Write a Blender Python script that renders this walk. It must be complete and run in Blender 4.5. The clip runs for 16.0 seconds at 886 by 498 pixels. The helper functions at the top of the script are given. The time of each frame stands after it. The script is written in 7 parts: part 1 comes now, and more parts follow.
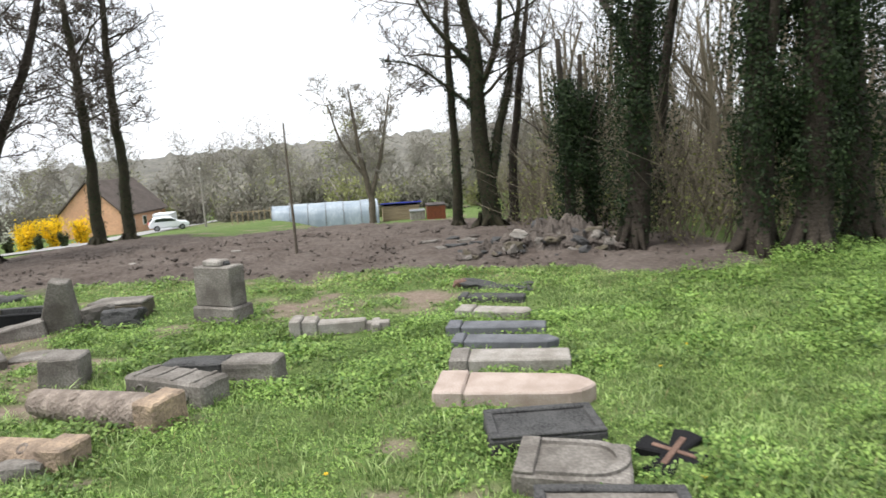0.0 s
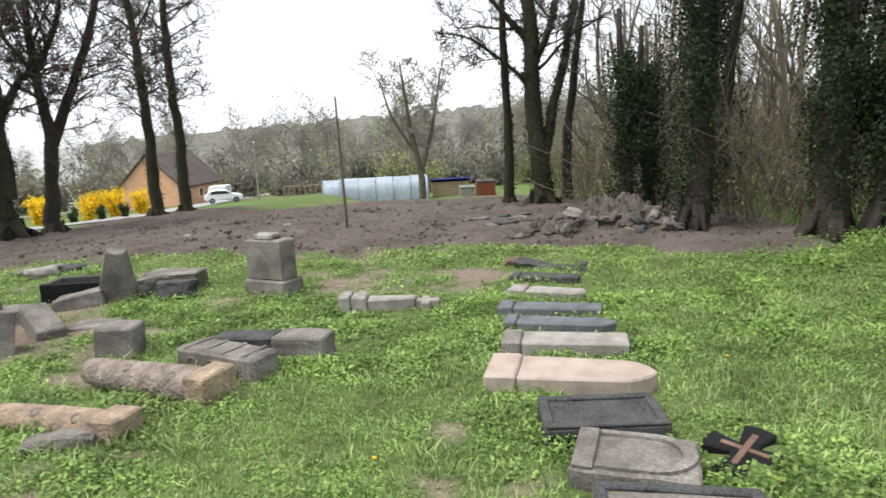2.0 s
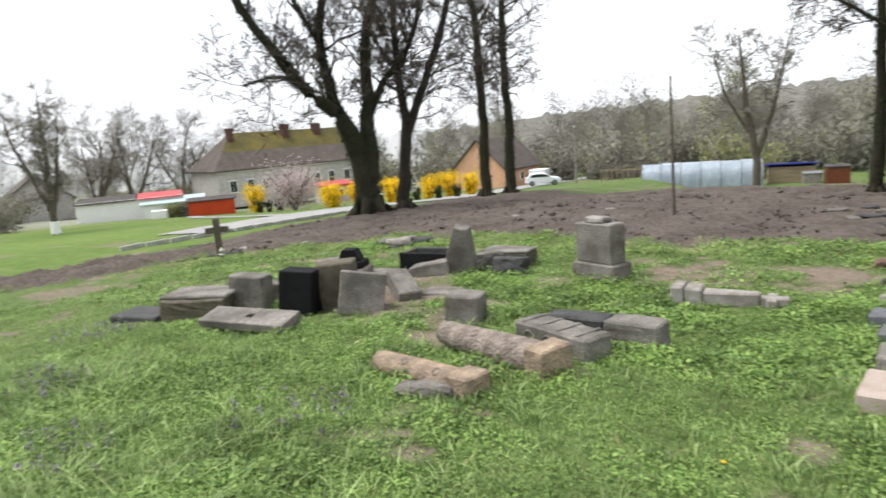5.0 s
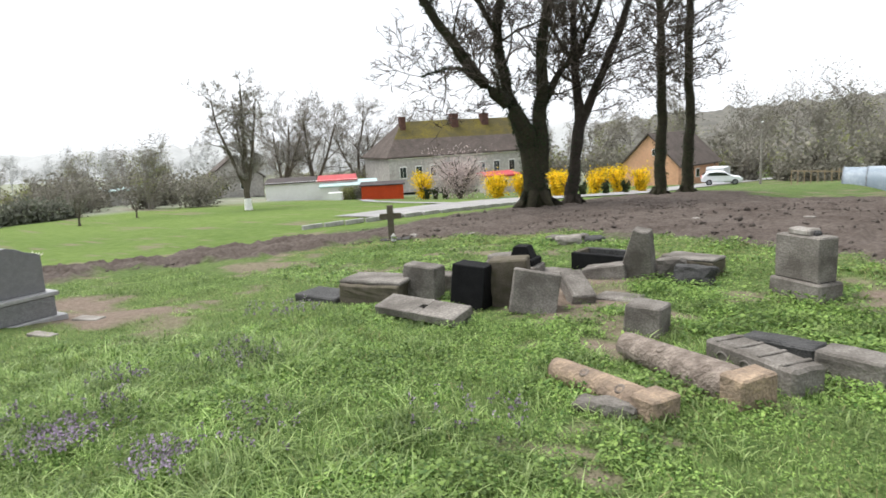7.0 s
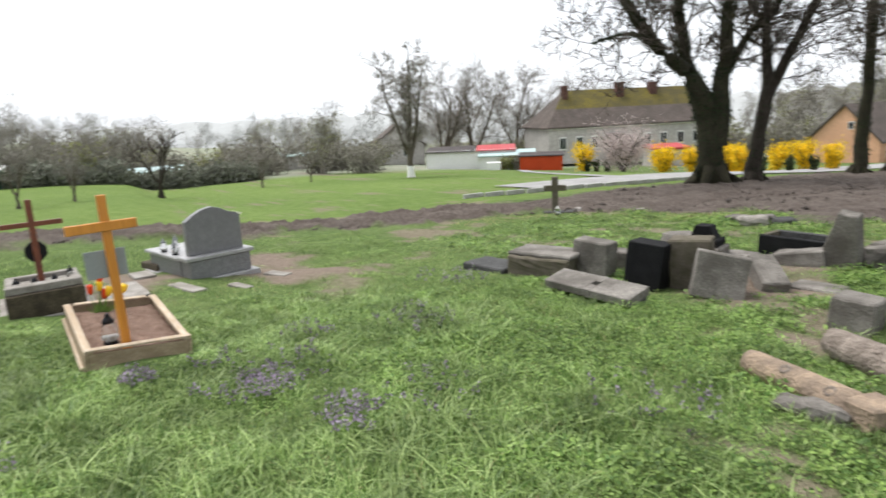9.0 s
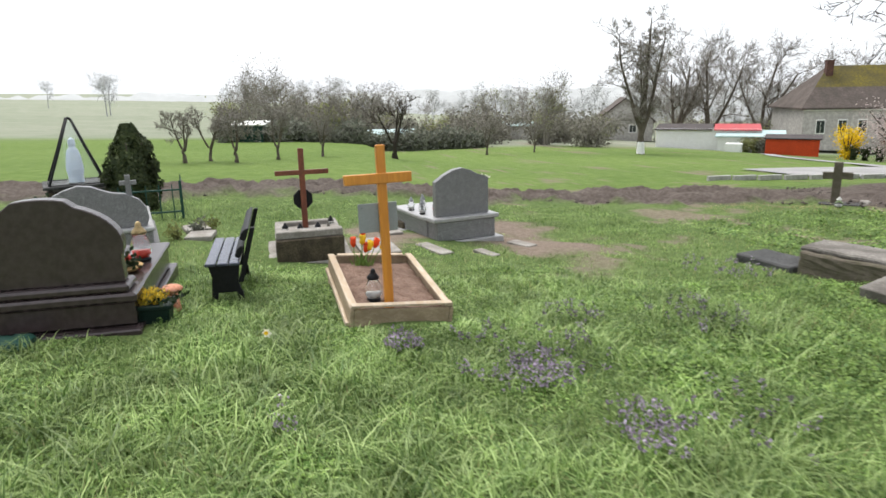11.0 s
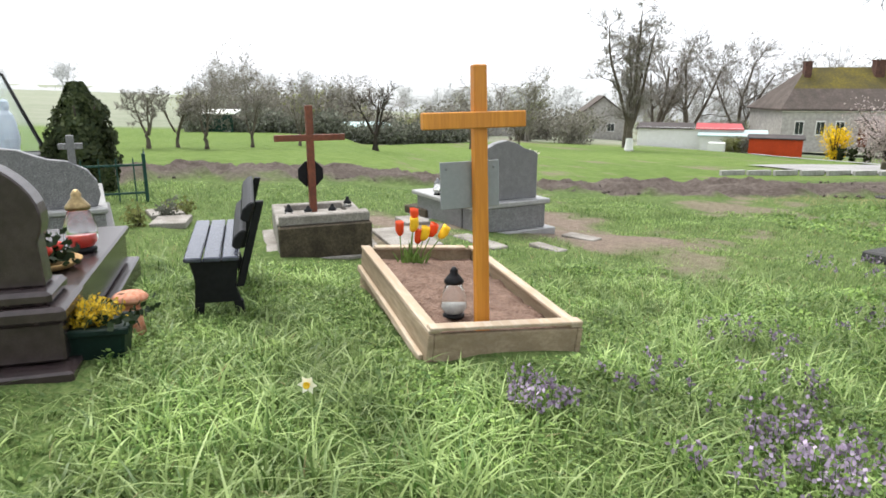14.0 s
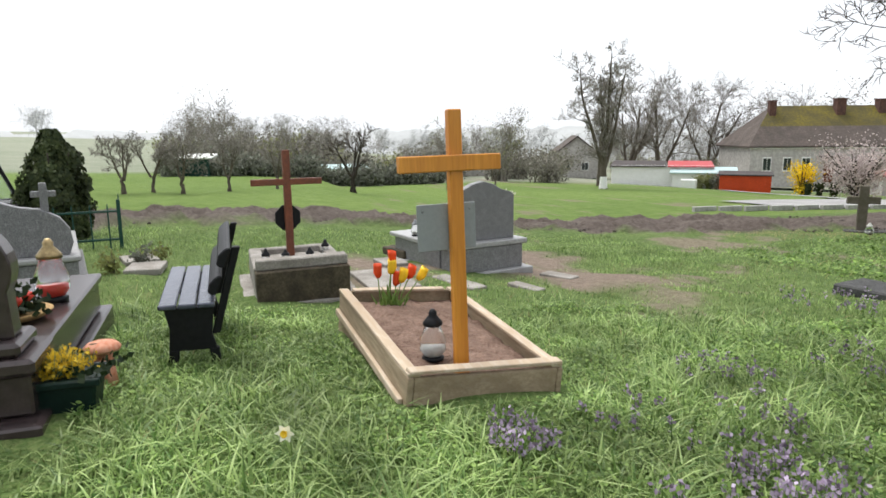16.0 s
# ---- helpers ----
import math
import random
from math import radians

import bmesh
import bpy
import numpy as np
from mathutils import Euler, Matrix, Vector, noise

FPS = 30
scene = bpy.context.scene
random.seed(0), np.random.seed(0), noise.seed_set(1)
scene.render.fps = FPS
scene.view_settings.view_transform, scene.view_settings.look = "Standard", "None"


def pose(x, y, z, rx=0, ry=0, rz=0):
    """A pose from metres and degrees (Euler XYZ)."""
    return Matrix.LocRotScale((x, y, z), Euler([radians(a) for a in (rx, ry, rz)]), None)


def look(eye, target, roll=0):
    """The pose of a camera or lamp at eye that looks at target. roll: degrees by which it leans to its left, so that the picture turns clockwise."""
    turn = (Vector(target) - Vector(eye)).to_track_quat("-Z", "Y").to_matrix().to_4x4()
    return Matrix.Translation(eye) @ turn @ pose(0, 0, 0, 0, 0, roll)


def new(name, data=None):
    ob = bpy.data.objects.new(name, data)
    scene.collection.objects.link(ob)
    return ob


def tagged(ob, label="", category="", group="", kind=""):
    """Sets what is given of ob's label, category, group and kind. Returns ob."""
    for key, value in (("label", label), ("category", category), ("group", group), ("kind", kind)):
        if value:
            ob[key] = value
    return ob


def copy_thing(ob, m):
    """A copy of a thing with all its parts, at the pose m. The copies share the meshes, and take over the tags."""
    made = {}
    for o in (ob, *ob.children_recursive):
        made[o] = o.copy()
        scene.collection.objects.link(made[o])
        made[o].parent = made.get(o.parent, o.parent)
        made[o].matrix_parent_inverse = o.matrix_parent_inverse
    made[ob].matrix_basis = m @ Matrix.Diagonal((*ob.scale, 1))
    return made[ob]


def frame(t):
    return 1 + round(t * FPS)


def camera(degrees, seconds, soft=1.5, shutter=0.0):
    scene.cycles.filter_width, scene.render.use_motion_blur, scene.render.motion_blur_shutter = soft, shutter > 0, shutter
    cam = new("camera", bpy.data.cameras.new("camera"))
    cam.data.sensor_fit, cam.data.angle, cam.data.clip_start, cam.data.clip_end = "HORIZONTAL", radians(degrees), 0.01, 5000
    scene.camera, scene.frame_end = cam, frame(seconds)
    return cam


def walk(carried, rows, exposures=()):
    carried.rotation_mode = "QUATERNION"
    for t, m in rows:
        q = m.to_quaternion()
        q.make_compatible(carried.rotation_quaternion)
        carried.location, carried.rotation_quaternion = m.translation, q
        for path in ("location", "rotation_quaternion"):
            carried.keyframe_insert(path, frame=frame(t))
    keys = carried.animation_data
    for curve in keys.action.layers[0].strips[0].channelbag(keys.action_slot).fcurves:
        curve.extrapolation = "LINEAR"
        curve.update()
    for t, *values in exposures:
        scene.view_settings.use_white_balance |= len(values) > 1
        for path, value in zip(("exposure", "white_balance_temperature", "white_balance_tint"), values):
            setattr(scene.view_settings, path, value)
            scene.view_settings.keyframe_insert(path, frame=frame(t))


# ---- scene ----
cam = camera(68.5, 16.0, 1.6, 0.5)
PATH = [
    (0, (0.207, -0.111, 1.992), (0.117, 1.865, 1.693), -3.4),
    (0.5, (0.141, 0.148, 1.978), (-0.009, 2.12, 1.677), -2.8),
    (1, (0.171, 0.149, 1.961), (0.009, 2.11, 1.598), -3.1),
    (1.5, (0.151, 0.138, 1.965), (-0.025, 2.095, 1.596), -2.7),
    (2, (0.133, 0.137, 1.969), (-0.107, 2.089, 1.607), -3.0),
    (2.5, (0.116, 0.123, 1.977), (-0.23, 2.061, 1.622), -3.6),
    (3, (0.077, 0.092, 1.985), (-0.428, 2.0, 1.659), -3.9),
    (3.5, (0.041, 0.059, 1.991), (-0.585, 1.931, 1.669), -3.7),
    (4, (-0.003, 0.068, 1.982), (-0.773, 1.885, 1.656), -3.9),
    (4.5, (-0.066, 0.062, 1.985), (-0.989, 1.803, 1.643), -4.5),
    (5, (-0.151, 0.053, 1.978), (-1.261, 1.68, 1.629), -4.4),
    (7.5, (-0.531, 0.089, 2.083), (-2.047, 1.338, 1.705), -2.4),
    (8, (-0.513, -0.005, 2.097), (-2.077, 1.169, 1.679), -2.0),
    (8.5, (-0.65, -0.053, 2.096), (-2.287, 1.021, 1.687), -2.8),
    (9, (-0.757, -0.081, 2.073), (-2.486, 0.836, 1.662), -2.8),
    (9.5, (-0.843, -0.109, 2.062), (-2.691, 0.542, 1.658), -1.8),
    (10, (-0.981, -0.197, 2.033), (-2.887, 0.212, 1.585), -0.8),
    (12.5, (-3.455, -0.839, 1.701), (-5.375, -0.558, 1.215), -0.7),
    (13, (-3.82, -0.933, 1.621), (-5.723, -0.618, 1.094), 1.1),
    (13.5, (-4.068, -1.016, 1.455), (-5.962, -0.652, 0.927), -0.2),
    (14, (-4.147, -1.021, 1.32), (-6.045, -0.607, 0.846), 0.2),
    (14.5, (-4.161, -1.019, 1.303), (-6.06, -0.579, 0.855), -0.2),
    (15, (-4.151, -1.007, 1.315), (-6.053, -0.566, 0.88), -0.7),
    (15.5, (-4.142, -1.005, 1.335), (-6.059, -0.536, 1.011), -1.3),
    (16, (-4.141, -1.015, 1.333), (-6.049, -0.532, 0.979), -0.5),
]
walk(cam, [(t, look(eye, target, roll)) for t, eye, target, roll in PATH], [(0, 1.19), (4.5, 1.12), (9, 1.02), (10, 0.96), (12.5, 1.2), (14, 1.26), (15, 1.14), (16, 0.98)])

# ---- world, sun, exposure ----
world = bpy.data.worlds.new("world")
scene.world = world
world.use_nodes = True
wn, wl = world.node_tree.nodes, world.node_tree.links
wn.clear()
sky = wn.new("ShaderNodeTexSky")
sky.sky_type, sky.sun_disc = "NISHITA", False
sky.sun_elevation, sky.sun_rotation = radians(63), radians(247)
sky.air_density, sky.dust_density = 1.0, 4.0
cloud = wn.new("ShaderNodeMixRGB")
cloud.inputs[0].default_value = 0.86
cloud.inputs[2].default_value = (7.6, 7.9, 8.3, 1)
bgn = wn.new("ShaderNodeBackground")
bgn.inputs[1].default_value = 0.082
won = wn.new("ShaderNodeOutputWorld")
wl.new(sky.outputs[0], cloud.inputs[1])
wl.new(cloud.outputs[0], bgn.inputs[0])
wl.new(bgn.outputs[0], won.inputs[0])
sun = new("sun", bpy.data.lights.new("sun", "SUN"))
sun.data.energy, sun.data.angle, sun.data.color = 2.0, radians(40), (1.0, 0.97, 0.93)
sun.matrix_world = look((0, 0, 30), (14, 6, 0))


# ---- materials ----
def mat(name, c1, c2=None, scale=6.0, rough=0.9, bump=0.3, metal=0.0, fine=40.0, c3=None, spec=0.3, bumpd=0.02, coord="Object", vary=0.0, stretch=None, speck=0.5):
    """A surface with two scales of variation: c1 and c2 in blotches, c3 in fine specks."""
    m = bpy.data.materials.new(name)
    m.use_nodes = True
    n, l = m.node_tree.nodes, m.node_tree.links
    b = n["Principled BSDF"]
    b.inputs["Roughness"].default_value, b.inputs["Metallic"].default_value = rough, metal
    b.inputs["Specular IOR Level"].default_value = spec
    c2 = c2 or tuple(v * 0.7 for v in c1)
    c3 = c3 or tuple(v * 0.6 for v in c2)
    co = n.new("ShaderNodeTexCoord")
    big, small = n.new("ShaderNodeTexNoise"), n.new("ShaderNodeTexNoise")
    big.inputs["Scale"].default_value, big.inputs["Detail"].default_value = scale, 5
    small.inputs["Scale"].default_value, small.inputs["Detail"].default_value = fine, 4
    r1, r2 = n.new("ShaderNodeValToRGB"), n.new("ShaderNodeValToRGB")
    r1.color_ramp.elements[0].position, r1.color_ramp.elements[1].position = 0.36, 0.64
    r1.color_ramp.elements[0].color, r1.color_ramp.elements[1].color = (*c2, 1), (*c1, 1)
    r2.color_ramp.elements[0].position, r2.color_ramp.elements[1].position = 0.42, 0.62
    r2.color_ramp.elements[0].color, r2.color_ramp.elements[1].color = (speck, speck, speck, 1), (1, 1, 1, 1)
    mx = n.new("ShaderNodeMixRGB")
    mx.inputs[1].default_value = (*c3, 1)
    src = co.outputs[coord]
    if stretch:
        mp = n.new("ShaderNodeMapping")
        mp.inputs["Scale"].default_value = stretch
        l.new(src, mp.inputs["Vector"])
        src = mp.outputs[0]
    l.new(src, big.inputs["Vector"]), l.new(src, small.inputs["Vector"])
    l.new(big.outputs["Fac"], r1.inputs[0]), l.new(small.outputs["Fac"], r2.inputs[0])
    l.new(r2.outputs[0], mx.inputs[0]), l.new(r1.outputs[0], mx.inputs[2])
    last = mx.outputs[0]
    if vary:
        gi, hs, ma = n.new("ShaderNodeNewGeometry"), n.new("ShaderNodeHueSaturation"), n.new("ShaderNodeMath")
        ma.operation = "MULTIPLY_ADD"
        ma.inputs[1].default_value, ma.inputs[2].default_value = vary, 1 - vary / 2
        l.new(gi.outputs["Random Per Island"], ma.inputs[0]), l.new(ma.outputs[0], hs.inputs["Value"])
        l.new(last, hs.inputs["Color"])
        last = hs.outputs[0]
    l.new(last, b.inputs["Base Color"])
    if bump:
        bp = n.new("ShaderNodeBump")
        bp.inputs["Strength"].default_value, bp.inputs["Distance"].default_value = bump, bumpd
        l.new(small.outputs["Fac"], bp.inputs["Height"]), l.new(bp.outputs[0], b.inputs["Normal"])
    return m


def leafmat(name, c1, c2, rough=0.6, trans=0.25, patch=1.7):
    """Thin leaves that let some light through, each one a little different."""
    m = bpy.data.materials.new(name)
    m.use_nodes = True
    n, l = m.node_tree.nodes, m.node_tree.links
    b = n["Principled BSDF"]
    gi, rp = n.new("ShaderNodeNewGeometry"), n.new("ShaderNodeValToRGB")
    rp.color_ramp.elements[0].color, rp.color_ramp.elements[1].color = (*c1, 1), (*c2, 1)
    l.new(gi.outputs["Random Per Island"], rp.inputs[0])
    co, nz, mr, hs = n.new("ShaderNodeTexCoord"), n.new("ShaderNodeTexNoise"), n.new("ShaderNodeMapRange"), n.new("ShaderNodeHueSaturation")
    nz.inputs["Scale"].default_value, nz.inputs["Detail"].default_value = patch, 4
    mr.inputs["From Min"].default_value, mr.inputs["From Max"].default_value = .32, .68
    mr.inputs["To Min"].default_value, mr.inputs["To Max"].default_value = .62, 1.42
    l.new(co.outputs["Object"], nz.inputs["Vector"]), l.new(nz.outputs["Fac"], mr.inputs["Value"])
    l.new(mr.outputs[0], hs.inputs["Value"]), l.new(rp.outputs[0], hs.inputs["Color"])
    l.new(hs.outputs[0], b.inputs["Base Color"])
    b.inputs["Roughness"].default_value = rough
    b.inputs["Specular IOR Level"].default_value = 0.25
    tr, ms, out = n.new("ShaderNodeBsdfTranslucent"), n.new("ShaderNodeMixShader"), n["Material Output"]
    ms.inputs[0].default_value = trans
    l.new(hs.outputs[0], tr.inputs[0]), l.new(b.outputs[0], ms.inputs[1]), l.new(tr.outputs[0], ms.inputs[2])
    l.new(ms.outputs[0], out.inputs[0])
    return m


M = {
    "greystone": mat("grey_stone", (0.265, 0.245, 0.22), (0.115, 0.103, 0.09), 2.6, 0.9, 0.6, fine=38, c3=(0.07, 0.063, 0.055), speck=.5),
    "darkstone": mat("dark_stone", (0.052, 0.051, 0.052), (0.015, 0.015, 0.016), 4, 0.8, 0.6, fine=50, c3=(0.10, 0.10, 0.095)),
    "slate": mat("blue_grey_stone", (0.15, 0.157, 0.172), (0.085, 0.089, 0.098), 5, 0.75, 0.4, fine=70, c3=(0.08, 0.08, 0.085)),
    "blackstone": mat("black_stone", (0.010, 0.010, 0.011), (0.005, 0.005, 0.006), 6, 0.75, 0.2, fine=60, c3=(0.016, 0.016, 0.016), spec=0.12),
    "palestone": mat("pale_sandstone", (0.42, 0.355, 0.315), (0.30, 0.245, 0.21), 4, 0.9, 0.35, fine=70, c3=(0.27, 0.20, 0.16)),
    "sandstone": mat("sandstone", (0.42, 0.315, 0.22), (0.21, 0.16, 0.12), 5, 0.95, 0.8, fine=30, c3=(0.17, 0.13, 0.10), bumpd=0.04),
    "bark": mat("bark_carved_stone", (0.31, 0.262, 0.222), (0.15, 0.122, 0.102), 6, 0.95, 1.0, fine=24, c3=(0.15, 0.12, 0.10), bumpd=0.05, speck=0.6),
    "rust": mat("reddish_stone", (0.19, 0.118, 0.088), (0.12, 0.072, 0.054), 8, 0.9, 0.3, fine=50),
    "moss": mat("mossy_stone", (0.085, 0.077, 0.048), (0.135, 0.115, 0.09), 7, 0.95, 0.5, fine=40),
    "concrete": mat("concrete", (0.36, 0.34, 0.31), (0.22, 0.20, 0.175), 5, 0.9, 0.4, fine=60, c3=(0.14, 0.125, 0.11)),
    "dirtyconcrete": mat("dirty_concrete", (0.115, 0.092, 0.062), (0.055, 0.045, 0.031), 6, 0.95, 0.5, fine=40, c3=(0.032, 0.027, 0.019)),
    "granite": mat("grey_granite", (0.285, 0.28, 0.285), (0.215, 0.21, 0.215), 14, 0.35, 0.0, fine=110, c3=(0.10, 0.10, 0.105), spec=0.4, speck=.15),
    "granitelight": mat("light_granite", (0.40, 0.39, 0.385), (0.31, 0.305, 0.305), 14, 0.35, 0.0, fine=160, c3=(0.22, 0.22, 0.22), spec=0.5),
    "granitebrown": mat("brown_granite", (0.062, 0.045, 0.044), (0.040, 0.028, 0.028), 16, 0.22, 0.0, fine=170, c3=(0.035, 0.027, 0.027), spec=0.5),
    "whitestone": mat("white_stone", (0.66, 0.65, 0.62), (0.5, 0.49, 0.46), 6, 0.7, 0.2, fine=50, c3=(0.38, 0.37, 0.35)),
    "earth": mat("bare_earth", (0.145, 0.124, 0.108), (0.092, 0.078, 0.068), 3, 1.0, 0.8, fine=25, c3=(0.045, 0.036, 0.03), bumpd=0.05),
    "soil": mat("grave_soil", (0.25, 0.165, 0.125), (0.18, 0.115, 0.085), 9, 1.0, 1.0, fine=45, c3=(0.11, 0.07, 0.052), bumpd=0.03),
    "orangewood": mat("orange_varnished_wood", (0.64, 0.265, 0.035), (0.54, 0.20, 0.024), 9, 0.4, 0.1, fine=60, c3=(0.44, 0.155, 0.018), spec=0.5, stretch=(1, 1, .06)),
    "redwood": mat("red_brown_wood", (0.20, 0.055, 0.022), (0.13, 0.033, 0.014), 4, 0.45, 0.2, fine=30, c3=(0.07, 0.02, 0.01), spec=0.5),
    "paleboard": mat("pale_rough_board", (0.52, 0.435, 0.34), (0.36, 0.285, 0.21), 8, 0.85, 0.3, fine=50, c3=(0.36, 0.26, 0.16), stretch=(.12, .6, 1)),
    "greyboard": mat("weathered_board", (0.38, 0.30, 0.205), (0.25, 0.195, 0.13), 8, 0.9, 0.3, fine=50, c3=(0.22, 0.16, 0.095), stretch=(.12, .6, 1)),
    "blackpaint": mat("black_paint", (0.006, 0.0065, 0.008), (0.004, 0.004, 0.005), 6, 0.5, 0.15, fine=30, c3=(0.010, 0.010, 0.012), spec=0.2),
    "benchwood": mat("dark_painted_slat", (0.085, 0.09, 0.12), (0.06, 0.065, 0.09), 5, 0.2, 0.15, fine=30, c3=(0.03, 0.035, 0.055), spec=0.6),
    "greenplastic": mat("dark_green_plastic", (0.006, 0.022, 0.016), (0.005, 0.016, 0.012), 6, 0.5, 0.1, spec=0.2),
    "whitepaint": mat("white_paint", (0.86, 0.86, 0.84), (0.80, 0.80, 0.77), 3, 0.6, 0.1, c3=(0.68, 0.68, 0.65)),
    "plaster": mat("grey_plaster", (0.54, 0.515, 0.485), (0.43, 0.405, 0.38), 0.6, 0.95, 0.1, fine=3, c3=(0.27, 0.25, 0.23)),
    "peach": mat("peach_plaster", (0.72, 0.42, 0.27), (0.62, 0.35, 0.22), 0.5, 0.9, 0.1, fine=4, c3=(0.5, 0.3, 0.2)),
    "roofgrey": mat("old_tile_roof", (0.125, 0.10, 0.088), (0.085, 0.07, 0.06), 0.7, 0.95, 0.4, fine=4, c3=(0.06, 0.05, 0.045), bumpd=0.1),
    "roofmoss": mat("mossy_tile_roof", (0.15, 0.12, 0.02), (0.085, 0.07, 0.025), 0.5, 0.95, 0.4, fine=4, c3=(0.06, 0.055, 0.03), bumpd=0.1),
    "brick": mat("brick_chimney", (0.15, 0.075, 0.055), (0.09, 0.05, 0.042), 3, 0.9, 0.3, fine=12),
    "redpaint": mat("red_orange_painted_boards", (0.58, 0.065, 0.012), (0.48, 0.05, 0.01), 1, 0.6, 0.1, fine=6, c3=(0.40, 0.045, 0.01)),
    "redroof": mat("red_roof_sheet", (0.50, 0.07, 0.07), (0.42, 0.05, 0.06), 1, 0.5, 0.05, fine=6),
    "tealroof": mat("pale_teal_sheet", (0.44, 0.56, 0.55), (0.36, 0.48, 0.48), 1, 0.5, 0.05, fine=5, c3=(0.3, 0.4, 0.4)),
    "darkroof": mat("dark_felt_roof", (0.085, 0.07, 0.068), (0.055, 0.048, 0.046), 1, 0.9, 0.1, fine=8),
    "bluesheet": mat("blue_sheet", (0.05, 0.07, 0.42), (0.04, 0.05, 0.3), 1, 0.5, 0.1, fine=8),
    "film": mat("greenhouse_film", (0.34, 0.39, 0.44), (0.22, 0.27, 0.32), 1.1, 0.3, 0.1, fine=6, c3=(0.19, 0.24, 0.28), spec=0.6, stretch=(1, 1, .4)),
    "steel": mat("grey_metal", (0.30, 0.31, 0.32), (0.22, 0.23, 0.24), 3, 0.5, 0.1, metal=0.6),
    "rubber": mat("black_rubber", (0.02, 0.02, 0.02), (0.015, 0.015, 0.015), 5, 0.8, 0.1),
    "carpaint": mat("white_car_paint", (0.75, 0.77, 0.80), (0.72, 0.74, 0.77), 2, 0.25, 0.0, c3=(0.68, 0.70, 0.73), spec=0.6),
    "darkglass": mat("dark_glass", (0.03, 0.035, 0.04), (0.025, 0.03, 0.035), 2, 0.08, 0.0, spec=0.8),
    "asphalt": mat("worn_asphalt", (0.34, 0.335, 0.33), (0.26, 0.255, 0.25), 0.6, 0.85, 0.2, fine=12, c3=(0.20, 0.195, 0.19)),
    "kerb": mat("concrete_kerb", (0.46, 0.45, 0.43), (0.36, 0.35, 0.33), 2, 0.9, 0.3, fine=20),
    "treebark": mat("tree_bark", (0.056, 0.046, 0.036), (0.032, 0.026, 0.020), 4, 1.0, 0.8, fine=18, c3=(0.024, 0.019, 0.014), bumpd=0.06),
    "treebarkgrey": mat("grey_tree_bark", (0.15, 0.125, 0.098), (0.095, 0.08, 0.062), 3, 1.0, 0.5, fine=14, c3=(0.065, 0.054, 0.042), bumpd=0.05),
    "mossbark": mat("mossy_bark", (0.047, 0.044, 0.024), (0.031, 0.027, 0.018), 3, 1.0, 0.8, fine=16, c3=(0.022, 0.02, 0.012), bumpd=0.06),
    "brush": mat("brushwood", (0.165, 0.142, 0.102), (0.11, 0.094, 0.067), 0.8, 1.0, 0.0, vary=0.6),
    "twig": mat("twigs", (0.10, 0.082, 0.068), (0.075, 0.062, 0.05), 2, 1.0, 0.0, vary=0.5),
    # far twigs: distance haze is mixed into the base colour
    "fartwig": mat("haze_tinted_twigs", (0.27, 0.247, 0.22), (0.22, 0.20, 0.176), 0.3, 1.0, 0.0, c3=(0.17, 0.155, 0.136), vary=0.5),
    # hill and treeline: haze is painted in as grey, paler on the treeline
    "hazywood": mat("haze_tinted_wood", (0.185, 0.178, 0.152), (0.135, 0.13, 0.11), 0.08, 1.0, 0.0, fine=0.5, c3=(0.085, 0.083, 0.075), speck=.2),
    "mistwood": mat("mist_tinted_wood", (0.40, 0.41, 0.41), (0.34, 0.35, 0.345), 0.05, 1.0, 0.0, fine=0.4, c3=(0.30, 0.31, 0.305), speck=.7),
    "ivy": leafmat("ivy_leaf", (0.006, 0.014, 0.005), (0.026, 0.044, 0.014), 0.75, 0.12),
    "thuja": leafmat("thuja_leaf", (0.022, 0.035, 0.012), (0.060, 0.075, 0.025), 0.7, 0.15),
    "blade": leafmat("grass_blade", (0.062, 0.132, 0.024), (0.41, 0.52, 0.205), 0.40, 0.36),
    "clover": leafmat("low_weed_leaf", (0.045, 0.108, 0.018), (0.275, 0.395, 0.105), 0.5, 0.32),
    "drygrass": leafmat("dry_grass", (0.32, 0.27, 0.13), (0.42, 0.37, 0.20), 0.8, 0.3),
    # leaves and twigs of the farthest trees: mist is painted into the pale greys
    "mist_leaf": leafmat("mist_tinted_foliage", (0.42, 0.425, 0.42), (0.46, 0.465, 0.455), 0.9, 0.3),
    "misttwig": mat("mist_tinted_twigs", (0.40, 0.405, 0.40), (0.35, 0.355, 0.35), 0.3, 1.0, 0.0, c3=(0.30, 0.305, 0.30), vary=0.4),
    "springleaf": leafmat("young_leaf", (0.15, 0.17, 0.05), (0.26, 0.27, 0.10), 0.6, 0.4),
    # far foliage, hedge too: colours lightened to stand for distance haze
    "haze_leaf": leafmat("haze_tinted_foliage", (0.185, 0.176, 0.145), (0.215, 0.204, 0.166), 0.9, 0.3),
    "hazegreen": leafmat("haze_tinted_green_foliage", (0.19, 0.20, 0.09), (0.29, 0.30, 0.14), 0.9, 0.3),
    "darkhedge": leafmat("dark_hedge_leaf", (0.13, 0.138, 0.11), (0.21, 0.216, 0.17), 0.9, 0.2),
    "forsythia": leafmat("forsythia_flower", (0.70, 0.47, 0.01), (0.85, 0.62, 0.03), 0.7, 0.35),
    "blossom": leafmat("pink_blossom", (0.42, 0.345, 0.34), (0.64, 0.55, 0.53), 0.8, 0.35),
    "purple": leafmat("purple_nettle_flower", (0.15, 0.11, 0.16), (0.45, 0.37, 0.49), 0.7, 0.3),
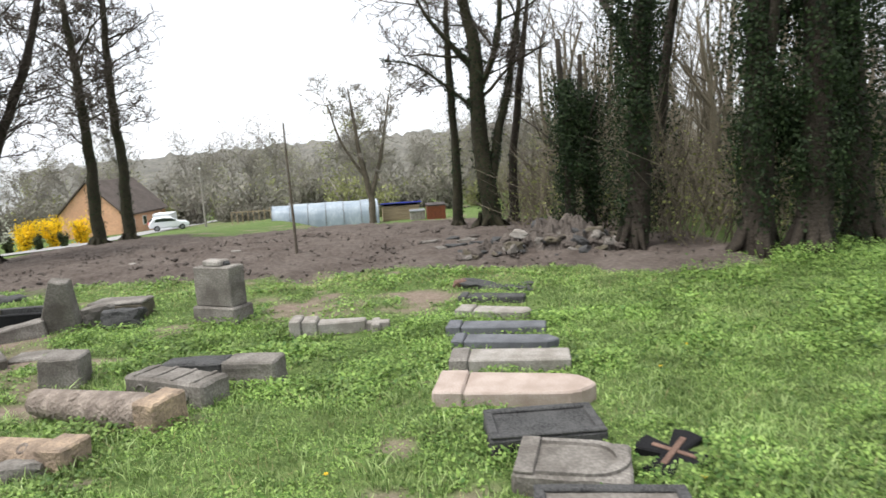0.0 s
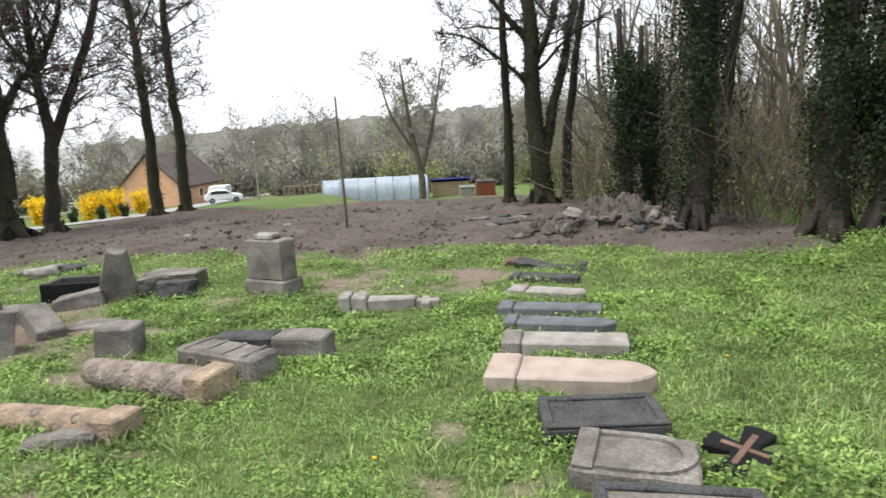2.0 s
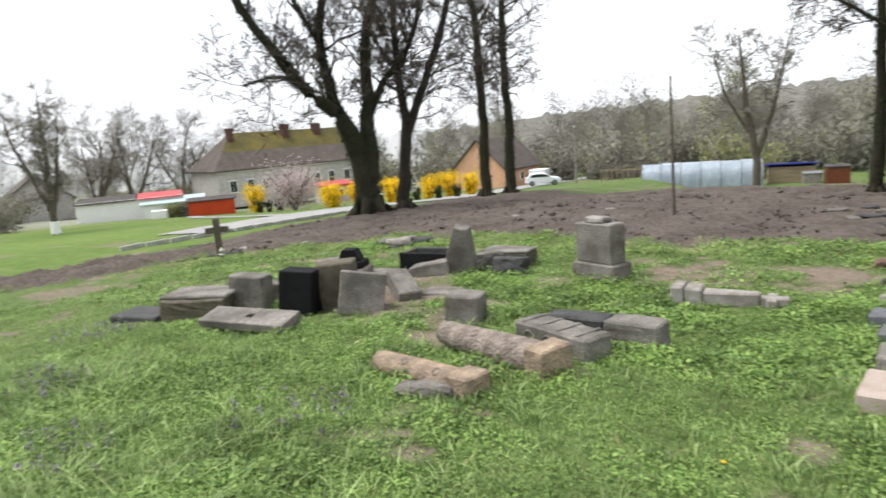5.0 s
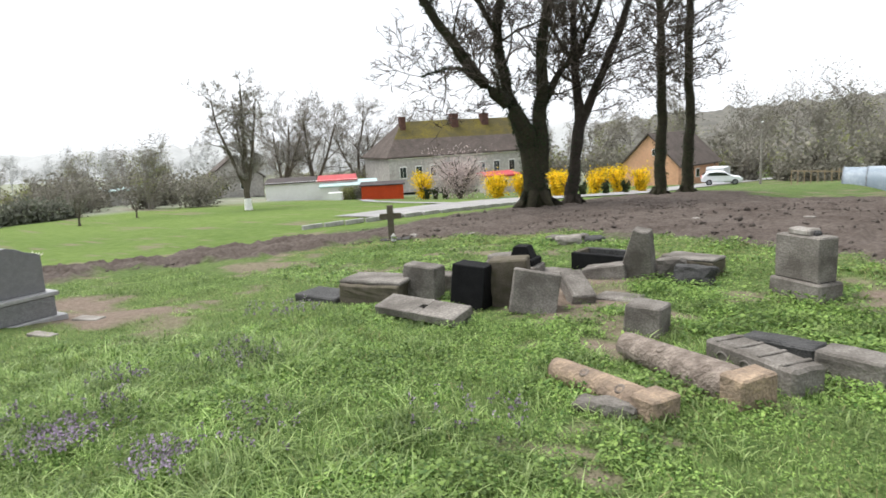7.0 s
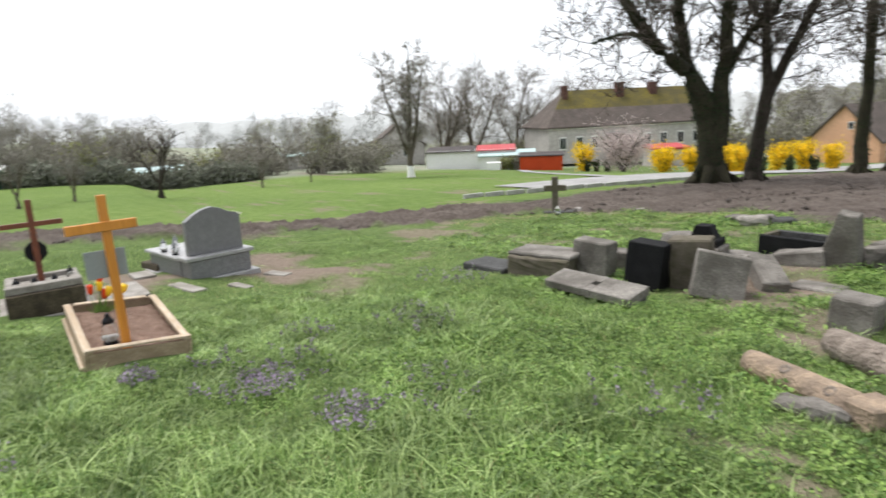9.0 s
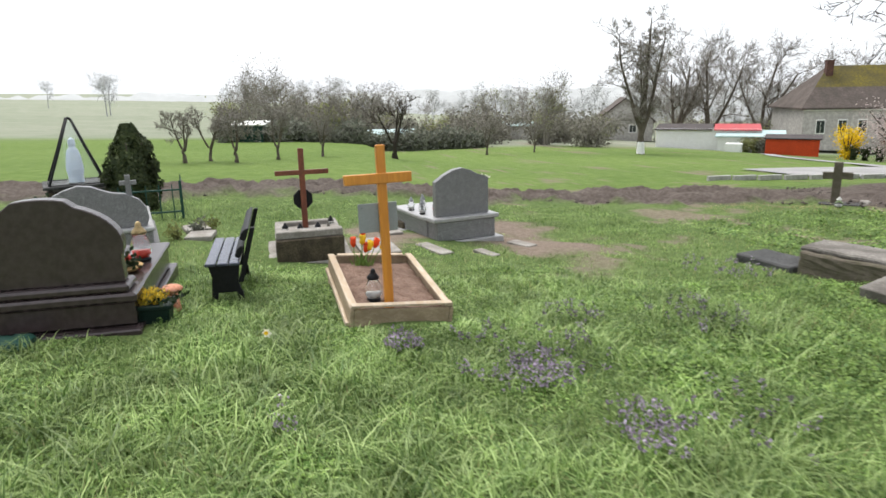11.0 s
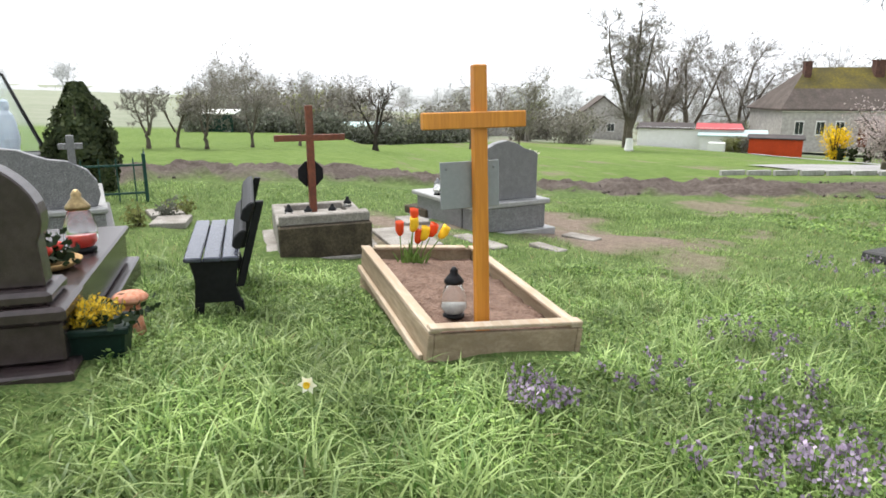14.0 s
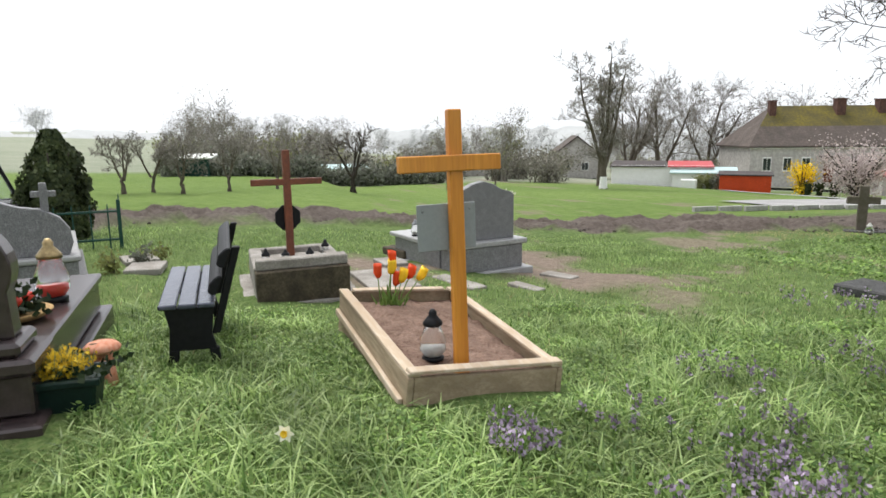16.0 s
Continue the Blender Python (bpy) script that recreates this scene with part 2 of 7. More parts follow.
    "redpetal": leafmat("red_petal", (0.70, 0.05, 0.015), (0.82, 0.16, 0.03), 0.45, 0.25),
    "yellowpetal": leafmat("yellow_petal", (0.85, 0.55, 0.02), (0.9, 0.66, 0.06), 0.45, 0.25),
    "whitepetal": leafmat("white_petal", (0.75, 0.74, 0.58), (0.85, 0.84, 0.72), 0.5, 0.3),
    "heather": leafmat("yellow_heather", (0.55, 0.36, 0.02), (0.72, 0.52, 0.05), 0.7, 0.3),
    "redwax": mat("red_lantern_wax", (0.75, 0.06, 0.035), (0.6, 0.04, 0.025), 12, 0.3, 0.0, c3=(0.5, 0.03, 0.02), spec=0.5),
    "terracotta": mat("terracotta", (0.52, 0.20, 0.11), (0.42, 0.16, 0.09), 10, 0.8, 0.3, c3=(0.62, 0.36, 0.26)),
    "gold": mat("brass", (0.42, 0.32, 0.16), (0.30, 0.22, 0.11), 12, 0.35, 0.0, metal=0.8),
    "wicker": mat("straw_tray", (0.50, 0.33, 0.14), (0.38, 0.24, 0.10), 20, 0.8, 0.4, fine=80),
    "statuemat": mat("painted_statue", (0.56, 0.64, 0.74), (0.40, 0.50, 0.66), 5, 0.6, 0.1, c3=(0.62, 0.64, 0.66)),
    "greypaint": mat("grey_painted_metal", (0.26, 0.275, 0.28), (0.235, 0.25, 0.255), 4, 0.5, 0.0, c3=(0.215, 0.23, 0.235), spec=0.5),
    "greenpaint": mat("dark_green_paint", (0.015, 0.07, 0.05), (0.01, 0.05, 0.038), 6, 0.5, 0.1),
}


def glassmat(name, colour, rough=0.03):
    m = bpy.data.materials.new(name)
    m.use_nodes = True
    b = m.node_tree.nodes["Principled BSDF"]
    b.inputs["Base Color"].default_value = (*colour, 1)
    b.inputs["Roughness"].default_value, b.inputs["Transmission Weight"].default_value, b.inputs["IOR"].default_value = rough, 1.0, 1.45
    return m


M["glass"] = glassmat("clear_glass", (0.93, 0.96, 0.96))
M["lampglass"] = glassmat("lantern_glass", (0.9, 0.93, 0.94), 0.12)

# ---- the lie of the land ----
ALONG_Y = [(-3000, 2.0), (-60, 2.0), (-20, .6), (-10, .35), (-3, .12), (0, -.05), (3, -.30), (5, -.42), (8, -.50), (12, -.52), (16, -.54), (21, -.62), (25, -.75), (31, -1.03), (36, -1.35), (46, -2.1), (60, -2.9), (80, -3.9), (110, -5.4), (160, -6.6), (600, -8), (3000, -8)]
ALONG_X = [(-3000, -8), (-600, -7.5), (-160, -5.2), (-100, -3.9), (-60, -2.8), (-45, -2.15), (-30, -1.4), (-25, -1.2), (-18.5, -.6), (-13, -.34), (-11, -.23), (-9, -.12), (-6, 0), (0, 0), (4, .05), (10, .15), (30, .4), (3000, .4)]

HOLLOW = [(-3000, 0), (-16, 0), (-13, .04), (-11, .06), (-9, .08), (-7.5, .08), (-6, .09), (-4, .05), (-2, 0), (0, 0), (3000, 0)]


def glide(tab, v):
    xs, ys = np.array([a for a, _ in tab], float), np.array([b for _, b in tab], float)
    d = np.gradient(ys, xs)
    i = np.clip(np.searchsorted(xs, v) - 1, 0, len(xs) - 2)
    h = xs[i + 1] - xs[i]
    t = np.clip((v - xs[i]) / h, 0, 1)
    return (2 * t**3 - 3 * t * t + 1) * ys[i] + (t**3 - 2 * t * t + t) * h * d[i] + (3 * t * t - 2 * t**3) * ys[i + 1] + (t**3 - t * t) * h * d[i + 1]


def step(t):
    t = np.clip(t, 0, 1)
    return t * t * (3 - 2 * t)


def land(x, y):
    """Height of the ground; the rise under the first standpoint and the woods' bank included."""
    x, y = np.asarray(x, float), np.asarray(y, float)
    z = glide(ALONG_X, x) + glide(ALONG_Y, y) - 1.25 * step((y - 20) / 34) * step((x + 17) / 6)
    z = z + 0.5 * np.exp(-((x - 0.3) ** 2 / 3.0 + (y + 0.6) ** 2 / 2.2))
    z = z - glide(HOLLOW, x) * step((4.4 - y) / 2.5)
    return z


def gz(x, y):
    return float(land(x, y))


EARTH = [(-15.5, -12), (-17.3, -4), (-18.6, 0), (-18.4, 4.3), (-17.3, 8), (-15.9, 11.6), (-11.7, 14.4), (-5.6, 13.2), (-.9, 13.4), (3, 12.6), (5.2, 12.2), (6.5, 16), (4, 24), (0, 29), (-8, 31), (-14, 34), (-18.6, 38), (-20.8, 30), (-21, 20), (-20.6, 14), (-21.4, 10), (-22.2, 6), (-22.4, 0), (-21, -4), (-19.5, -12)]


def inside(poly, x, y):
    """Signed distance to a polygon, positive inside."""
    x, y = np.asarray(x, float), np.asarray(y, float)
    best, odd = np.full(x.shape, 1e9), np.zeros(x.shape, bool)
    for (ax, ay), (bx, by) in zip(poly, poly[1:] + poly[:1]):
        t = np.clip(((x - ax) * (bx - ax) + (y - ay) * (by - ay)) / ((bx - ax) ** 2 + (by - ay) ** 2), 0, 1)
        best = np.minimum(best, np.hypot(x - ax - t * (bx - ax), y - ay - t * (by - ay)))
        odd ^= ((ay > y) != (by > y)) & (x < (bx - ax) * (y - ay) / ((by - ay) or 1e-9) + ax)
    return np.where(odd, best, -best)


rng = np.random.default_rng(7)
GRID = rng.random((64, 64))


def lump(x, y, s):
    """Smooth value noise, 0 to 1, with lumps s metres wide."""
    u, v = np.asarray(x, float) / s + 1000, np.asarray(y, float) / s + 1000
    i, j = np.floor(u).astype(int), np.floor(v).astype(int)
    a, b = step(u - i), step(v - j)
    g = lambda p, q: GRID[p % 64, q % 64]
    return (g(i, j) * (1 - a) + g(i + 1, j) * a) * (1 - b) + (g(i, j + 1) * (1 - a) + g(i + 1, j + 1) * a) * b


BARE = [(-2.3, 10.4, 1.5, 0.8), (-5.6, 8.0, 1.3, 0.5), (-4.7, 6.4, .9, .35), (-0.9, 11.2, .9, .5), (-6.6, 7.9, 1.1, .9), (-12.3, 2.9, 1.7, 1.0), (-12.3, 0.3, 1.3, .9), (-13.6, 2.6, 1.2, .9), (-3.0, 5.6, .8, .3), (-6.9, 9.0, .8, .6)]


def earthness(x, y):
    e = step((inside(EARTH, x, y) + 1.7 * (lump(x, y, 1.6) - .5) + .7 * (lump(x, y, .35) - .5)) / 0.7 + .5)
    return e


def bareness(x, y):
    b = np.zeros(np.shape(x))
    for cx, cy, rx, ry in BARE:
        b = np.maximum(b, step(1.25 - np.hypot((x - cx) / rx, (y - cy) / ry) + 1.5 * (lump(x, y, .6) - .5) + .8 * (lump(x + 9, y, .22) - .5)))
    b = np.maximum(b, step((.5 * lump(x + 7, y - 3, 1.3) + .3 * lump(x, y + 5, .45) + .2 * lump(x + 3, y, .17) - .66) / .08) * step((y - 2.5) / 1.0) * step((2.0 - x) / 1.0) * .8)
    return b


def meshed(name, verts, faces, material, smooth=False):
    me = bpy.data.meshes.new(name)
    me.from_pydata(verts, [], faces)
    me.materials.append(material)
    if smooth:
        me.polygons.foreach_set("use_smooth", [True] * len(me.polygons))
    me.update()
    return me


def spaced(lo, hi, fine_lo, fine_hi, fine, grow=1.16):
    out = list(np.arange(fine_lo, fine_hi + 1e-6, fine))
    s, v = fine, fine_hi
    while v < hi:
        s *= grow
        v += s
        out.append(v)
    s, v = fine, fine_lo
    while v > lo:
        s *= grow
        v -= s
        out.insert(0, v)
    return np.array(out)


def build_ground():
    xs, ys = spaced(-2600, 2600, -23, 7, 0.16), spaced(-800, 2600, -6, 32, 0.16)
    X, Y = np.meshgrid(xs, ys)
    X, Y = X.ravel(), Y.ravel()
    e, b = earthness(X, Y), bareness(X, Y)
    z = land(X, Y)
    near = np.exp(-(np.maximum(0, np.hypot(X + 6, Y - 8) - 25) / 20) ** 2)
    z = z + near * ((lump(X, Y, .9) - .5) * .08 + (lump(X, Y, .3) - .5) * .05 * (1 - b))
    strip = e * step((-13.5 - X) / 2) * step((13 - Y) / 2)
    z = z + e * near * ((lump(X, Y, .55) - .5) * .13 + (lump(X, Y, .2) - .5) * .10) + strip * (.08 + .10 * (lump(X, Y, .6) - .3) + .20 * (lump(X, Y, .3) - .5) + .12 * (GRID[(X * 6.1).astype(int) % 64, (Y * 6.3).astype(int) % 64] - .5))
    nx = len(xs)
    idx = np.arange(len(X)).reshape(len(ys), nx)
    f = np.stack([idx[:-1, :-1].ravel(), idx[:-1, 1:].ravel(), idx[1:, 1:].ravel(), idx[1:, :-1].ravel()], 1)
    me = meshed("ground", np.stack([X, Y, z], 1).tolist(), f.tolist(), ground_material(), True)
    # last mask: past about x = -66 the fields are paled to imitate haze
    for key, val in (("earth", e), ("bare", b), ("field", step((-21.5 - X - .0 * Y) / 1.0) * step((40 - Y) / 6)), ("far_haze", step((-66 - X + 5 * lump(X, Y, 9)) / 6))):
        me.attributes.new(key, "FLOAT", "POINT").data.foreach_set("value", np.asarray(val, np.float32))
    return tagged(new("ground", me), "grassy cemetery ground with bare earth strip and fields", "ground", kind="structure")


def ground_material():
    m = bpy.data.materials.new("ground_cover")
    m.use_nodes = True
    n, l = m.node_tree.nodes, m.node_tree.links
    b = n["Principled BSDF"]
    b.inputs["Roughness"].default_value, b.inputs["Specular IOR Level"].default_value = 1.0, 0.1
    co = n.new("ShaderNodeTexCoord")

    def noisy(scale, detail=6):
        t = n.new("ShaderNodeTexNoise")
        t.inputs["Scale"].default_value, t.inputs["Detail"].default_value = scale, detail
        l.new(co.outputs["Object"], t.inputs["Vector"])
        return t.outputs["Fac"]

    def ramp(f, cols):
        r = n.new("ShaderNodeValToRGB")
        while len(r.color_ramp.elements) < len(cols):
            r.color_ramp.elements.new(0.5)
        for el, (p, c) in zip(r.color_ramp.elements, cols):
            el.position, el.color = p, (*c, 1)
        l.new(f, r.inputs[0])
        return r.outputs[0]

    def mixed(f, a, c):
        x = n.new("ShaderNodeMixRGB")
        if isinstance(f, float):
            x.inputs[0].default_value = f
        else:
            l.new(f, x.inputs[0])
        l.new(a, x.inputs[1]), l.new(c, x.inputs[2])
        return x.outputs[0]

    def attr(key):
        a = n.new("ShaderNodeAttribute")
        a.attribute_name = key
        return a.outputs["Fac"]

    n1, n2, n3 = noisy(0.9), noisy(9.0), noisy(38.0, 4)
    grass = mixed(0.5, ramp(n2, [(.3, (.018, .034, .010)), (.5, (.060, .108, .030)), (.7, (.16, .222, .075))]), ramp(n1, [(.32, (.062, .110, .030)), (.66, (.145, .21, .066))]))
    grass = mixed(ramp(n3, [(.42, (0, 0, 0)), (.66, (.45, .45, .45))]), grass, ramp(n1, [(.3, (.23, .29, .10)), (.7, (.20, .20, .095))]))
    field = mixed(0.45, ramp(noisy(.08), [(.35, (.105, .165, .040)), (.65, (.15, .215, .056))]), ramp(noisy(2.0), [(.35, (.095, .15, .038)), (.65, (.175, .235, .075))]))
    # haze over the far fields, put into a pale grey-green base colour
    far_haze = mixed(0.5, ramp(noisy(.02), [(.35, (.21, .235, .165)), (.65, (.27, .28, .215))]), ramp(noisy(.3), [(.35, (.19, .22, .15)), (.65, (.28, .29, .23))]))
    soil = mixed(0.55, ramp(n2, [(.3, (.045, .036, .031)), (.52, (.115, .094, .082)), (.72, (.19, .163, .145))]), ramp(n1, [(.35, (.085, .068, .058)), (.65, (.15, .126, .11))]))
    sand = mixed(0.5, ramp(n2, [(.35, (.15, .115, .09)), (.65, (.27, .215, .17))]), ramp(n3, [(.35, (.16, .12, .095)), (.65, (.28, .23, .185))]))
    c = mixed(attr("far_haze"), mixed(attr("field"), grass, field), far_haze)
    c = mixed(attr("bare"), c, sand)
    c = mixed(attr("earth"), c, soil)
    l.new(c, b.inputs["Base Color"])
    bp = n.new("ShaderNodeBump")
    bp.inputs["Strength"].default_value, bp.inputs["Distance"].default_value = 0.9, 0.06
    l.new(n3, bp.inputs["Height"]), l.new(bp.outputs[0], b.inputs["Normal"])
    return m


build_ground()


# ---- makers ----
def part(name, bm, material, parent=None, label="", smooth=False):
    me = bm
    if isinstance(bm, bmesh.types.BMesh):
        me = bpy.data.meshes.new(name)
        bm.to_mesh(me)
        bm.free()
        me.materials.append(material)
        if smooth:
            me.polygons.foreach_set("use_smooth", [True] * len(me.polygons))
    ob = new(name, me)
    if parent:
        ob.parent = parent
    if label:
        ob["label"] = label
    return ob


def thing(name, m, label, category, group=""):
    ob = new(name)
    ob.empty_display_size = 0.1
    ob.matrix_world = m
    return tagged(ob, label, category, group)


def box(sx, sy, sz, at=(0, 0, 0), bevel=0.01, turn=None, segs=1):
    """A bevelled block, its base at the height at[2]."""
    bm = bmesh.new()
    bmesh.ops.create_cube(bm, size=1)
    bmesh.ops.scale(bm, vec=(sx, sy, sz), verts=bm.verts)
    if bevel:
        bmesh.ops.bevel(bm, geom=list(bm.edges), offset=min(bevel, .4 * min(sx, sy, sz)), segments=segs, affect="EDGES", profile=.6)
    mt = Matrix.Translation((at[0], at[1], at[2] + sz / 2))
    if turn:
        mt = mt @ Euler([radians(a) for a in turn]).to_matrix().to_4x4()
    bmesh.ops.transform(bm, matrix=mt, verts=bm.verts)
    return bm


def worn(bm, amp=0.012, size=0.12, cuts=0, seed=0):
    """Roughens a mesh as weathering does: chips and unevenness."""
    if cuts:
        bmesh.ops.subdivide_edges(bm, edges=list(bm.edges), cuts=cuts, use_grid_fill=True)
    for v in bm.verts:
        p = v.co / size + Vector((seed * 7.3, seed * 3.1, seed * 1.7))
        v.co += Vector((noise.noise(p), noise.noise(p + Vector((31, 0, 0))), noise.noise(p + Vector((0, 47, 0))))) * amp
    return bm


def plate(outline, thick, at=(0, 0, 0), bevel=0.012):
    """A slab of the given outline in x and y, lying flat, its base at at[2]."""
    bm = bmesh.new()
    f = bm.faces.new([bm.verts.new((x, y, 0)) for x, y in outline])
    if f.normal.z < 0:
        f.normal_flip()
    bm.normal_update()
    if f.normal.z < 0:
        bmesh.ops.reverse_faces(bm, faces=[f])
    r = bmesh.ops.extrude_face_region(bm, geom=[f])
    bmesh.ops.translate(bm, vec=(0, 0, thick), verts=[v for v in r["geom"] if isinstance(v, bmesh.types.BMVert)])
    bmesh.ops.recalc_face_normals(bm, faces=bm.faces)
    if bevel:
        bm.faces.ensure_lookup_table()
        es = [e for e in bm.edges if len(e.link_faces) == 2 and e.calc_face_angle(0) > .6]
        bmesh.ops.bevel(bm, geom=es, offset=bevel, segments=1, affect="EDGES")
    bmesh.ops.translate(bm, vec=at, verts=bm.verts)
    return bm


def turned(profile, segs=20, at=(0, 0, 0)):
    """A body of revolution from pairs of radius and height."""
    bm = bmesh.new()
    rings = []
    for r, z in profile:
        rings.append([bm.verts.new((max(r, 1e-4) * math.cos(2 * math.pi * i / segs), max(r, 1e-4) * math.sin(2 * math.pi * i / segs), z)) for i in range(segs)])
    for a, b in zip(rings, rings[1:]):
        for i in range(segs):
            bm.faces.new((a[i], a[(i + 1) % segs], b[(i + 1) % segs], b[i]))
    bm.faces.new(list(reversed(rings[0])))
    bm.faces.new(rings[-1])
    bmesh.ops.translate(bm, vec=at, verts=bm.verts)
    return bm


def join(*bms):
    out = bmesh.new()
    for b in bms:
        me = bpy.data.meshes.new("tmp")
        b.to_mesh(me)
        b.free()
        out.from_mesh(me)
        bpy.data.meshes.remove(me)
    return out


def tilt(bm, rx=0, ry=0, rz=0, at=(0, 0, 0)):
    bmesh.ops.transform(bm, matrix=pose(*at, rx, ry, rz), verts=bm.verts)
    return bm


def on(x, y, turn=0, sink=0.02, rx=0, ry=0):
    return pose(x, y, gz(x, y) - sink, rx, ry, turn)


# ---- trees ----
class Wood:
    """Gathers tapered tubes and leaves into one mesh."""

    def __init__(self):
        self.v, self.f = [], []

    def tube(self, pts, radii, sides):
        base = len(self.v)
        for k, (p, r) in enumerate(zip(pts, radii)):
            d = (pts[min(k + 1, len(pts) - 1)] - pts[max(k - 1, 0)]).normalized()
            a = d.orthogonal().normalized()
            b = d.cross(a)
            for i in range(sides):
                t = 2 * math.pi * i / sides
                self.v.append(p + (a * math.cos(t) + b * math.sin(t)) * r)
        for k in range(len(pts) - 1):
            for i in range(sides):
                a0, a1 = base + k * sides + i, base + k * sides + (i + 1) % sides
                self.f.append((a0, a1, a1 + sides, a0 + sides))
        self.f.append(tuple(range(base + (len(pts) - 1) * sides, base + len(pts) * sides)))

    def leaf(self, p, size, rnd, out=None):
        d = Vector((rnd.gauss(0, 1), rnd.gauss(0, 1), rnd.gauss(0, .7)))
        if out is not None:
            d = d * .5 + out
        d.normalize()
        a = d.orthogonal().normalized()
        t = rnd.random() * 6.28
        a = a * math.cos(t) + d.cross(a) * math.sin(t)
        b = d.cross(a)
        k = len(self.v)
        self.v += [p - a * size * .5, p + b * size * .35, p + a * size * .5, p - b * size * .35]
        self.f.append((k, k + 1, k + 2, k + 3))

    def mesh(self, name, material, smooth=True):
        return meshed(name, [tuple(v) for v in self.v], self.f, material, smooth)


def limb(trunk, twigs, rnd, p, d, length, r, level, levels, wander=.16, up=.05, kids=(4, 6), tips=None, thin=.009):
    """One limb that wanders, tapers and sends out smaller ones."""
    n = 7 if level == 0 else (5 if level < 3 else 3)
    pts, radii = [p.copy()], [r]
    d = d.normalized()
    for k in range(n):
        d = (d + Vector((rnd.gauss(0, wander), rnd.gauss(0, wander), rnd.gauss(0, wander) + up))).normalized()
        p = p + d * length / n
        pts.append(p.copy())
        radii.append(r * (1 - .62 * (k + 1) / n) if level < levels else r * (1 - .8 * (k + 1) / n))
    if level > 3:
        del pts[2], radii[2]
    (trunk if level < 2 else twigs).tube(pts, radii, 8 if level == 0 else (6 if level == 1 else 3))
    if level >= levels:
        if tips is not None:
            tips.append(pts[-1])
        return
    for k in range(rnd.randint(*(kids if level == 0 else (max(2, kids[0] - 2 * level + 1), max(3, kids[1] - 2 * level + 1))))):
        i = rnd.uniform(.25 if level else .22, 1.0) * n
        j = min(int(i), n - 1)
        q = pts[j].lerp(pts[j + 1], i - j)
        side = Vector((rnd.gauss(0, 1), rnd.gauss(0, 1), rnd.gauss(0, .6)))
        side -= side.project(d)
        nd = ((pts[j + 1] - pts[j]).normalized() * rnd.uniform(.5, 1.0) + side.normalized() * rnd.uniform(.5, 1.0) + Vector((0, 0, .15))).normalized()
        limb(trunk, twigs, rnd, q, nd, length * (rnd.uniform(.26, .5) if level == 0 else rnd.uniform(.42, .66)), max(thin, radii[j] * rnd.uniform(.3, .55)), level + 1, levels, max(wander * 1.3, .13), up * .6, kids, tips, thin)


def bare_tree(name, x, y, label, stems, levels=4, seed=1, bark="treebark", twigmat="twig", kids=(4, 6), leaves=0, leafname="springleaf", girth=None, sway=.06, group="", thin=.012):
    """A leafless tree. stems: lean x, lean y, length, radius, start height of each main stem."""
    rnd = random.Random(seed)
    root = thing(name, on(x, y, 0, .05), label, "tree", group)
    tr, tw, tips = Wood(), Wood(), []
    for lx, ly, ln, r, h in stems:
        limb(tr, tw, rnd, Vector((lx * h * .3, ly * h * .3, h)), Vector((lx, ly, 1)), ln, r, 0, levels, sway, .03, kids, tips, thin)
    if girth:
        h, r0, r1 = girth
        pts = [Vector((rnd.gauss(0, .03), rnd.gauss(0, .03), h * k / 5 - .05)) for k in range(6)]
        tr.tube(pts, [r0 * 1.35, r0 * 1.05] + [r0 + (r1 - r0) * k / 4 for k in range(1, 5)], 12)
        for k in range(6):
            a = rnd.random() * 6.28
            c = Vector((math.cos(a), math.sin(a), 0))
            tr.tube([c * r0 * .6 + Vector((0, 0, .45)), c * r0 * 1.25 + Vector((0, 0, .1)), c * r0 * 2.0 + Vector((0, 0, -.12))], [r0 * .45, r0 * .3, r0 * .1], 6)
    part("trunk", tr.mesh("trunk", M[bark]), None, root)
    if tw.v:
        part("crown", tw.mesh("crown", M[twigmat], False), None, root, "bare crown of fine twigs")
    if leaves and tips:
        lf = Wood()
        for _ in range(leaves):
            t = rnd.choice(tips)
            lf.leaf(t + Vector((rnd.gauss(0, .25), rnd.gauss(0, .25), rnd.gauss(0, .25))), rnd.uniform(.06, .14), rnd)
        part("foliage", lf.mesh("foliage", M[leafname], False), None, root)
    return root


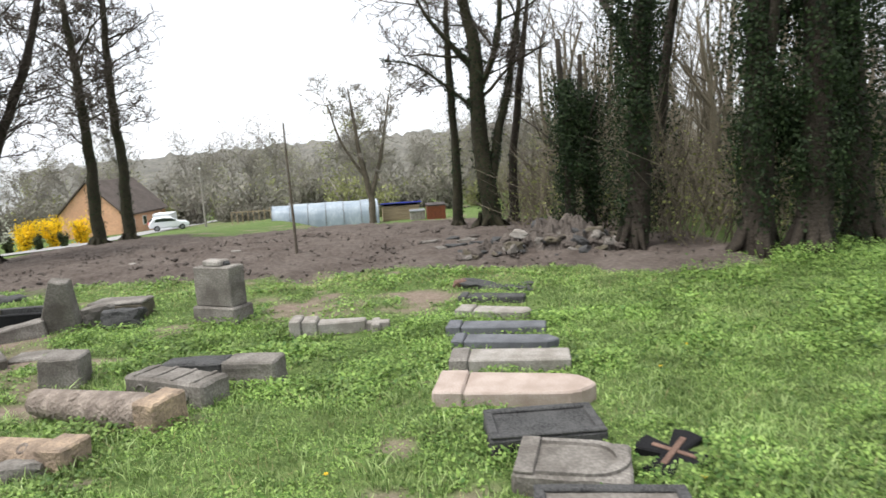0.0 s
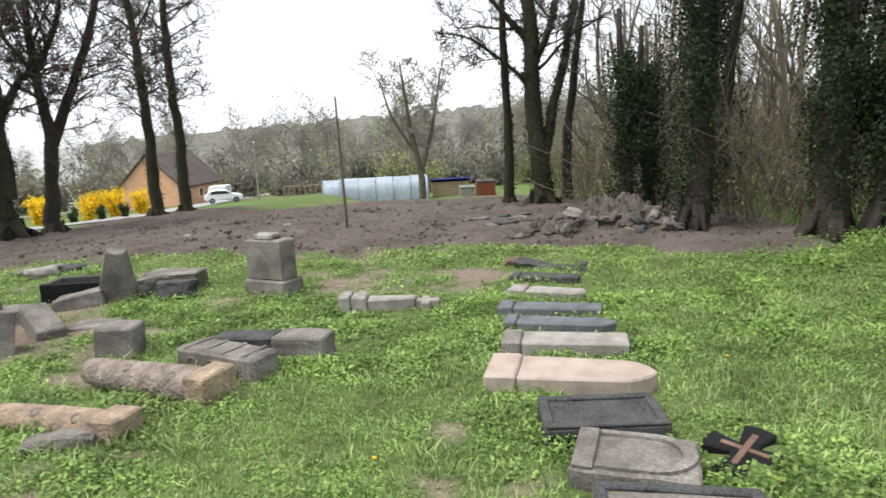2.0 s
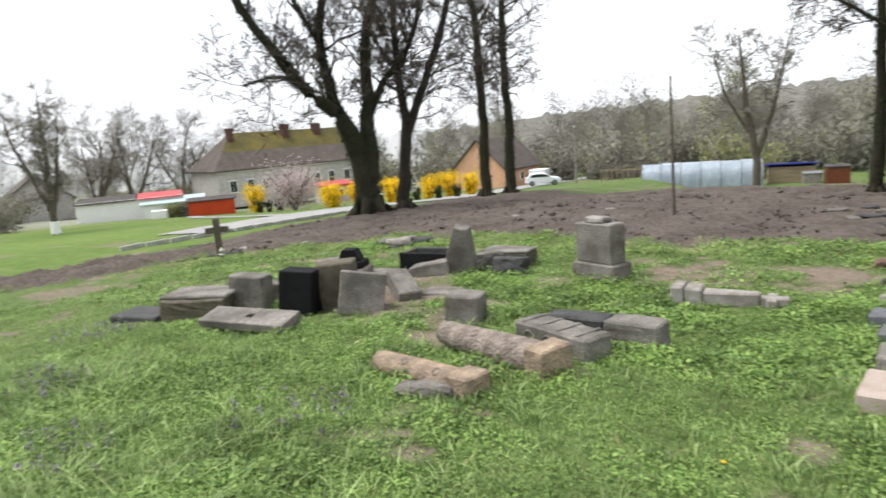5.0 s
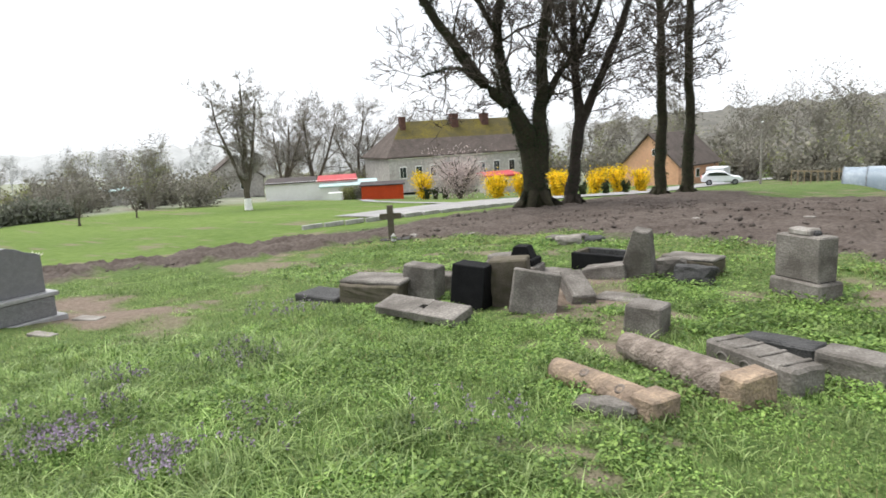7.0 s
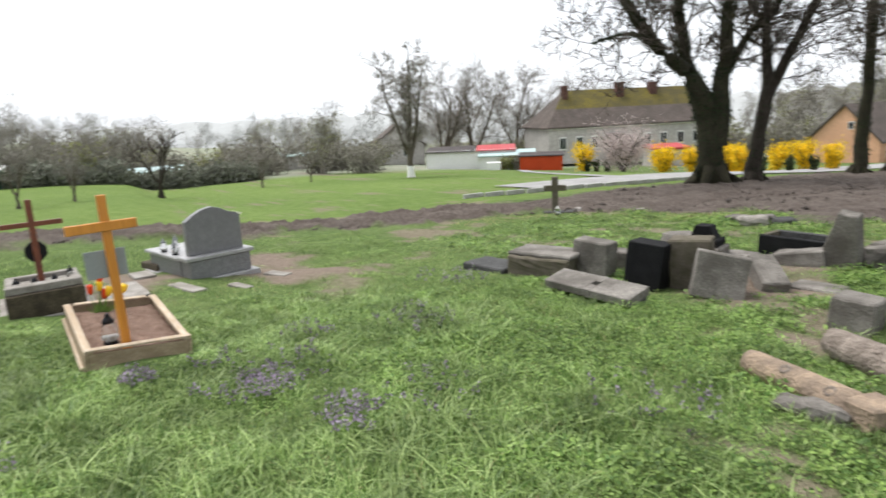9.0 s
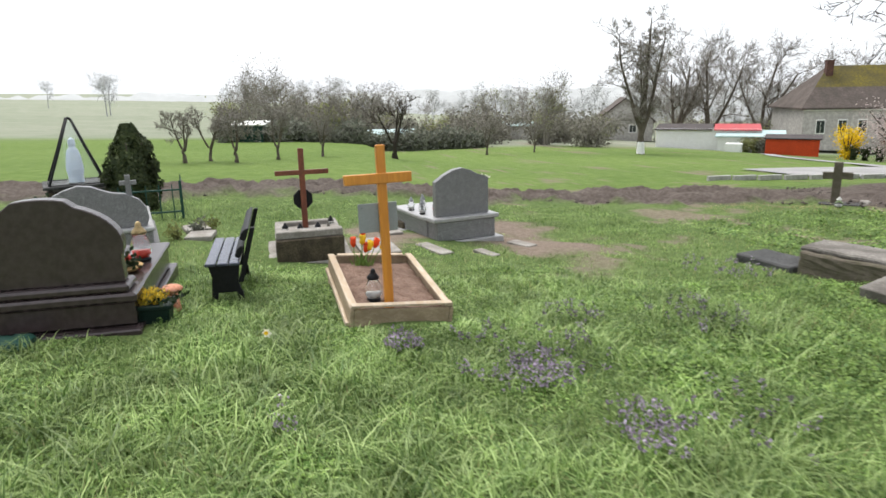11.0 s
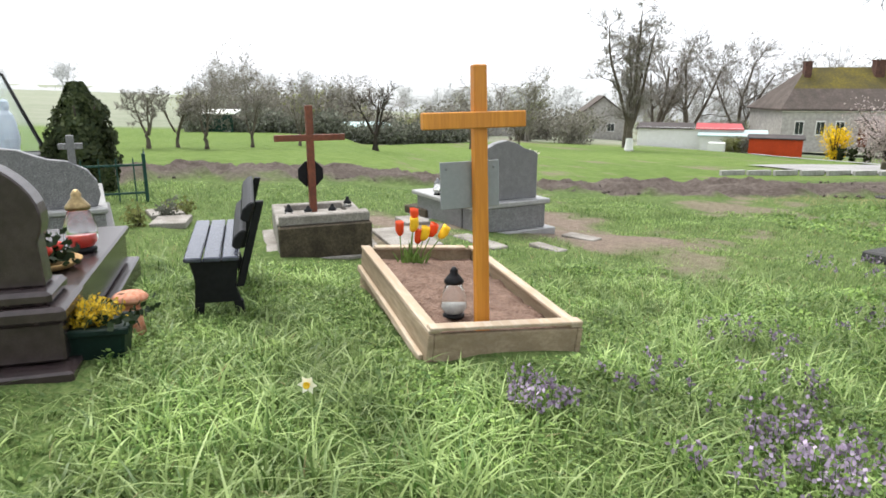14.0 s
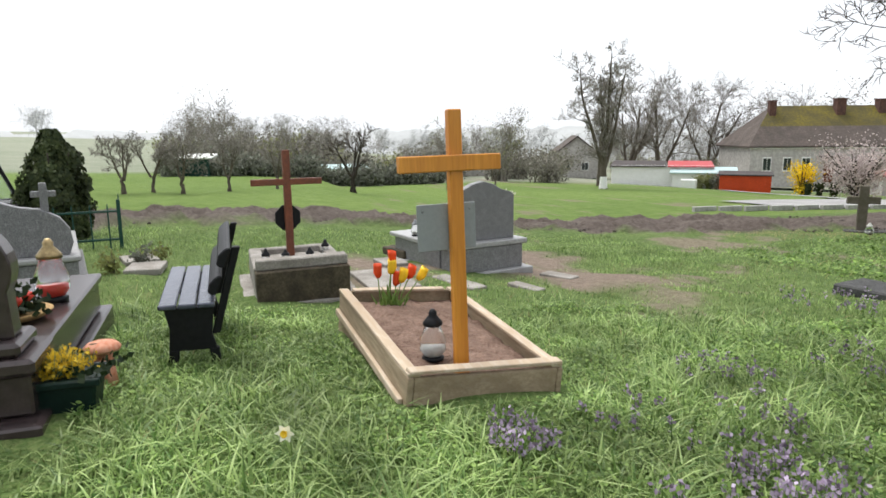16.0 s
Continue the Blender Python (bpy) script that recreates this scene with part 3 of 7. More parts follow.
def bush(name, x, y, w, h, label, leaf, n, size, seed=0, stems=8, group="", category="bush", stemmat="twig", shape=1.0, low=.1):
    """A shrub: stems from one foot and a ragged cloud of leaves or flowers."""
    rnd = random.Random(seed)
    root = thing(name, on(x, y, 0, .03), label, category, group)
    st, lf, ends = Wood(), Wood(), []
    for _ in range(stems):
        a = rnd.random() * 6.28
        e = Vector((math.cos(a) * w * .5 * rnd.uniform(.2, .95), math.sin(a) * w * .5 * rnd.uniform(.2, .95), h * rnd.uniform(.55, 1.0)))
        pts = [Vector((0, 0, 0)), e * .45 + Vector((0, 0, h * .12)), e]
        st.tube(pts, [.03 * h, .02 * h, .006 * h], 4)
        ends.append(pts)
    for _ in range(n):
        p = rnd.choice(ends)
        t = rnd.uniform(low, 1) ** shape
        c = p[0].lerp(p[1], t * 2) if t < .5 else p[1].lerp(p[2], t * 2 - 1)
        s = w * .11
        lf.leaf(c + Vector((rnd.gauss(0, s), rnd.gauss(0, s), rnd.gauss(0, s * .8))), size * rnd.uniform(.6, 1.3), rnd)
    for i, v in enumerate(lf.v):
        if v.z < 0:
            lf.v[i] = Vector((v.x, v.y, abs(v.z) * .3))
    part("stem", st.mesh("stem", M[stemmat]), None, root)
    part("foliage", lf.mesh("foliage", M[leaf], False), None, root)
    return root


def along(pts, n):
    """A smooth line through a few guide points, as n + 1 points with their radii."""
    out = []
    for k in range(n + 1):
        f = k / n * (len(pts) - 1)
        i = min(int(f), len(pts) - 2)
        t = f - i
        p0, p1, p2, p3 = pts[max(i - 1, 0)], pts[i], pts[i + 1], pts[min(i + 2, len(pts) - 1)]
        out.append([.5 * (2 * q1 + (q2 - q0) * t + (2 * q0 - 5 * q1 + 4 * q2 - q3) * t * t + (3 * q1 - q0 - 3 * q2 + q3) * t ** 3) for q0, q1, q2, q3 in zip(p0, p1, p2, p3)])
    return [Vector(o[:3]) for o in out], [max(.012, o[3]) for o in out]


def grown_tree(name, x, y, label, turn, stems, seed, bark="mossbark", twigmat="twig", first=3.0, shoots=(3.2, .5), spread=(.7, 2.4), ivy=0, ivytop=8.0, group="", thin=.008, levels=4, droop=.05, stout=1.0):
    """A leafless tree whose main stems follow guide points (across, away, up, radius); side limbs and twigs sprout above the height first.
    shoots: side limbs per metre low down and high up; spread: their least and greatest length; ivy: leaves on the bark up to ivytop."""
    rnd = random.Random(seed)
    root = thing(name, on(x, y, turn, .08), label, "tree", group)
    tr, tw, lf = Wood(), Wood(), Wood()
    tall = max(p[2] for st in stems for p in st)
    for st in stems:
        length = sum((Vector(p[:3]) - Vector(q[:3])).length for p, q in zip(st, st[1:]))
        pts, rad = along(st, max(8, int(length * 2.2)))
        rad = [r * stout for r in rad]
        pts = [p + Vector((noise.noise(p * .9 + Vector((seed, 0, 0))), noise.noise(p * .9 + Vector((0, seed, 9))), 0)) * min(.16, .5 * r) * (p.z > .4) for p, r in zip(pts, rad)]
        rad = [r * (1 + .10 * noise.noise(p * 1.7 + Vector((0, 0, seed)))) for p, r in zip(pts, rad)]
        tr.tube(pts, rad, 12 if rad[0] > .3 else 8)
        for k in range(len(pts) - 1):
            p, q, r = pts[k], pts[k + 1], rad[k]
            seg = (q - p).length
            ivied = math.exp(-(max(0, p.z - ivytop * .55) / (ivytop * .3)) ** 2)
            for _ in range(int(ivy * seg * ivied * (.5 + r * 2.4) * max(.15, .75 + 1.1 * noise.noise(p * .8 + Vector((seed, 3, 0)))))):
                ang = rnd.random() * 6.28
                d = (q - p).normalized()
                o = (d.orthogonal().normalized() * math.cos(ang) + d.cross(d.orthogonal().normalized()) * math.sin(ang))
                bump = abs(rnd.gauss(0, .05)) + .14 * max(0, noise.noise(Vector((math.cos(ang) + seed, math.sin(ang), p.z * 1.1))))
                lf.leaf(p.lerp(q, rnd.random()) + o * (r * .98 + bump), rnd.uniform(.05, .11), rnd, o)
            if p.z < first:
                continue
            rise = (p.z - first) / max(.1, tall - first)
            rate = seg * (shoots[0] + (shoots[1] - shoots[0]) * rise)
            for _ in range(int(rate) + (rnd.random() < rate % 1)):
                d = (q - p).normalized()
                ang = rnd.random() * 6.28
                o = d.orthogonal().normalized() * math.cos(ang) + d.cross(d.orthogonal().normalized()) * math.sin(ang)
                ln = rnd.uniform(*spread) * (1.0 - .35 * rise) * (.55 if rnd.random() < .5 else 1)
                nd = d * rnd.uniform(.3, .9) + o * rnd.uniform(.7, 1.1) + Vector((0, 0, rnd.uniform(-.1, .25)))
                limb(tr, tw, rnd, p.lerp(q, rnd.random()), nd, ln, max(thin, min(r * .5, .022 * ln)), 1, levels, .19, droop, (7, 8), None, thin)
    r0 = stems[0][0][3]
    for k in range(7):
        a = k * .9 + rnd.uniform(-.2, .2)
        c = Vector((math.cos(a), math.sin(a), 0))
        tr.tube([c * r0 * .55 + Vector((0, 0, r0 * 1.0)), c * r0 * 1.05 + Vector((0, 0, r0 * .35)), c * r0 * 1.9 + Vector((0, 0, -.1))], [r0 * .42, r0 * .30, r0 * .1], 7)
    part("trunk", tr.mesh("trunk", M[bark]), None, root)
    part("crown", tw.mesh("crown", M[twigmat], False), None, root, "bare crown of fine twigs")
    if lf.v:
        part("ivy", lf.mesh("ivy", M["ivy"], False), None, root, "dark ivy leaves on the bark")
    return root


# row of old trees beside the road
grown_tree("ash_tree", -19.0, 22.2, "large old ivy-grown tree forking into several stems", 41, [
    [(0, 0, -.1, .70), (-.07, 0, 1.2, .58), (-.26, 0, 2.8, .55), (-.82, -.2, 4.3, .40), (-2.1, -.6, 5.4, .29), (-3.2, -.9, 7.0, .25), (-4.2, -1.2, 8.5, .21), (-5.0, -1.5, 10.4, .16), (-5.6, -1.6, 13, .06)],
    [(-.35, .1, 2.6, .44), (-.9, .3, 4.5, .32), (-1.27, .5, 5.8, .28), (-1.5, .7, 7.9, .24), (-1.0, .9, 10.4, .18), (-.6, 1.0, 14, .05)],
    [(-1.5, .7, 7.5, .15), (-2.4, .3, 9.4, .12), (-2.6, 0, 10.6, .09), (-3.1, -.2, 12.6, .04)],
    [(.15, 0, 1.6, .46), (.25, 0, 4.0, .38), (.36, 0, 5.5, .31), (.5, .1, 7.6, .26), (.95, .2, 9.4, .21), (.8, .2, 10.6, .18), (1.2, .2, 14, .05)],
    [(.3, 0, 4.3, .20), (1.2, .5, 5.9, .17), (2.0, .9, 6.6, .15), (2.9, 1.2, 8.6, .11), (3.3, 1.3, 11, .04)],
    [(-2.0, -.5, 5.4, .11), (-3.2, -1.1, 6.1, .075), (-4.6, -1.6, 5.8, .03)]],
    3, ivy=300, ivytop=9.5, first=4.0, shoots=(2.6, 2.2), spread=(1.0, 3.6), group="roadside trees", thin=.017, stout=.84)
grown_tree("ash_tree", -18.4, 24.0, "old dark tree forking in two above head height", 41, [
    [(0, 0, -.1, .40), (.1, 0, 2, .31), (.33, 0, 3.8, .30), (.2, .1, 5.7, .21), (.2, .2, 8.9, .16), (.7, .3, 13, .04)],
    [(.25, 0, 3.3, .28), (1.0, -.2, 5.0, .22), (2.1, -.4, 7.6, .18), (2.9, -.5, 10.4, .13), (3.3, -.5, 13, .04)],
    [(.2, .1, 6.2, .11), (-.8, .5, 8.0, .09), (-1.3, .8, 10.5, .04)]],
    8, "treebark", ivy=120, ivytop=7, first=3.6, shoots=(3.0, 2.6), spread=(.9, 3.0), group="roadside trees", thin=.017, stout=.84)
grown_tree("linden_tree", -18.3, 31.3, "tall straight tree with mossy trunk and drooping twigs", 38, [
    [(0, 0, -.1, .40), (.08, 0, 3.9, .31), (.06, 0, 7.1, .26), (-.15, 0, 11.8, .17), (-.2, 0, 15.5, .03)]],
    12, ivy=160, ivytop=9, first=4.6, shoots=(5.0, 4.4), spread=(1.2, 3.8), group="roadside trees", thin=.018, droop=.02, stout=.8)
grown_tree("linden_tree", -18.5, 34.6, "tall straight tree with mossy trunk and drooping twigs", 38, [
    [(0, 0, -.1, .42), (.1, 0, 4.6, .31), (.0, 0, 8.2, .26), (.15, 0, 12.5, .17), (.1, 0, 16, .03)]],
    17, ivy=160, ivytop=9, first=5.0, shoots=(5.0, 4.4), spread=(1.2, 4.0), group="roadside trees", thin=.018, droop=.02, stout=.8)
# trees at the edge of the woods
grown_tree("alder_tree", -.25, 23.2, "dark slim tree at the edge of the woods", 0, [
    [(0, 0, -.1, .24), (.05, 0, 3, .17), (-.05, 0, 6, .14), (.1, 0, 10, .03)]],
    21, ivy=120, ivytop=7, first=4.0, shoots=(1.4, 2.2), spread=(.8, 2.6), group="woodland edge trees", thin=.013, stout=.85)
grown_tree("alder_tree", .85, 22.0, "thick dark tree with rising limbs", 0, [
    [(0, 0, -.1, .44), (0, 0, 1.5, .36), (-.22, 0, 3.1, .33), (-.2, 0, 6.0, .27), (-.5, .1, 7.3, .21), (-.6, .2, 11, .04)],
    [(.12, 0, 1.5, .2), (.45, .1, 3.2, .17), (1.15, .3, 6.4, .11), (1.5, .4, 9.5, .03)],
    [(-.25, 0, 5.3, .14), (-1.1, -.3, 6.2, .10), (-1.9, -.5, 7.3, .06), (-2.2, -.5, 8.4, .02)],
    [(-.2, 0, 3.9, .09), (-1.1, -.3, 4.7, .06), (-2.2, -.5, 5.5, .04), (-3.3, -.6, 5.7, .015)],
    [(-.15, 0, 4.6, .14), (.5, -.3, 6.1, .11), (.7, -.4, 8.2, .07), (.9, -.4, 10, .03)]],
    25, ivy=230, ivytop=8, first=3.6, shoots=(1.5, 2.0), spread=(.9, 3.4), group="woodland edge trees", thin=.013, stout=.85)
grown_tree("alder_tree", 1.75, 23.5, "slim dark tree beside a thicker one", 0, [
    [(0, 0, -.1, .22), (.1, 0, 2.5, .17), (.5, 0, 5.5, .13), (1.0, 0, 9.5, .03)]],
    29, "treebark", ivy=60, ivytop=6, first=3.0, shoots=(1.7, 2.2), spread=(.8, 2.8), group="woodland edge trees", thin=.013, stout=.85)
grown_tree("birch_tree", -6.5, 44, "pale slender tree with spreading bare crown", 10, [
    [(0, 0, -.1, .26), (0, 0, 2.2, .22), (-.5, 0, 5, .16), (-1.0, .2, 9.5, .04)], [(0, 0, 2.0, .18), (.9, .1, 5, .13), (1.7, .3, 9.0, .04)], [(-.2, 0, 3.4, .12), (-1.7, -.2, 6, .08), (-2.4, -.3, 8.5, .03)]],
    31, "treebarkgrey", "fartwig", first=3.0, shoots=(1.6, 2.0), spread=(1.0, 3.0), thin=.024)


def ivy_tree(x, y, h, r, seed, n, label, leafy=.5, crown=True):
    rnd = random.Random(seed)
    root = thing("ivy_tree", on(x, y, 0, .05), label, "tree", "ivy-clad trees")
    tr, tw, lf = Wood(), Wood(), Wood()
    limb(tr, tw, rnd, Vector((0, 0, -.05)), Vector((rnd.gauss(0, .03), rnd.gauss(0, .03), 1)), h * 1.3, r, 0, 4 if crown else 2, .05, .03, (2, 3))
    for k in range(7):
        a = rnd.random() * 6.28
        c = Vector((math.cos(a), math.sin(a), 0))
        tr.tube([c * r * .6 + Vector((0, 0, .7)), c * r * 1.2 + Vector((0, 0, .25)), c * r * 2.2 + Vector((0, 0, -.1))], [r * .4, r * .3, r * .12], 6)
    clumps = []
    for _ in range(int(h * 9)):
        t = rnd.uniform(.10, 1.0)
        ang = rnd.random() * 6.28
        out = r * .9 + leafy * rnd.uniform(.1, 1.25) * min(1, .25 + 1.5 * t)
        clumps.append((Vector((math.cos(ang) * out, math.sin(ang) * out, t * h)), rnd.uniform(.10, .26), ang))
    for _ in range(int(n * 1.7)):
        if rnd.random() < .32:
            t, ang = rnd.random() ** .8, rnd.random() * 6.28
            if noise.noise(Vector((math.cos(ang) * 1.1, math.sin(ang) * 1.1 + seed * 3, t * h * .7))) < .05 - .3 * (t > .35):
                continue
            o = Vector((math.cos(ang), math.sin(ang), rnd.gauss(0, .25)))
            lf.leaf(Vector((0, 0, .1 + t * h)) + o * (r * 1.02 + abs(rnd.gauss(0, .05))), rnd.uniform(.05, .11), rnd, o)
        else:
            c, s, ang = rnd.choice(clumps)
            q = Vector((rnd.gauss(0, s), rnd.gauss(0, s), rnd.gauss(0, s * 1.9) - s * .5))
            o = Vector((math.cos(ang), math.sin(ang), .1)) * .6 + q.normalized() * .6
            lf.leaf(c + q, rnd.uniform(.045, .09), rnd, o)
    part("trunk", tr.mesh("trunk", M["treebark"]), None, root)
    part("crown", tw.mesh("crown", M["twig"], False), None, root)
    part("ivy", lf.mesh("ivy", M["ivy"], False), None, root, "dense dark green ivy")
    return root


ivy_tree(2.75, 16.6, 4.0, .16, 41, 5200, "short broken trunk wrapped in dense dark ivy", .40, False)
ivy_tree(3.35, 16.9, 3.7, .14, 42, 3600, "ivy-wrapped stump beside a taller one", .32, False)
ivy_tree(4.05, 15.2, 9.5, .30, 43, 12000, "tall tree with ivy up its whole trunk", .32)
ivy_tree(6.05, 13.3, 10.5, .34, 44, 14000, "tall tree with heavy dark ivy and spreading roots", .38)
ivy_tree(6.95, 12.9, 10.5, .36, 45, 14000, "big ivy-covered tree at the woods' edge", .40)
ivy_tree(5.6, 18.5, 8.0, .18, 46, 3500, "ivy-clad tree standing further in the woods", .3)
ivy_tree(8.3, 13.6, 10, .32, 47, 9000, "ivy-clad tree at the edge of the woods", .45)


def understorey():
    """Thin trunks, saplings and brush of the woods behind the first trees."""
    rnd = random.Random(5)
    tr, tw, lf = Wood(), Wood(), Wood()
    for _ in range(230):
        y = rnd.uniform(17.5, 46)
        x = rnd.uniform(3.6 + max(0, 20 - y) * .5 + max(0, y - 24) * .05, 9 + y * .5)
        z = gz(x, y)
        h = rnd.uniform(4, 10)
        limb(tr, tw, rnd, Vector((x, y, z - .1)), Vector((rnd.gauss(0, .07), rnd.gauss(0, .07), 1)), h, rnd.uniform(.03, .13), 0, 2, .05, .03, (5, 8))
    for _ in range(2600):
        y = rnd.uniform(14.2, 34)
        x = rnd.uniform(1.6 + max(0, 19 - y) * .8, 8 + y * .5)
        z = gz(x, y)
        d = Vector((rnd.gauss(0, .5), rnd.gauss(0, .5), 1)).normalized()
        ln = rnd.uniform(.8, 3.4)
        p = Vector((x, y, z))
        tw.tube([p, p + d * ln * .5 + Vector((rnd.gauss(0, .12), rnd.gauss(0, .12), 0)), p + d * ln + Vector((rnd.gauss(0, .2), rnd.gauss(0, .2), -.1))], [.016, .012, .006], 3)
        for _ in range(2):
            q = p + d * ln * rnd.uniform(.3, .9)
            tw.tube([q, q + (d + Vector((rnd.gauss(0, .8), rnd.gauss(0, .8), 0))) * ln * .35], [.009, .005], 3)
        for _ in range(7):
            lf.leaf(p + d * ln * rnd.uniform(.2, 1) + Vector((rnd.gauss(0, .25), rnd.gauss(0, .25), rnd.gauss(0, .25))), rnd.uniform(.05, .11), rnd)
    root = tagged(thing("woodland", Matrix(), "tangled bare woodland brush with thin trunks", "woods"), kind="stuff")
    part("trunk", tr.mesh("trunk", M["brush"]), None, root)["kind"] = "stuff"
    part("twigs", tw.mesh("twigs", M["brush"], False), None, root)["kind"] = "stuff"
    part("leaves", lf.mesh("leaves", M["springleaf"], False), None, root)["kind"] = "stuff"


understorey()


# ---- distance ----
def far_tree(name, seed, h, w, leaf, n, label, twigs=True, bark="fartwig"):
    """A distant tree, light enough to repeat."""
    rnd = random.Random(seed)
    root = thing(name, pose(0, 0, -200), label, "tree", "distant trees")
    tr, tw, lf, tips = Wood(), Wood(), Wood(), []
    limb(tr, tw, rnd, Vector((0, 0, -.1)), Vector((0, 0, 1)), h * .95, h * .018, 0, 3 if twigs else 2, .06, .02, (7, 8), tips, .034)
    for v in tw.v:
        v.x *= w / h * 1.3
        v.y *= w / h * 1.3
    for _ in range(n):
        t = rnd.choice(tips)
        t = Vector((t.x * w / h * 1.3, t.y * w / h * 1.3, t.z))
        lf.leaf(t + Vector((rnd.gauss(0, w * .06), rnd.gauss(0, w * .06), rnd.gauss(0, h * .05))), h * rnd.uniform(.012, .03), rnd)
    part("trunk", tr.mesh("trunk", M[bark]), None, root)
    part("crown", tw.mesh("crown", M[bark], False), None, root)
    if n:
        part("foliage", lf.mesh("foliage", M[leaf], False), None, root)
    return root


# distant trees get their haze from the leaf and twig colours
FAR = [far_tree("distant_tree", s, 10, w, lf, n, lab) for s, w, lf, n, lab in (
    (60, 7, "haze_leaf", 1100, "distant bare tree with haze painted into its colour"), (61, 9, "haze_leaf", 1100, "broad distant bare tree in haze-tinted colours"),
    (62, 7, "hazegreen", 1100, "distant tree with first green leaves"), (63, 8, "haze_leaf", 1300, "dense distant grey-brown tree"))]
FAR += [far_tree("mist_tinted_tree", 64, 10, 10, "mist_leaf", 1300, "rounded far tree with mist painted in pale", True, "misttwig"), far_tree("mist_tinted_tree", 65, 10, 7, "mist_leaf", 1200, "slender far tree with mist painted in pale", True, "misttwig")]


def plant_far(x, y, h, kind, turn, lift=0.0):
    m = pose(x, y, gz(x, y) - .1 + lift, 0, 0, turn)
    ob = copy_thing(FAR[kind], m)
    ob.scale = (h / 10,) * 3
    return ob


def far_belt():
    rnd = random.Random(9)
    # belt across the far side of the meadow
    for _ in range(75):
        az = rnd.uniform(-8, 40)
        d = rnd.uniform(66, 120) if az < 24 else rnd.uniform(96, 125)
        plant_far(-4 - d * math.cos(radians(az)), -1 + d * math.sin(radians(az)), rnd.uniform(3.2, 6.0), rnd.randrange(4), rnd.uniform(0, 360))
    # far off, mist painted into their colour, in loose groups
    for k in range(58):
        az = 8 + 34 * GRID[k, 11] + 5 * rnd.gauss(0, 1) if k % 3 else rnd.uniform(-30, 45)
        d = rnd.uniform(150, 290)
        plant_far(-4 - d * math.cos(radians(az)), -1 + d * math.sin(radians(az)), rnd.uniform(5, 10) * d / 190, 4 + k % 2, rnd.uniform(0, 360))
    # behind the old house and along the road
    for _ in range(60):
        az = rnd.uniform(40, 82)
        d = rnd.uniform(112, 175)
        plant_far(-d * math.cos(radians(az)), d * math.sin(radians(az)), rnd.uniform(7, 13), rnd.randrange(4), rnd.uniform(0, 360))
    # below the wooded hill
    for _ in range(60):
        az = rnd.uniform(80, 108)
        d = rnd.uniform(85, 190)
        plant_far(-d * math.cos(radians(az)), d * math.sin(radians(az)), rnd.uniform(7, 12), rnd.randrange(4), rnd.uniform(0, 360))


far_belt()
for ob in FAR:
    ob.matrix_world = pose(-88 - 6 * FAR.index(ob), 92, gz(-92, 92) - .1)


def ridge(name, az0, az1, dist, heights, jag, material, label):
    """A wooded rise beyond everything else, with a ragged crest."""
    rnd = np.random.default_rng(3)
    n = 420
    v, f = [], []
    for i in range(n):
        t = i / (n - 1)
        az = radians(az0 + (az1 - az0) * t)
        top = np.interp(t, np.linspace(0, 1, len(heights)), heights) + jag * float(lump(t * 300, 0, 2.2) + .6 * lump(t * 300, 9, .8) + .4 * rnd.random() - .9)
        for k, (dd, hh) in enumerate(((0, -20), (10, -9), (40, -9 + (top + 9) * .55), (80, top), (160, top - 6))):
            wob = 6 * (float(lump(t * 300, k * 5, 1.5)) - .5)
            v.append((-(dist + dd + wob) * math.cos(az), (dist + dd + wob) * math.sin(az), hh + (wob * .4 if 0 < k < 4 else 0)))
    for i in range(n - 1):
        for k in range(4):
            a = i * 5 + k
            f.append((a, a + 1, a + 6, a + 5))
    return tagged(new(name, meshed(name, v, f, M[material], True)), label, "backdrop", kind="structure")


# no haze in the air: both rises carry it in their grey
ridge("backdrop_hill", 55, 150, 210, [3, 6, 8, 9, 11, 13, 13, 12, 12, 13, 14, 14], 1.1, "hazywood", "wooded hill with haze painted into its colour")
ridge("backdrop_treeline", -60, 62, 330, [1, 1.5, 2, 3, 2, 3, 3.5, 4, 5], .8, "mistwood", "far treeline beyond the fields, painted pale as mist")


# ---- fallen and stacked old gravestones ----
def tapered(length, width, tip, taper=.9):
    """Outline of a headstone's shaft along x; tip: 'round', 'ogee', 'gable' or 'flat'."""
    w, e = width / 2, width / 2 * taper
    top = {"flat": [(length, -e), (length, e)], "gable": [(length * .88, -e), (length, 0), (length * .88, e)],
           "round": [(length - e * (1 - math.sin(a)) * .9, -e * math.cos(a)) for a in np.linspace(0, math.pi, 11)],
           "ogee": [(length * .72, -e), (length * .80, -e * .96), (length * .88, -e * .78), (length * .95, -e * .42), (length, 0), (length * .95, e * .42), (length * .88, e * .78), (length * .80, e * .96), (length * .72, e)]}[tip]
    return [(0, -w)] + top + [(0, w)]


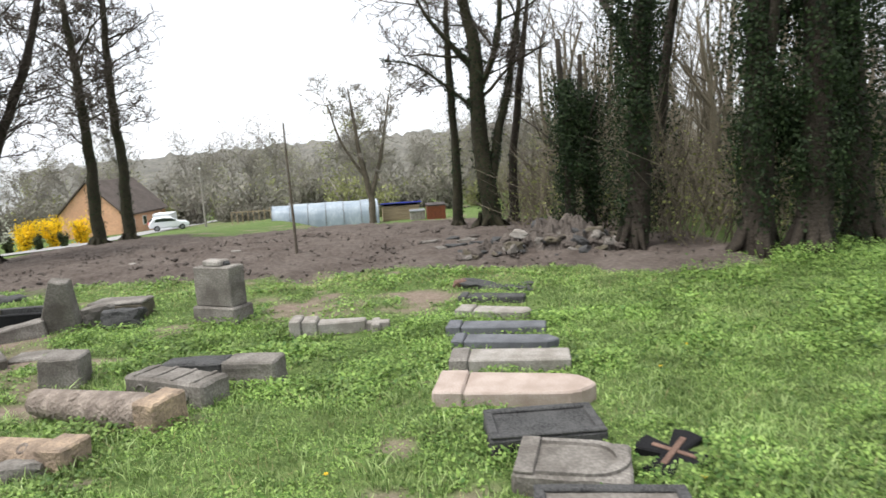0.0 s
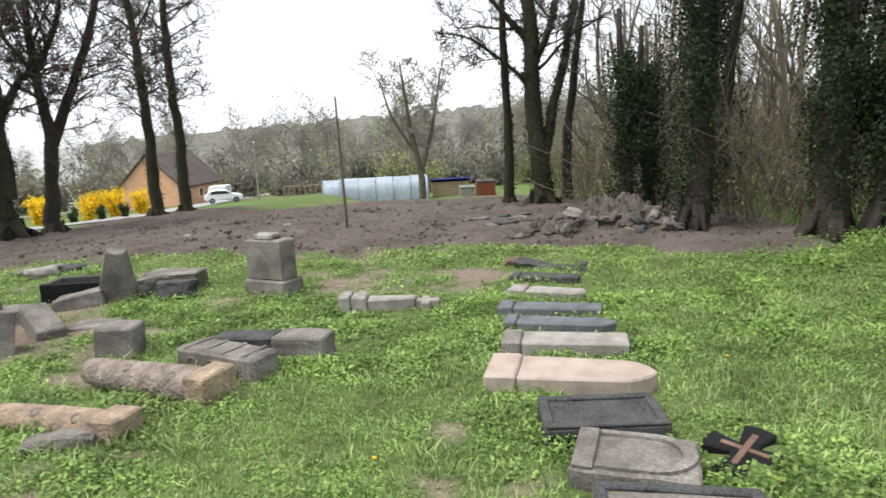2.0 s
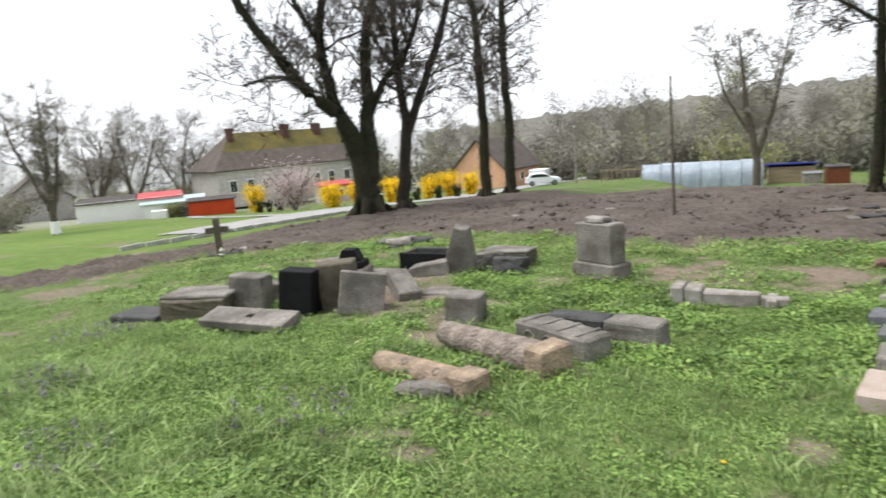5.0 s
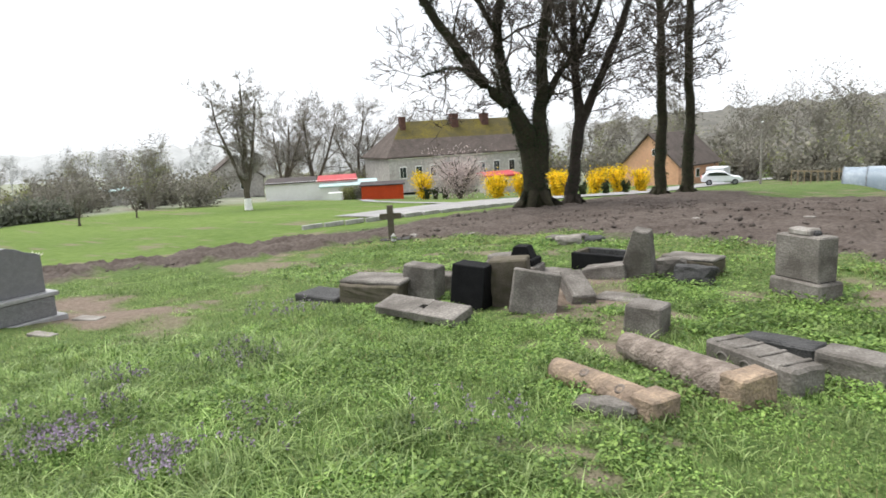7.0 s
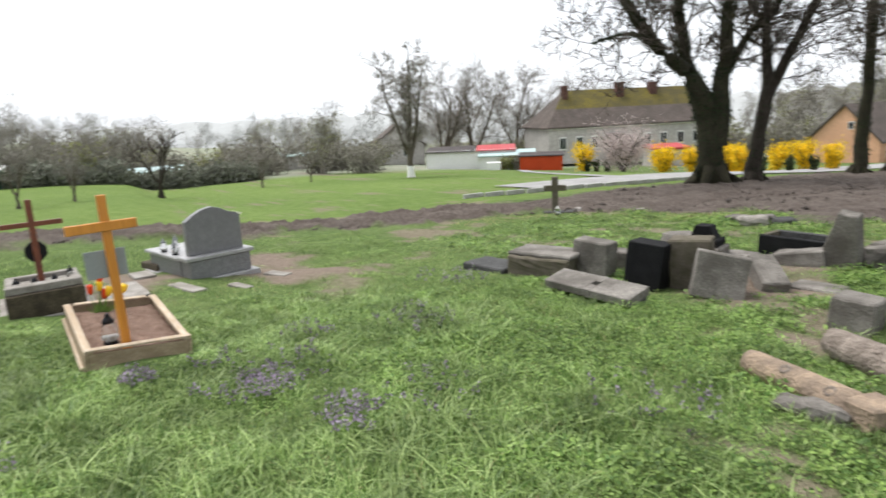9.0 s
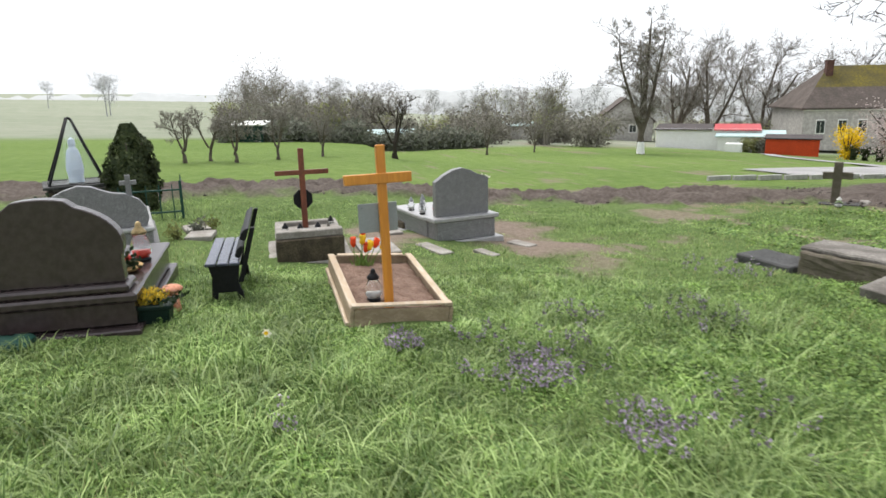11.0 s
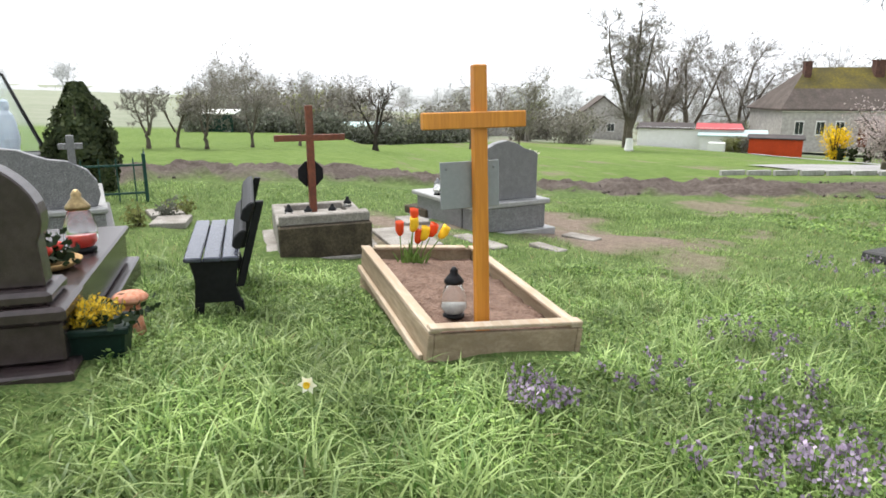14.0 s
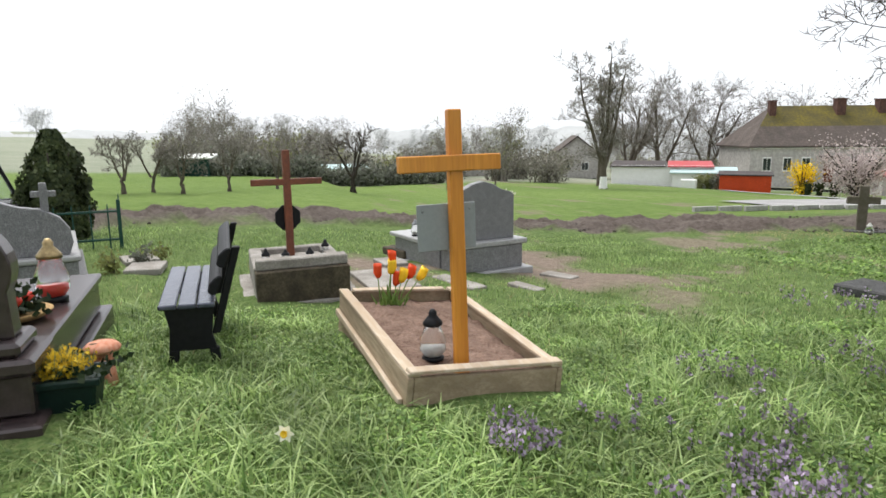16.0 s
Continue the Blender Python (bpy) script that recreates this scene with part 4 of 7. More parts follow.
def lying_stone(x, y, turn, length, width, high, foot, tip, shaft_mat, foot_mat, label, seed, panel=False, ry=0.0):
    root = thing("gravestone", on(x, y, turn, .03, 0, ry), label, "gravestone", "row of laid-out gravestones")
    if foot:
        part("base_block", worn(box(foot, width * 1.06, high * 1.08, (foot / 2, 0, 0), .018), .008, .15, 3, seed), M[foot_mat], root)
    part("shaft", worn(plate([(px + foot + (.006 if foot else 0), py) for px, py in tapered(length - foot, width, tip)], high, bevel=.016), .006, .12, 0, seed), M[shaft_mat], root)
    if panel:
        l0, l1, w = foot + (length - foot) * .14, length * .86, width * .33
        rim = .022
        for name, px, py, sx, sy in (("panel_rim", (l0 + l1) / 2, -w, l1 - l0, .035), ("panel_rim", (l0 + l1) / 2, w, l1 - l0, .035), ("panel_rim", l0, 0, .035, 2 * w - .036), ("panel_rim", l1, 0, .035, 2 * w - .036)):
            part(name, worn(box(sx, sy, rim, (px, py, high - .004), .008), .004, .08, 2, seed), M[foot_mat], root)
    return root


lying_stone(-.22, 6.12, -7, 1.56, .60, .20, .30, "ogee", "palestone", "palestone", "pale pinkish sandstone headstone with pointed tip lying on grass", 1)
lying_stone(-.11, 7.14, -5, 1.36, .44, .17, .22, "flat", "concrete", "greystone", "grey stone slab with darker base block lying flat", 2)
lying_stone(-.10, 7.92, -9, 1.34, .34, .16, .16, "gable", "slate", "slate", "narrow blue-grey stone slab lying on the grass", 3)
lying_stone(-.19, 8.62, -8, 1.34, .34, .16, .20, "flat", "slate", "slate", "long blue-grey stone slab with base block", 4)
lying_stone(-.06, 9.52, -16, 1.12, .34, .17, .26, "round", "concrete", "concrete", "small pale headstone with rounded end lying flat", 5)
lying_stone(-.04, 10.55, -12, 1.08, .32, .14, .14, "flat", "darkstone", "darkstone", "dark narrow stone slab half sunk in grass", 6)


def framed_slab(x, y, turn, length, width, high, mats, label, seed, arch=False, ry=0.0):
    """A thick headstone lying on its back, with a sunk inscription panel inside a raised border."""
    root = thing("gravestone", on(x, y, turn, .03, 0, ry), label, "gravestone", "row of laid-out gravestones")
    bm = box(length, width, high - .025, (0, 0, 0), .02)
    part("body", worn(bm, .010, .13, 5, seed), M[mats[0]], root)
    b = .075
    if arch:
        n = 14
        outer = [(-length / 2 + .16, -width / 2 + .02)] + [(length / 2 - .30 + .29 * math.sin(math.pi * k / n), -(width / 2 - .02) * math.cos(math.pi * k / n)) for k in range(n + 1)] + [(-length / 2 + .16, width / 2 - .02)]
        inner = [(-length / 2 + .16, -width / 2 + b)] + [(length / 2 - .32 + .22 * math.sin(math.pi * k / n), -(width / 2 - b) * math.cos(math.pi * k / n)) for k in range(n + 1)] + [(-length / 2 + .16, width / 2 - b)]
        bm = bmesh.new()
        lo = [[bm.verts.new((px, py, z)) for px, py in ring] for z in (high - .03, high) for ring in (outer, inner)]
        for i in range(len(outer) - 1):
            bm.faces.new((lo[2][i], lo[2][i + 1], lo[3][i + 1], lo[3][i]))
            bm.faces.new((lo[0][i], lo[0][i + 1], lo[2][i + 1], lo[2][i]))
            bm.faces.new((lo[3][i], lo[3][i + 1], lo[1][i + 1], lo[1][i]))
        bmesh.ops.recalc_face_normals(bm, faces=bm.faces)
        part("arched_border", worn(bm, .004, .1, 0, seed), M[mats[1]], root)
        part("base_band", worn(box(.14, width * .98, .03, (-length / 2 + .08, 0, high - .028), .008), .004, .1, 2, seed), M[mats[1]], root)
    else:
        for name, px, py, sx, sy in (("border", 0, -width / 2 + b / 2, length, b), ("border", 0, width / 2 - b / 2, length, b), ("border", -length / 2 + b / 2, 0, b, width - 2 * b - .004), ("border", length / 2 - b / 2, 0, b, width - 2 * b - .004)):
            part(name, worn(box(sx, sy, .03, (px, py, high - .029), .010), .005, .09, 3, seed), M[mats[1]], root)
    return root


framed_slab(.71, 5.00, 5, .93, .56, .21, ("darkstone", "darkstone"), "dark lichen-worn headstone with a framed panel lying on its back", 7)
framed_slab(.84, 4.24, -12, .80, .56, .22, ("greystone", "greystone"), "grey headstone with arched panel lying on the grass", 8, True)
framed_slab(.97, 3.50, -4, .95, .56, .20, ("greystone", "darkstone"), "grey headstone with sunk dark inscription plate lying flat", 9)


def black_cross():
    root = thing("iron_cross", on(1.62, 4.50, 52, .01, 4, -6), "black cross with rust-brown inset lying in the grass", "cross")
    t, w, n = .34, .105, .15
    arm = lambda l, a: [(l, -a * 1.35), (l, a * 1.35)]
    out = [(.30, -n * .75), (.33, 0), (.30, n * .75), (w * .62, w * .62), (n * .75, .26), (0, .285), (-n * .75, .26), (-w * .62, w * .62), (-.32, n * .75), (-.35, 0), (-.32, -n * .75), (-w * .62, -w * .62), (-n * .75, -.26), (0, -.285), (n * .75, -.26), (w * .62, -w * .62)]
    part("cross_body", worn(plate(out, .085, bevel=.012), .006, .08, 0, 3), M["blackstone"], root)
    part("inset", join(box(.40, .045, .012, (0, 0, .082), .003), box(.042, .14, .011, (0, .095, .082), .003), box(.042, .14, .011, (0, -.095, .082), .003)), M["rust"], root, "rust-brown inner cross")


black_cross()


def rubble(name, x, y, size, high, mat_name, label, seed, turn=0, rx=0, ry=0, lift=0.0, amp=.05, category="stone", group="loose stones"):
    """One broken, uneven lump of stone."""
    bm = bmesh.new()
    bmesh.ops.create_icosphere(bm, subdivisions=3, radius=.5)
    rnd = random.Random(seed)
    for v in bm.verts:
        m = max(abs(v.co.x), abs(v.co.y), abs(v.co.z))
        v.co = v.co.lerp(v.co / m * .42, .72)
        p = v.co * 2.3 + Vector((seed * 3.7, seed, 0))
        v.co *= 1 + .34 * noise.noise(p) + .10 * noise.noise(p * 3.1)
    bmesh.ops.scale(bm, vec=(size[0], size[1], high), verts=bm.verts)
    lo = min(v.co.z for v in bm.verts)
    bmesh.ops.translate(bm, vec=(0, 0, -lo), verts=bm.verts)
    ob = part(name, bm, M[mat_name])
    ob.matrix_world = on(x, y, turn, .05 - lift, rx, ry)
    return tagged(ob, label, category, group)


rubble("broken_slab", .35, 11.5, (.9, .5), .16, "darkstone", "broken dark slab with rust-brown edge", 11, -25, 0, 8)
rubble("broken_slab", .95, 11.15, (.7, .4), .14, "darkstone", "broken dark slab lying across another", 12, -15)
rubble("broken_slab", 1.15, 11.5, (.35, .25), .12, "darkstone", "small dark stone fragment in the grass", 13, 20)
rubble("broken_slab", .05, 11.75, (.5, .35), .2, "rust", "rusty brown stone fragment", 14, 10)


def stone_trunk(x, y, turn, length, r0, r1, label, seed, tint, ends):
    """A monument carved as a tree trunk, lying on its side: bark relief, cut limbs and a squared foot."""
    root = thing("stone_tree_trunk", on(x, y, turn, .05), label, "monument", "carved trunk monuments")
    bm = bmesh.new()
    nseg, ns = 34, 26
    rings = []
    for i in range(nseg + 1):
        t = i / nseg
        r = r0 + (r1 - r0) * t
        ring = []
        for k in range(ns):
            a = 2 * math.pi * k / ns
            ridge_ = 1 + .009 * math.sin(a * 9 + 1.5 * noise.noise(Vector((t * 3, seed, 0))) * 3) + .05 * noise.noise(Vector((math.cos(a) * 1.2, math.sin(a) * 1.2, t * 2.5 + seed))) + .025 * noise.noise(Vector((math.cos(a) * 4, math.sin(a) * 4, t * 9 + seed)))
            if t < .04 or t > .96:
                ridge_ *= .94
            ring.append(bm.verts.new((t * length, r * ridge_ * math.cos(a), r1 * .92 + r * ridge_ * math.sin(a) * .95)))
        rings.append(ring)
    for a, b in zip(rings, rings[1:]):
        for k in range(ns):
            bm.faces.new((a[k], a[(k + 1) % ns], b[(k + 1) % ns], b[k]))
    bm.faces.new(list(reversed(rings[0]))), bm.faces.new(rings[-1])
    bmesh.ops.recalc_face_normals(bm, faces=bm.faces)
    part("trunk", bm, M["bark"] if tint == "bark" else M["sandstone"], root, smooth=True)
    part("foot_block", worn(box(ends, r1 * 2.12, r1 * 2.02, (length + ends / 2 - .01, 0, -.03), .02), .009, .12, 4, seed), M["sandstone"], root, "fresh ochre break at the squared foot")
    for t, a in ((.42, 60), (.84, 50)):
        c = turned([(.05, -.02), (.052, .004), (.042, .014), (.032, .006), (.001, .004)], 14)
        r = (r0 + (r1 - r0) * t) * .98
        ang = radians(a)
        mt = Matrix.Translation((t * length, -r * math.cos(ang) * .98, r1 * .92 + r * math.sin(ang) * .93)) @ Matrix.Rotation(radians(90 - a), 4, "X")
        bmesh.ops.transform(c, matrix=mt, verts=c.verts)
        part("limb_stub", c, M["bark"], root, smooth=True)
    return root


stone_trunk(-4.30, 6.06, -18, 1.48, .15, .205, "sandstone monument carved as a tree trunk lying on the grass", 2, "bark", .26)
stone_trunk(-4.44, 5.02, -11, 1.12, .12, .155, "ochre sandstone trunk monument lying in the grass", 5, "sandstone", .28)
rubble("broken_stone", -3.55, 4.58, (.62, .3), .2, "greystone", "broken grey piece leaning on a stone trunk", 21, 25)


def block(name, x, y, turn, sx, sy, sz, mat_name, label, seed, rx=0, ry=0, lift=0.0, bevel=.02, amp=.012, group="stacked stones", category="stone block", taper=1.0):
    bm = worn(worn(box(sx, sy, sz, (0, 0, 0), bevel), amp * 1.1, .34, 5, seed), amp * .7, .07, 0, seed + 3)
    for v in bm.verts:
        k = 1 + (taper - 1) * max(0, v.co.z / sz)
        v.co.x, v.co.y = v.co.x * k, v.co.y * (1 + k) / 2
    ob = part(name, bm, M[mat_name])
    ob.matrix_world = on(x, y, turn, .04 - lift, rx, ry)
    return tagged(ob, label, category, group)


block("stone_cube", -4.64, 7.05, 12, .45, .42, .40, "greystone", "weathered grey stone cube standing on the grass", 31, 0, 3)


def scroll_stone():
    root = thing("carved_stone", on(-3.02, 6.44, -22, .04), "grey carved stone with roundel and scroll grooves", "carved stone")
    part("body", worn(box(1.12, .40, .30, (0, 0, 0), .03), .01, .13, 5, 33), M["greystone"], root)
    for px in (-.30, 0.0, .28):
        ring = turned([(.075, 0), (.085, .012), (.075, .024), (.062, .012), (.05, .006)], 18)
        tilt(ring, 90, 0, 0, (px, -.198, .15))
        part("roundel", ring, M["greystone"], root, smooth=True)
    for px in (-.42, -.16, .12, .40):
        part("rib", worn(box(.05, .36, .02, (px, 0, .297), .008), .003, .1, 2, 5), M["greystone"], root)


scroll_stone()
block("carved_beam", -2.32, 6.88, -6, .62, .36, .33, "greystone", "grey squared stone with a panelled end", 34)
block("carved_beam", -3.05, 7.05, -5, .78, .32, .27, "darkstone", "darker grooved stone behind a carved one", 35, 0, -2)


def pedestal():
    root = thing("gravestone_pedestal", on(-3.86, 10.0, -21, .05), "grey stone pedestal on a broader base with a broken top", "pedestal")
    part("base", worn(box(.86, .46, .30, (0, 0, 0), .025), .010, .14, 4, 41), M["greystone"], root)
    part("die", worn(box(.74, .36, .64, (-.01, 0, .298), .02), .010, .16, 4, 42), M["greystone"], root)
    part("cap", worn(box(.34, .26, .09, (-.05, 0, .935), .02), .016, .1, 3, 43), M["concrete"], root, "broken cap stone")
    part("cap_stub", worn(box(.10, .10, .07, (.14, .02, .935), .02), .012, .1, 2, 44), M["darkstone"], root)


pedestal()


def fallen_column():
    root = thing("fallen_cross_monument", on(-2.46, 8.92, 5, .04), "pale stone cross monument with stepped foot lying flat", "gravestone")
    part("foot", worn(box(.16, .40, .27, (.08, 0, 0), .015), .008, .12, 3, 51), M["concrete"], root)
    part("plinth", worn(box(.22, .34, .25, (.28, 0, 0), .02), .008, .12, 3, 52), M["concrete"], root)
    part("shaft", worn(plate([(.395, -.14), (1.08, -.10), (1.08, .10), (.395, .14)], .2, bevel=.02), .006, .1, 0, 53), M["concrete"], root)
    part("cross_head", worn(plate([(1.085, -.08), (1.16, -.08), (1.16, -.2), (1.28, -.2), (1.28, -.08), (1.42, -.08), (1.42, .08), (1.28, .08), (1.28, .2), (1.16, .2), (1.16, .08), (1.085, .08)], .15, bevel=.015), .006, .1, 0, 54), M["concrete"], root)


fallen_column()

# heap of stacked stones
def holed_slab():
    root = thing("holed_slab", on(-7.36, 5.74, 8, -.09, 13, 0), "grey flat slab with a square hole resting tilted", "slab")
    lo, hi, w = -.74, .74, .215
    hx0, hx1, hy = -.02, .09, .05
    bms = [box(hx0 - lo, 2 * w, .12, ((lo + hx0) / 2, 0, 0), .01), box(hi - hx1, 2 * w, .12, ((hi + hx1) / 2, 0, 0), .01),
           box(hx1 - hx0, w - hy, .12, ((hx0 + hx1) / 2, (w + hy) / 2, 0), 0), box(hx1 - hx0, w - hy, .12, ((hx0 + hx1) / 2, -(w + hy) / 2, 0), 0)]
    part("slab", join(*bms), M["greystone"], root)
    part("prop", worn(box(1.2, .26, .12, (.05, .14, -.17), .02), .012, .12, 3, 61), M["darkstone"], root)


holed_slab()
block("brown_block", -9.10, 6.20, 28, 1.05, .62, .36, "moss", "brown broken stone block with flat top", 62, amp=.03)
block("top_slab", -9.15, 6.30, 26, 1.12, .66, .07, "greystone", "thin grey slab lying on a brown block", 63, lift=.35)
block("low_slab", -10.0, 5.80, 14, .95, .62, .17, "darkstone", "low dark slab with pale flat top", 64)
block("grey_block", -8.58, 6.78, 18, .62, .34, .60, "greystone", "upright grey stone block with worn sides", 65, 0, 4)
block("black_block", -7.40, 6.72, 24, .52, .44, .70, "blackstone", "black upright stone block", 66, -3, 5, bevel=.012, amp=.004)
block("brown_upright", -7.02, 7.25, 30, .58, .34, .74, "moss", "brown-grey upright stone behind a black one", 67, 2, -3)
block("pale_leaning_slab", -6.43, 6.98, 40, .66, .52, .62, "greystone", "thick grey block with pale top tilted on its edge", 68, -10, 10, amp=.010)
block("tilted_block", -6.42, 8.02, -35, .75, .36, .26, "greystone", "stone beam tilted against the heap", 69, 0, 20, .06)
block("flat_plate", -5.92, 8.42, 10, .66, .46, .06, "greystone", "thin flat stone plate on bare earth", 70)
rubble("boulder", -8.9, 9.2, (1.0, .6), .45, "greystone", "grey broken boulder at the back of the heap", 71, 15)
block("low_beam", -7.55, 8.6, 22, .95, .4, .30, "greystone", "grey beam lying behind upright stones", 72)
block("low_beam", -8.4, 7.5, 25, 1.1, .4, .34, "greystone", "long grey stone beam behind upright blocks", 73)


def stepped_cap():
    root = thing("stepped_capstone", on(-7.72, 8.25, 20, .04), "dark stepped capstone on a grey block", "capstone")
    part("block", worn(box(.7, .5, .44, (0, 0, 0), .02), .01, .14, 4, 74), M["greystone"], root)
    part("step", worn(box(.50, .40, .12, (.05, 0, .438), .02), .006, .1, 3, 75), M["blackstone"], root)
    part("peak", worn(tilt(plate([(-.20, 0), (.20, 0), (.10, .2), (-.12, .2)], .26, bevel=.01), 90, 0, 0, (.05, .13, .555)), .006, .1, 0, 76), M["blackstone"], root)


stepped_cap()


def trough():
    root = thing("stone_trough", on(-7.35, 10.35, 8, .04), "dark hollow stone trough with mossy end", "trough")
    for name, px, py, sx, sy, mt in (("side", 0, -.28, 1.3, .10, "blackstone"), ("side", 0, .28, 1.3, .10, "darkstone"), ("end", -.60, 0, .10, .456, "moss"), ("end", .60, 0, .10, .456, "darkstone"), ("bottom", 0, 0, 1.09, .45, "darkstone")):
        part(name, worn(box(sx, sy, .08 if name == "bottom" else .34, (px, py, 0), .012), .006, .12, 3, 77), M[mt], root)


trough()
block("leaning_slab", -6.42, 9.75, 15, .62, .30, .98, "greystone", "tall tapering grey slab leaning back against rubble", 78, 16, 10, amp=.014, taper=.42)
block("slab_foot", -6.85, 9.5, 20, .74, .42, .28, "greystone", "broken grey stone at a leaning slab's foot", 79, 0, -10)
block("mossy_box_stone", -5.88, 10.55, 4, 1.0, .52, .30, "moss", "low mossy stone box with grey lid", 80)
block("box_lid", -5.83, 10.55, 4, .92, .50, .06, "greystone", "grey lid slab on a mossy stone box", 81, lift=.29)
rubble("dark_rock", -5.48, 9.9, (.8, .42), .36, "darkstone", "dark rough rock on the grass", 82, 5)
rubble("dark_rock", -6.05, 10.1, (.6, .4), .40, "greystone", "grey rough rock behind a slab", 83, 50)
for k, (sx, sy) in enumerate(((-10.5, 12.9), (-10.0, 12.6), (-9.5, 12.95), (-10.2, 13.3))):
    rubble("pale_rubble", sx, sy, (.8 - .12 * k, .45), .22 + .06 * (k == 1), ("greystone", "concrete", "darkstone", "greystone")[k], "broken pale stones on the grass edge", 90 + k, 40 * k)


def stone_heap():
    """Earth and broken stones pushed together at the woods' edge."""
    rnd = random.Random(77)
    bm = bmesh.new()
    n = 70
    vs = {}
    for i in range(n + 1):
        for j in range(n + 1):
            u, v = i / n * 2 - 1, j / n * 2 - 1
            r = math.hypot(u, v)
            x, y = 2.2 + u * 1.9, 16.1 + v * 1.1
            h = max(0, 1 - r) ** .8 * 1.2 * (.55 + .5 * noise.noise(Vector((x * 1.3, y * 1.3, 2)))) + (.26 * noise.noise(Vector((x * 4, y * 4, 1))) + .17 * noise.noise(Vector((x * 10, y * 10, 5)))) * (r < .95)
            vs[i, j] = bm.verts.new((x, y, gz(x, y) - .06 + max(h, -.05)))
    for i in range(n):
        for j in range(n):
            bm.faces.new((vs[i, j], vs[i + 1, j], vs[i + 1, j + 1], vs[i, j + 1]))
    tagged(part("earth_heap", bm, M["earth"]), "brown heap of earth and rubble at the woods' edge", "earth heap")
    for k in range(80):
        u = rnd.uniform(-1, 1)
        x, y = 1.9 + u * 2.0 + rnd.gauss(0, .2), 15.5 + rnd.gauss(0, .42)
        s = rnd.uniform(.12, .5)
        r = math.hypot((x - 2.2) / 1.9, (y - 16.1) / 1.1)
        rubble("heap_stone", x, y, (s, s * rnd.uniform(.5, .9)), s * rnd.uniform(.3, .7), rnd.choice(["greystone", "darkstone", "earth", "earth", "moss"] + ["concrete"] * (k % 6 == 0)), "broken stone on an earth heap", 200 + k, rnd.uniform(0, 360), rnd.uniform(-25, 25), rnd.uniform(-25, 25), max(0, 1 - r) ** .8 * .55, group="heap stones")


stone_heap()
for k in range(12):
    rubble("clod", -1.2 + 1.9 * GRID[k, 3], 16.5 + 2.5 * GRID[3, k], (.5, .3), .14, ("earth", "greystone", "darkstone")[k % 3], "flat stone lying on bare earth", 260 + k, 30 * k, group="stones on bare earth")


def stake():
    root = thing("wooden_stake", on(-4.48, 16.95, 0, .3, 0, -.8), "tall thin weathered wooden pole in bare ground", "pole")
    part("pole", worn(turned([(.045, 0), (.04, 1.2), (.033, 2.6), (.024, 3.75), (.01, 3.78)], 10), .012, .5), M["treebarkgrey"], root)


stake()


def small_cross():
    root = thing("stone_cross", on(-16.1, 11.9, 52, .05), "dark mossy stone cross at the edge of the earth strip", "cross")
    part("post", worn(box(.19, .15, 1.05, (0, 0, .05), .015), .008, .12, 4, 3), M["moss"], root)
    part("arm", worn(box(.66, .14, .17, (0, 0, .68), .015), .008, .12, 4, 4), M["moss"], root)
    part("foot", worn(box(.9, .5, .08, (.1, 0, 0), .01), .01, .12, 3, 5), M["darkstone"], root)


small_cross()
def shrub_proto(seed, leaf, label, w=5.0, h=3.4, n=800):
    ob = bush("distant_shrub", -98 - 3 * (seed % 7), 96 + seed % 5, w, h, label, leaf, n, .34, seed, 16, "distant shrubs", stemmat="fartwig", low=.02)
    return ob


# thickets: the haze over them is part of the leaf colour
SHRUB = [shrub_proto(301, "haze_leaf", "grey-brown leafless thicket tinted with painted haze"), shrub_proto(302, "hazegreen", "thicket with pale spring green"), shrub_proto(303, "haze_leaf", "broad leafless thicket paled by painted haze", 7, 3.2, 1000), shrub_proto(304, "darkhedge", "dark evergreen hedge clump", 4, 2.2, 900)]


def plant_shrub(x, y, k, s, turn):
    ob = copy_thing(SHRUB[k], pose(x, y, gz(x, y) - .05, 0, 0, turn))
    ob.scale = (s, s, s)


def thickets():
    rnd = random.Random(19)
    for _ in range(95):
        az = rnd.uniform(-9, 40)
        d = rnd.uniform(64, 118) if az < 24 else rnd.uniform(94, 122)
        plant_shrub(-4 - d * math.cos(radians(az)), -1 + d * math.sin(radians(az)), rnd.choice((0, 0, 1, 2, 2)), rnd.uniform(.6, 1.1), rnd.uniform(0, 360))
    for k in range(22):
        plant_shrub(-58.5 - .3 * k + rnd.gauss(0, .5), -9 + 1.1 * k, 3, rnd.uniform(.55, .9), rnd.uniform(0, 360))
    for _ in range(70):
        az, d = rnd.uniform(66, 112), rnd.uniform(72, 165)
        plant_shrub(-d * math.cos(radians(az)), d * math.sin(radians(az)), rnd.choice((0, 0, 1, 2)), rnd.uniform(.9, 1.8), rnd.uniform(0, 360))
    for _ in range(34):
        az, d = rnd.uniform(38, 66), rnd.uniform(116, 155)
        plant_shrub(-d * math.cos(radians(az)), d * math.sin(radians(az)), rnd.choice((0, 1, 2)), rnd.uniform(1.2, 2.2), rnd.uniform(0, 360))
    for _ in range(16):
        plant_shrub(rnd.uniform(-36, -24), rnd.uniform(76, 92), rnd.choice((0, 1, 2)), rnd.uniform(.5, .8), rnd.uniform(0, 360))


thickets()


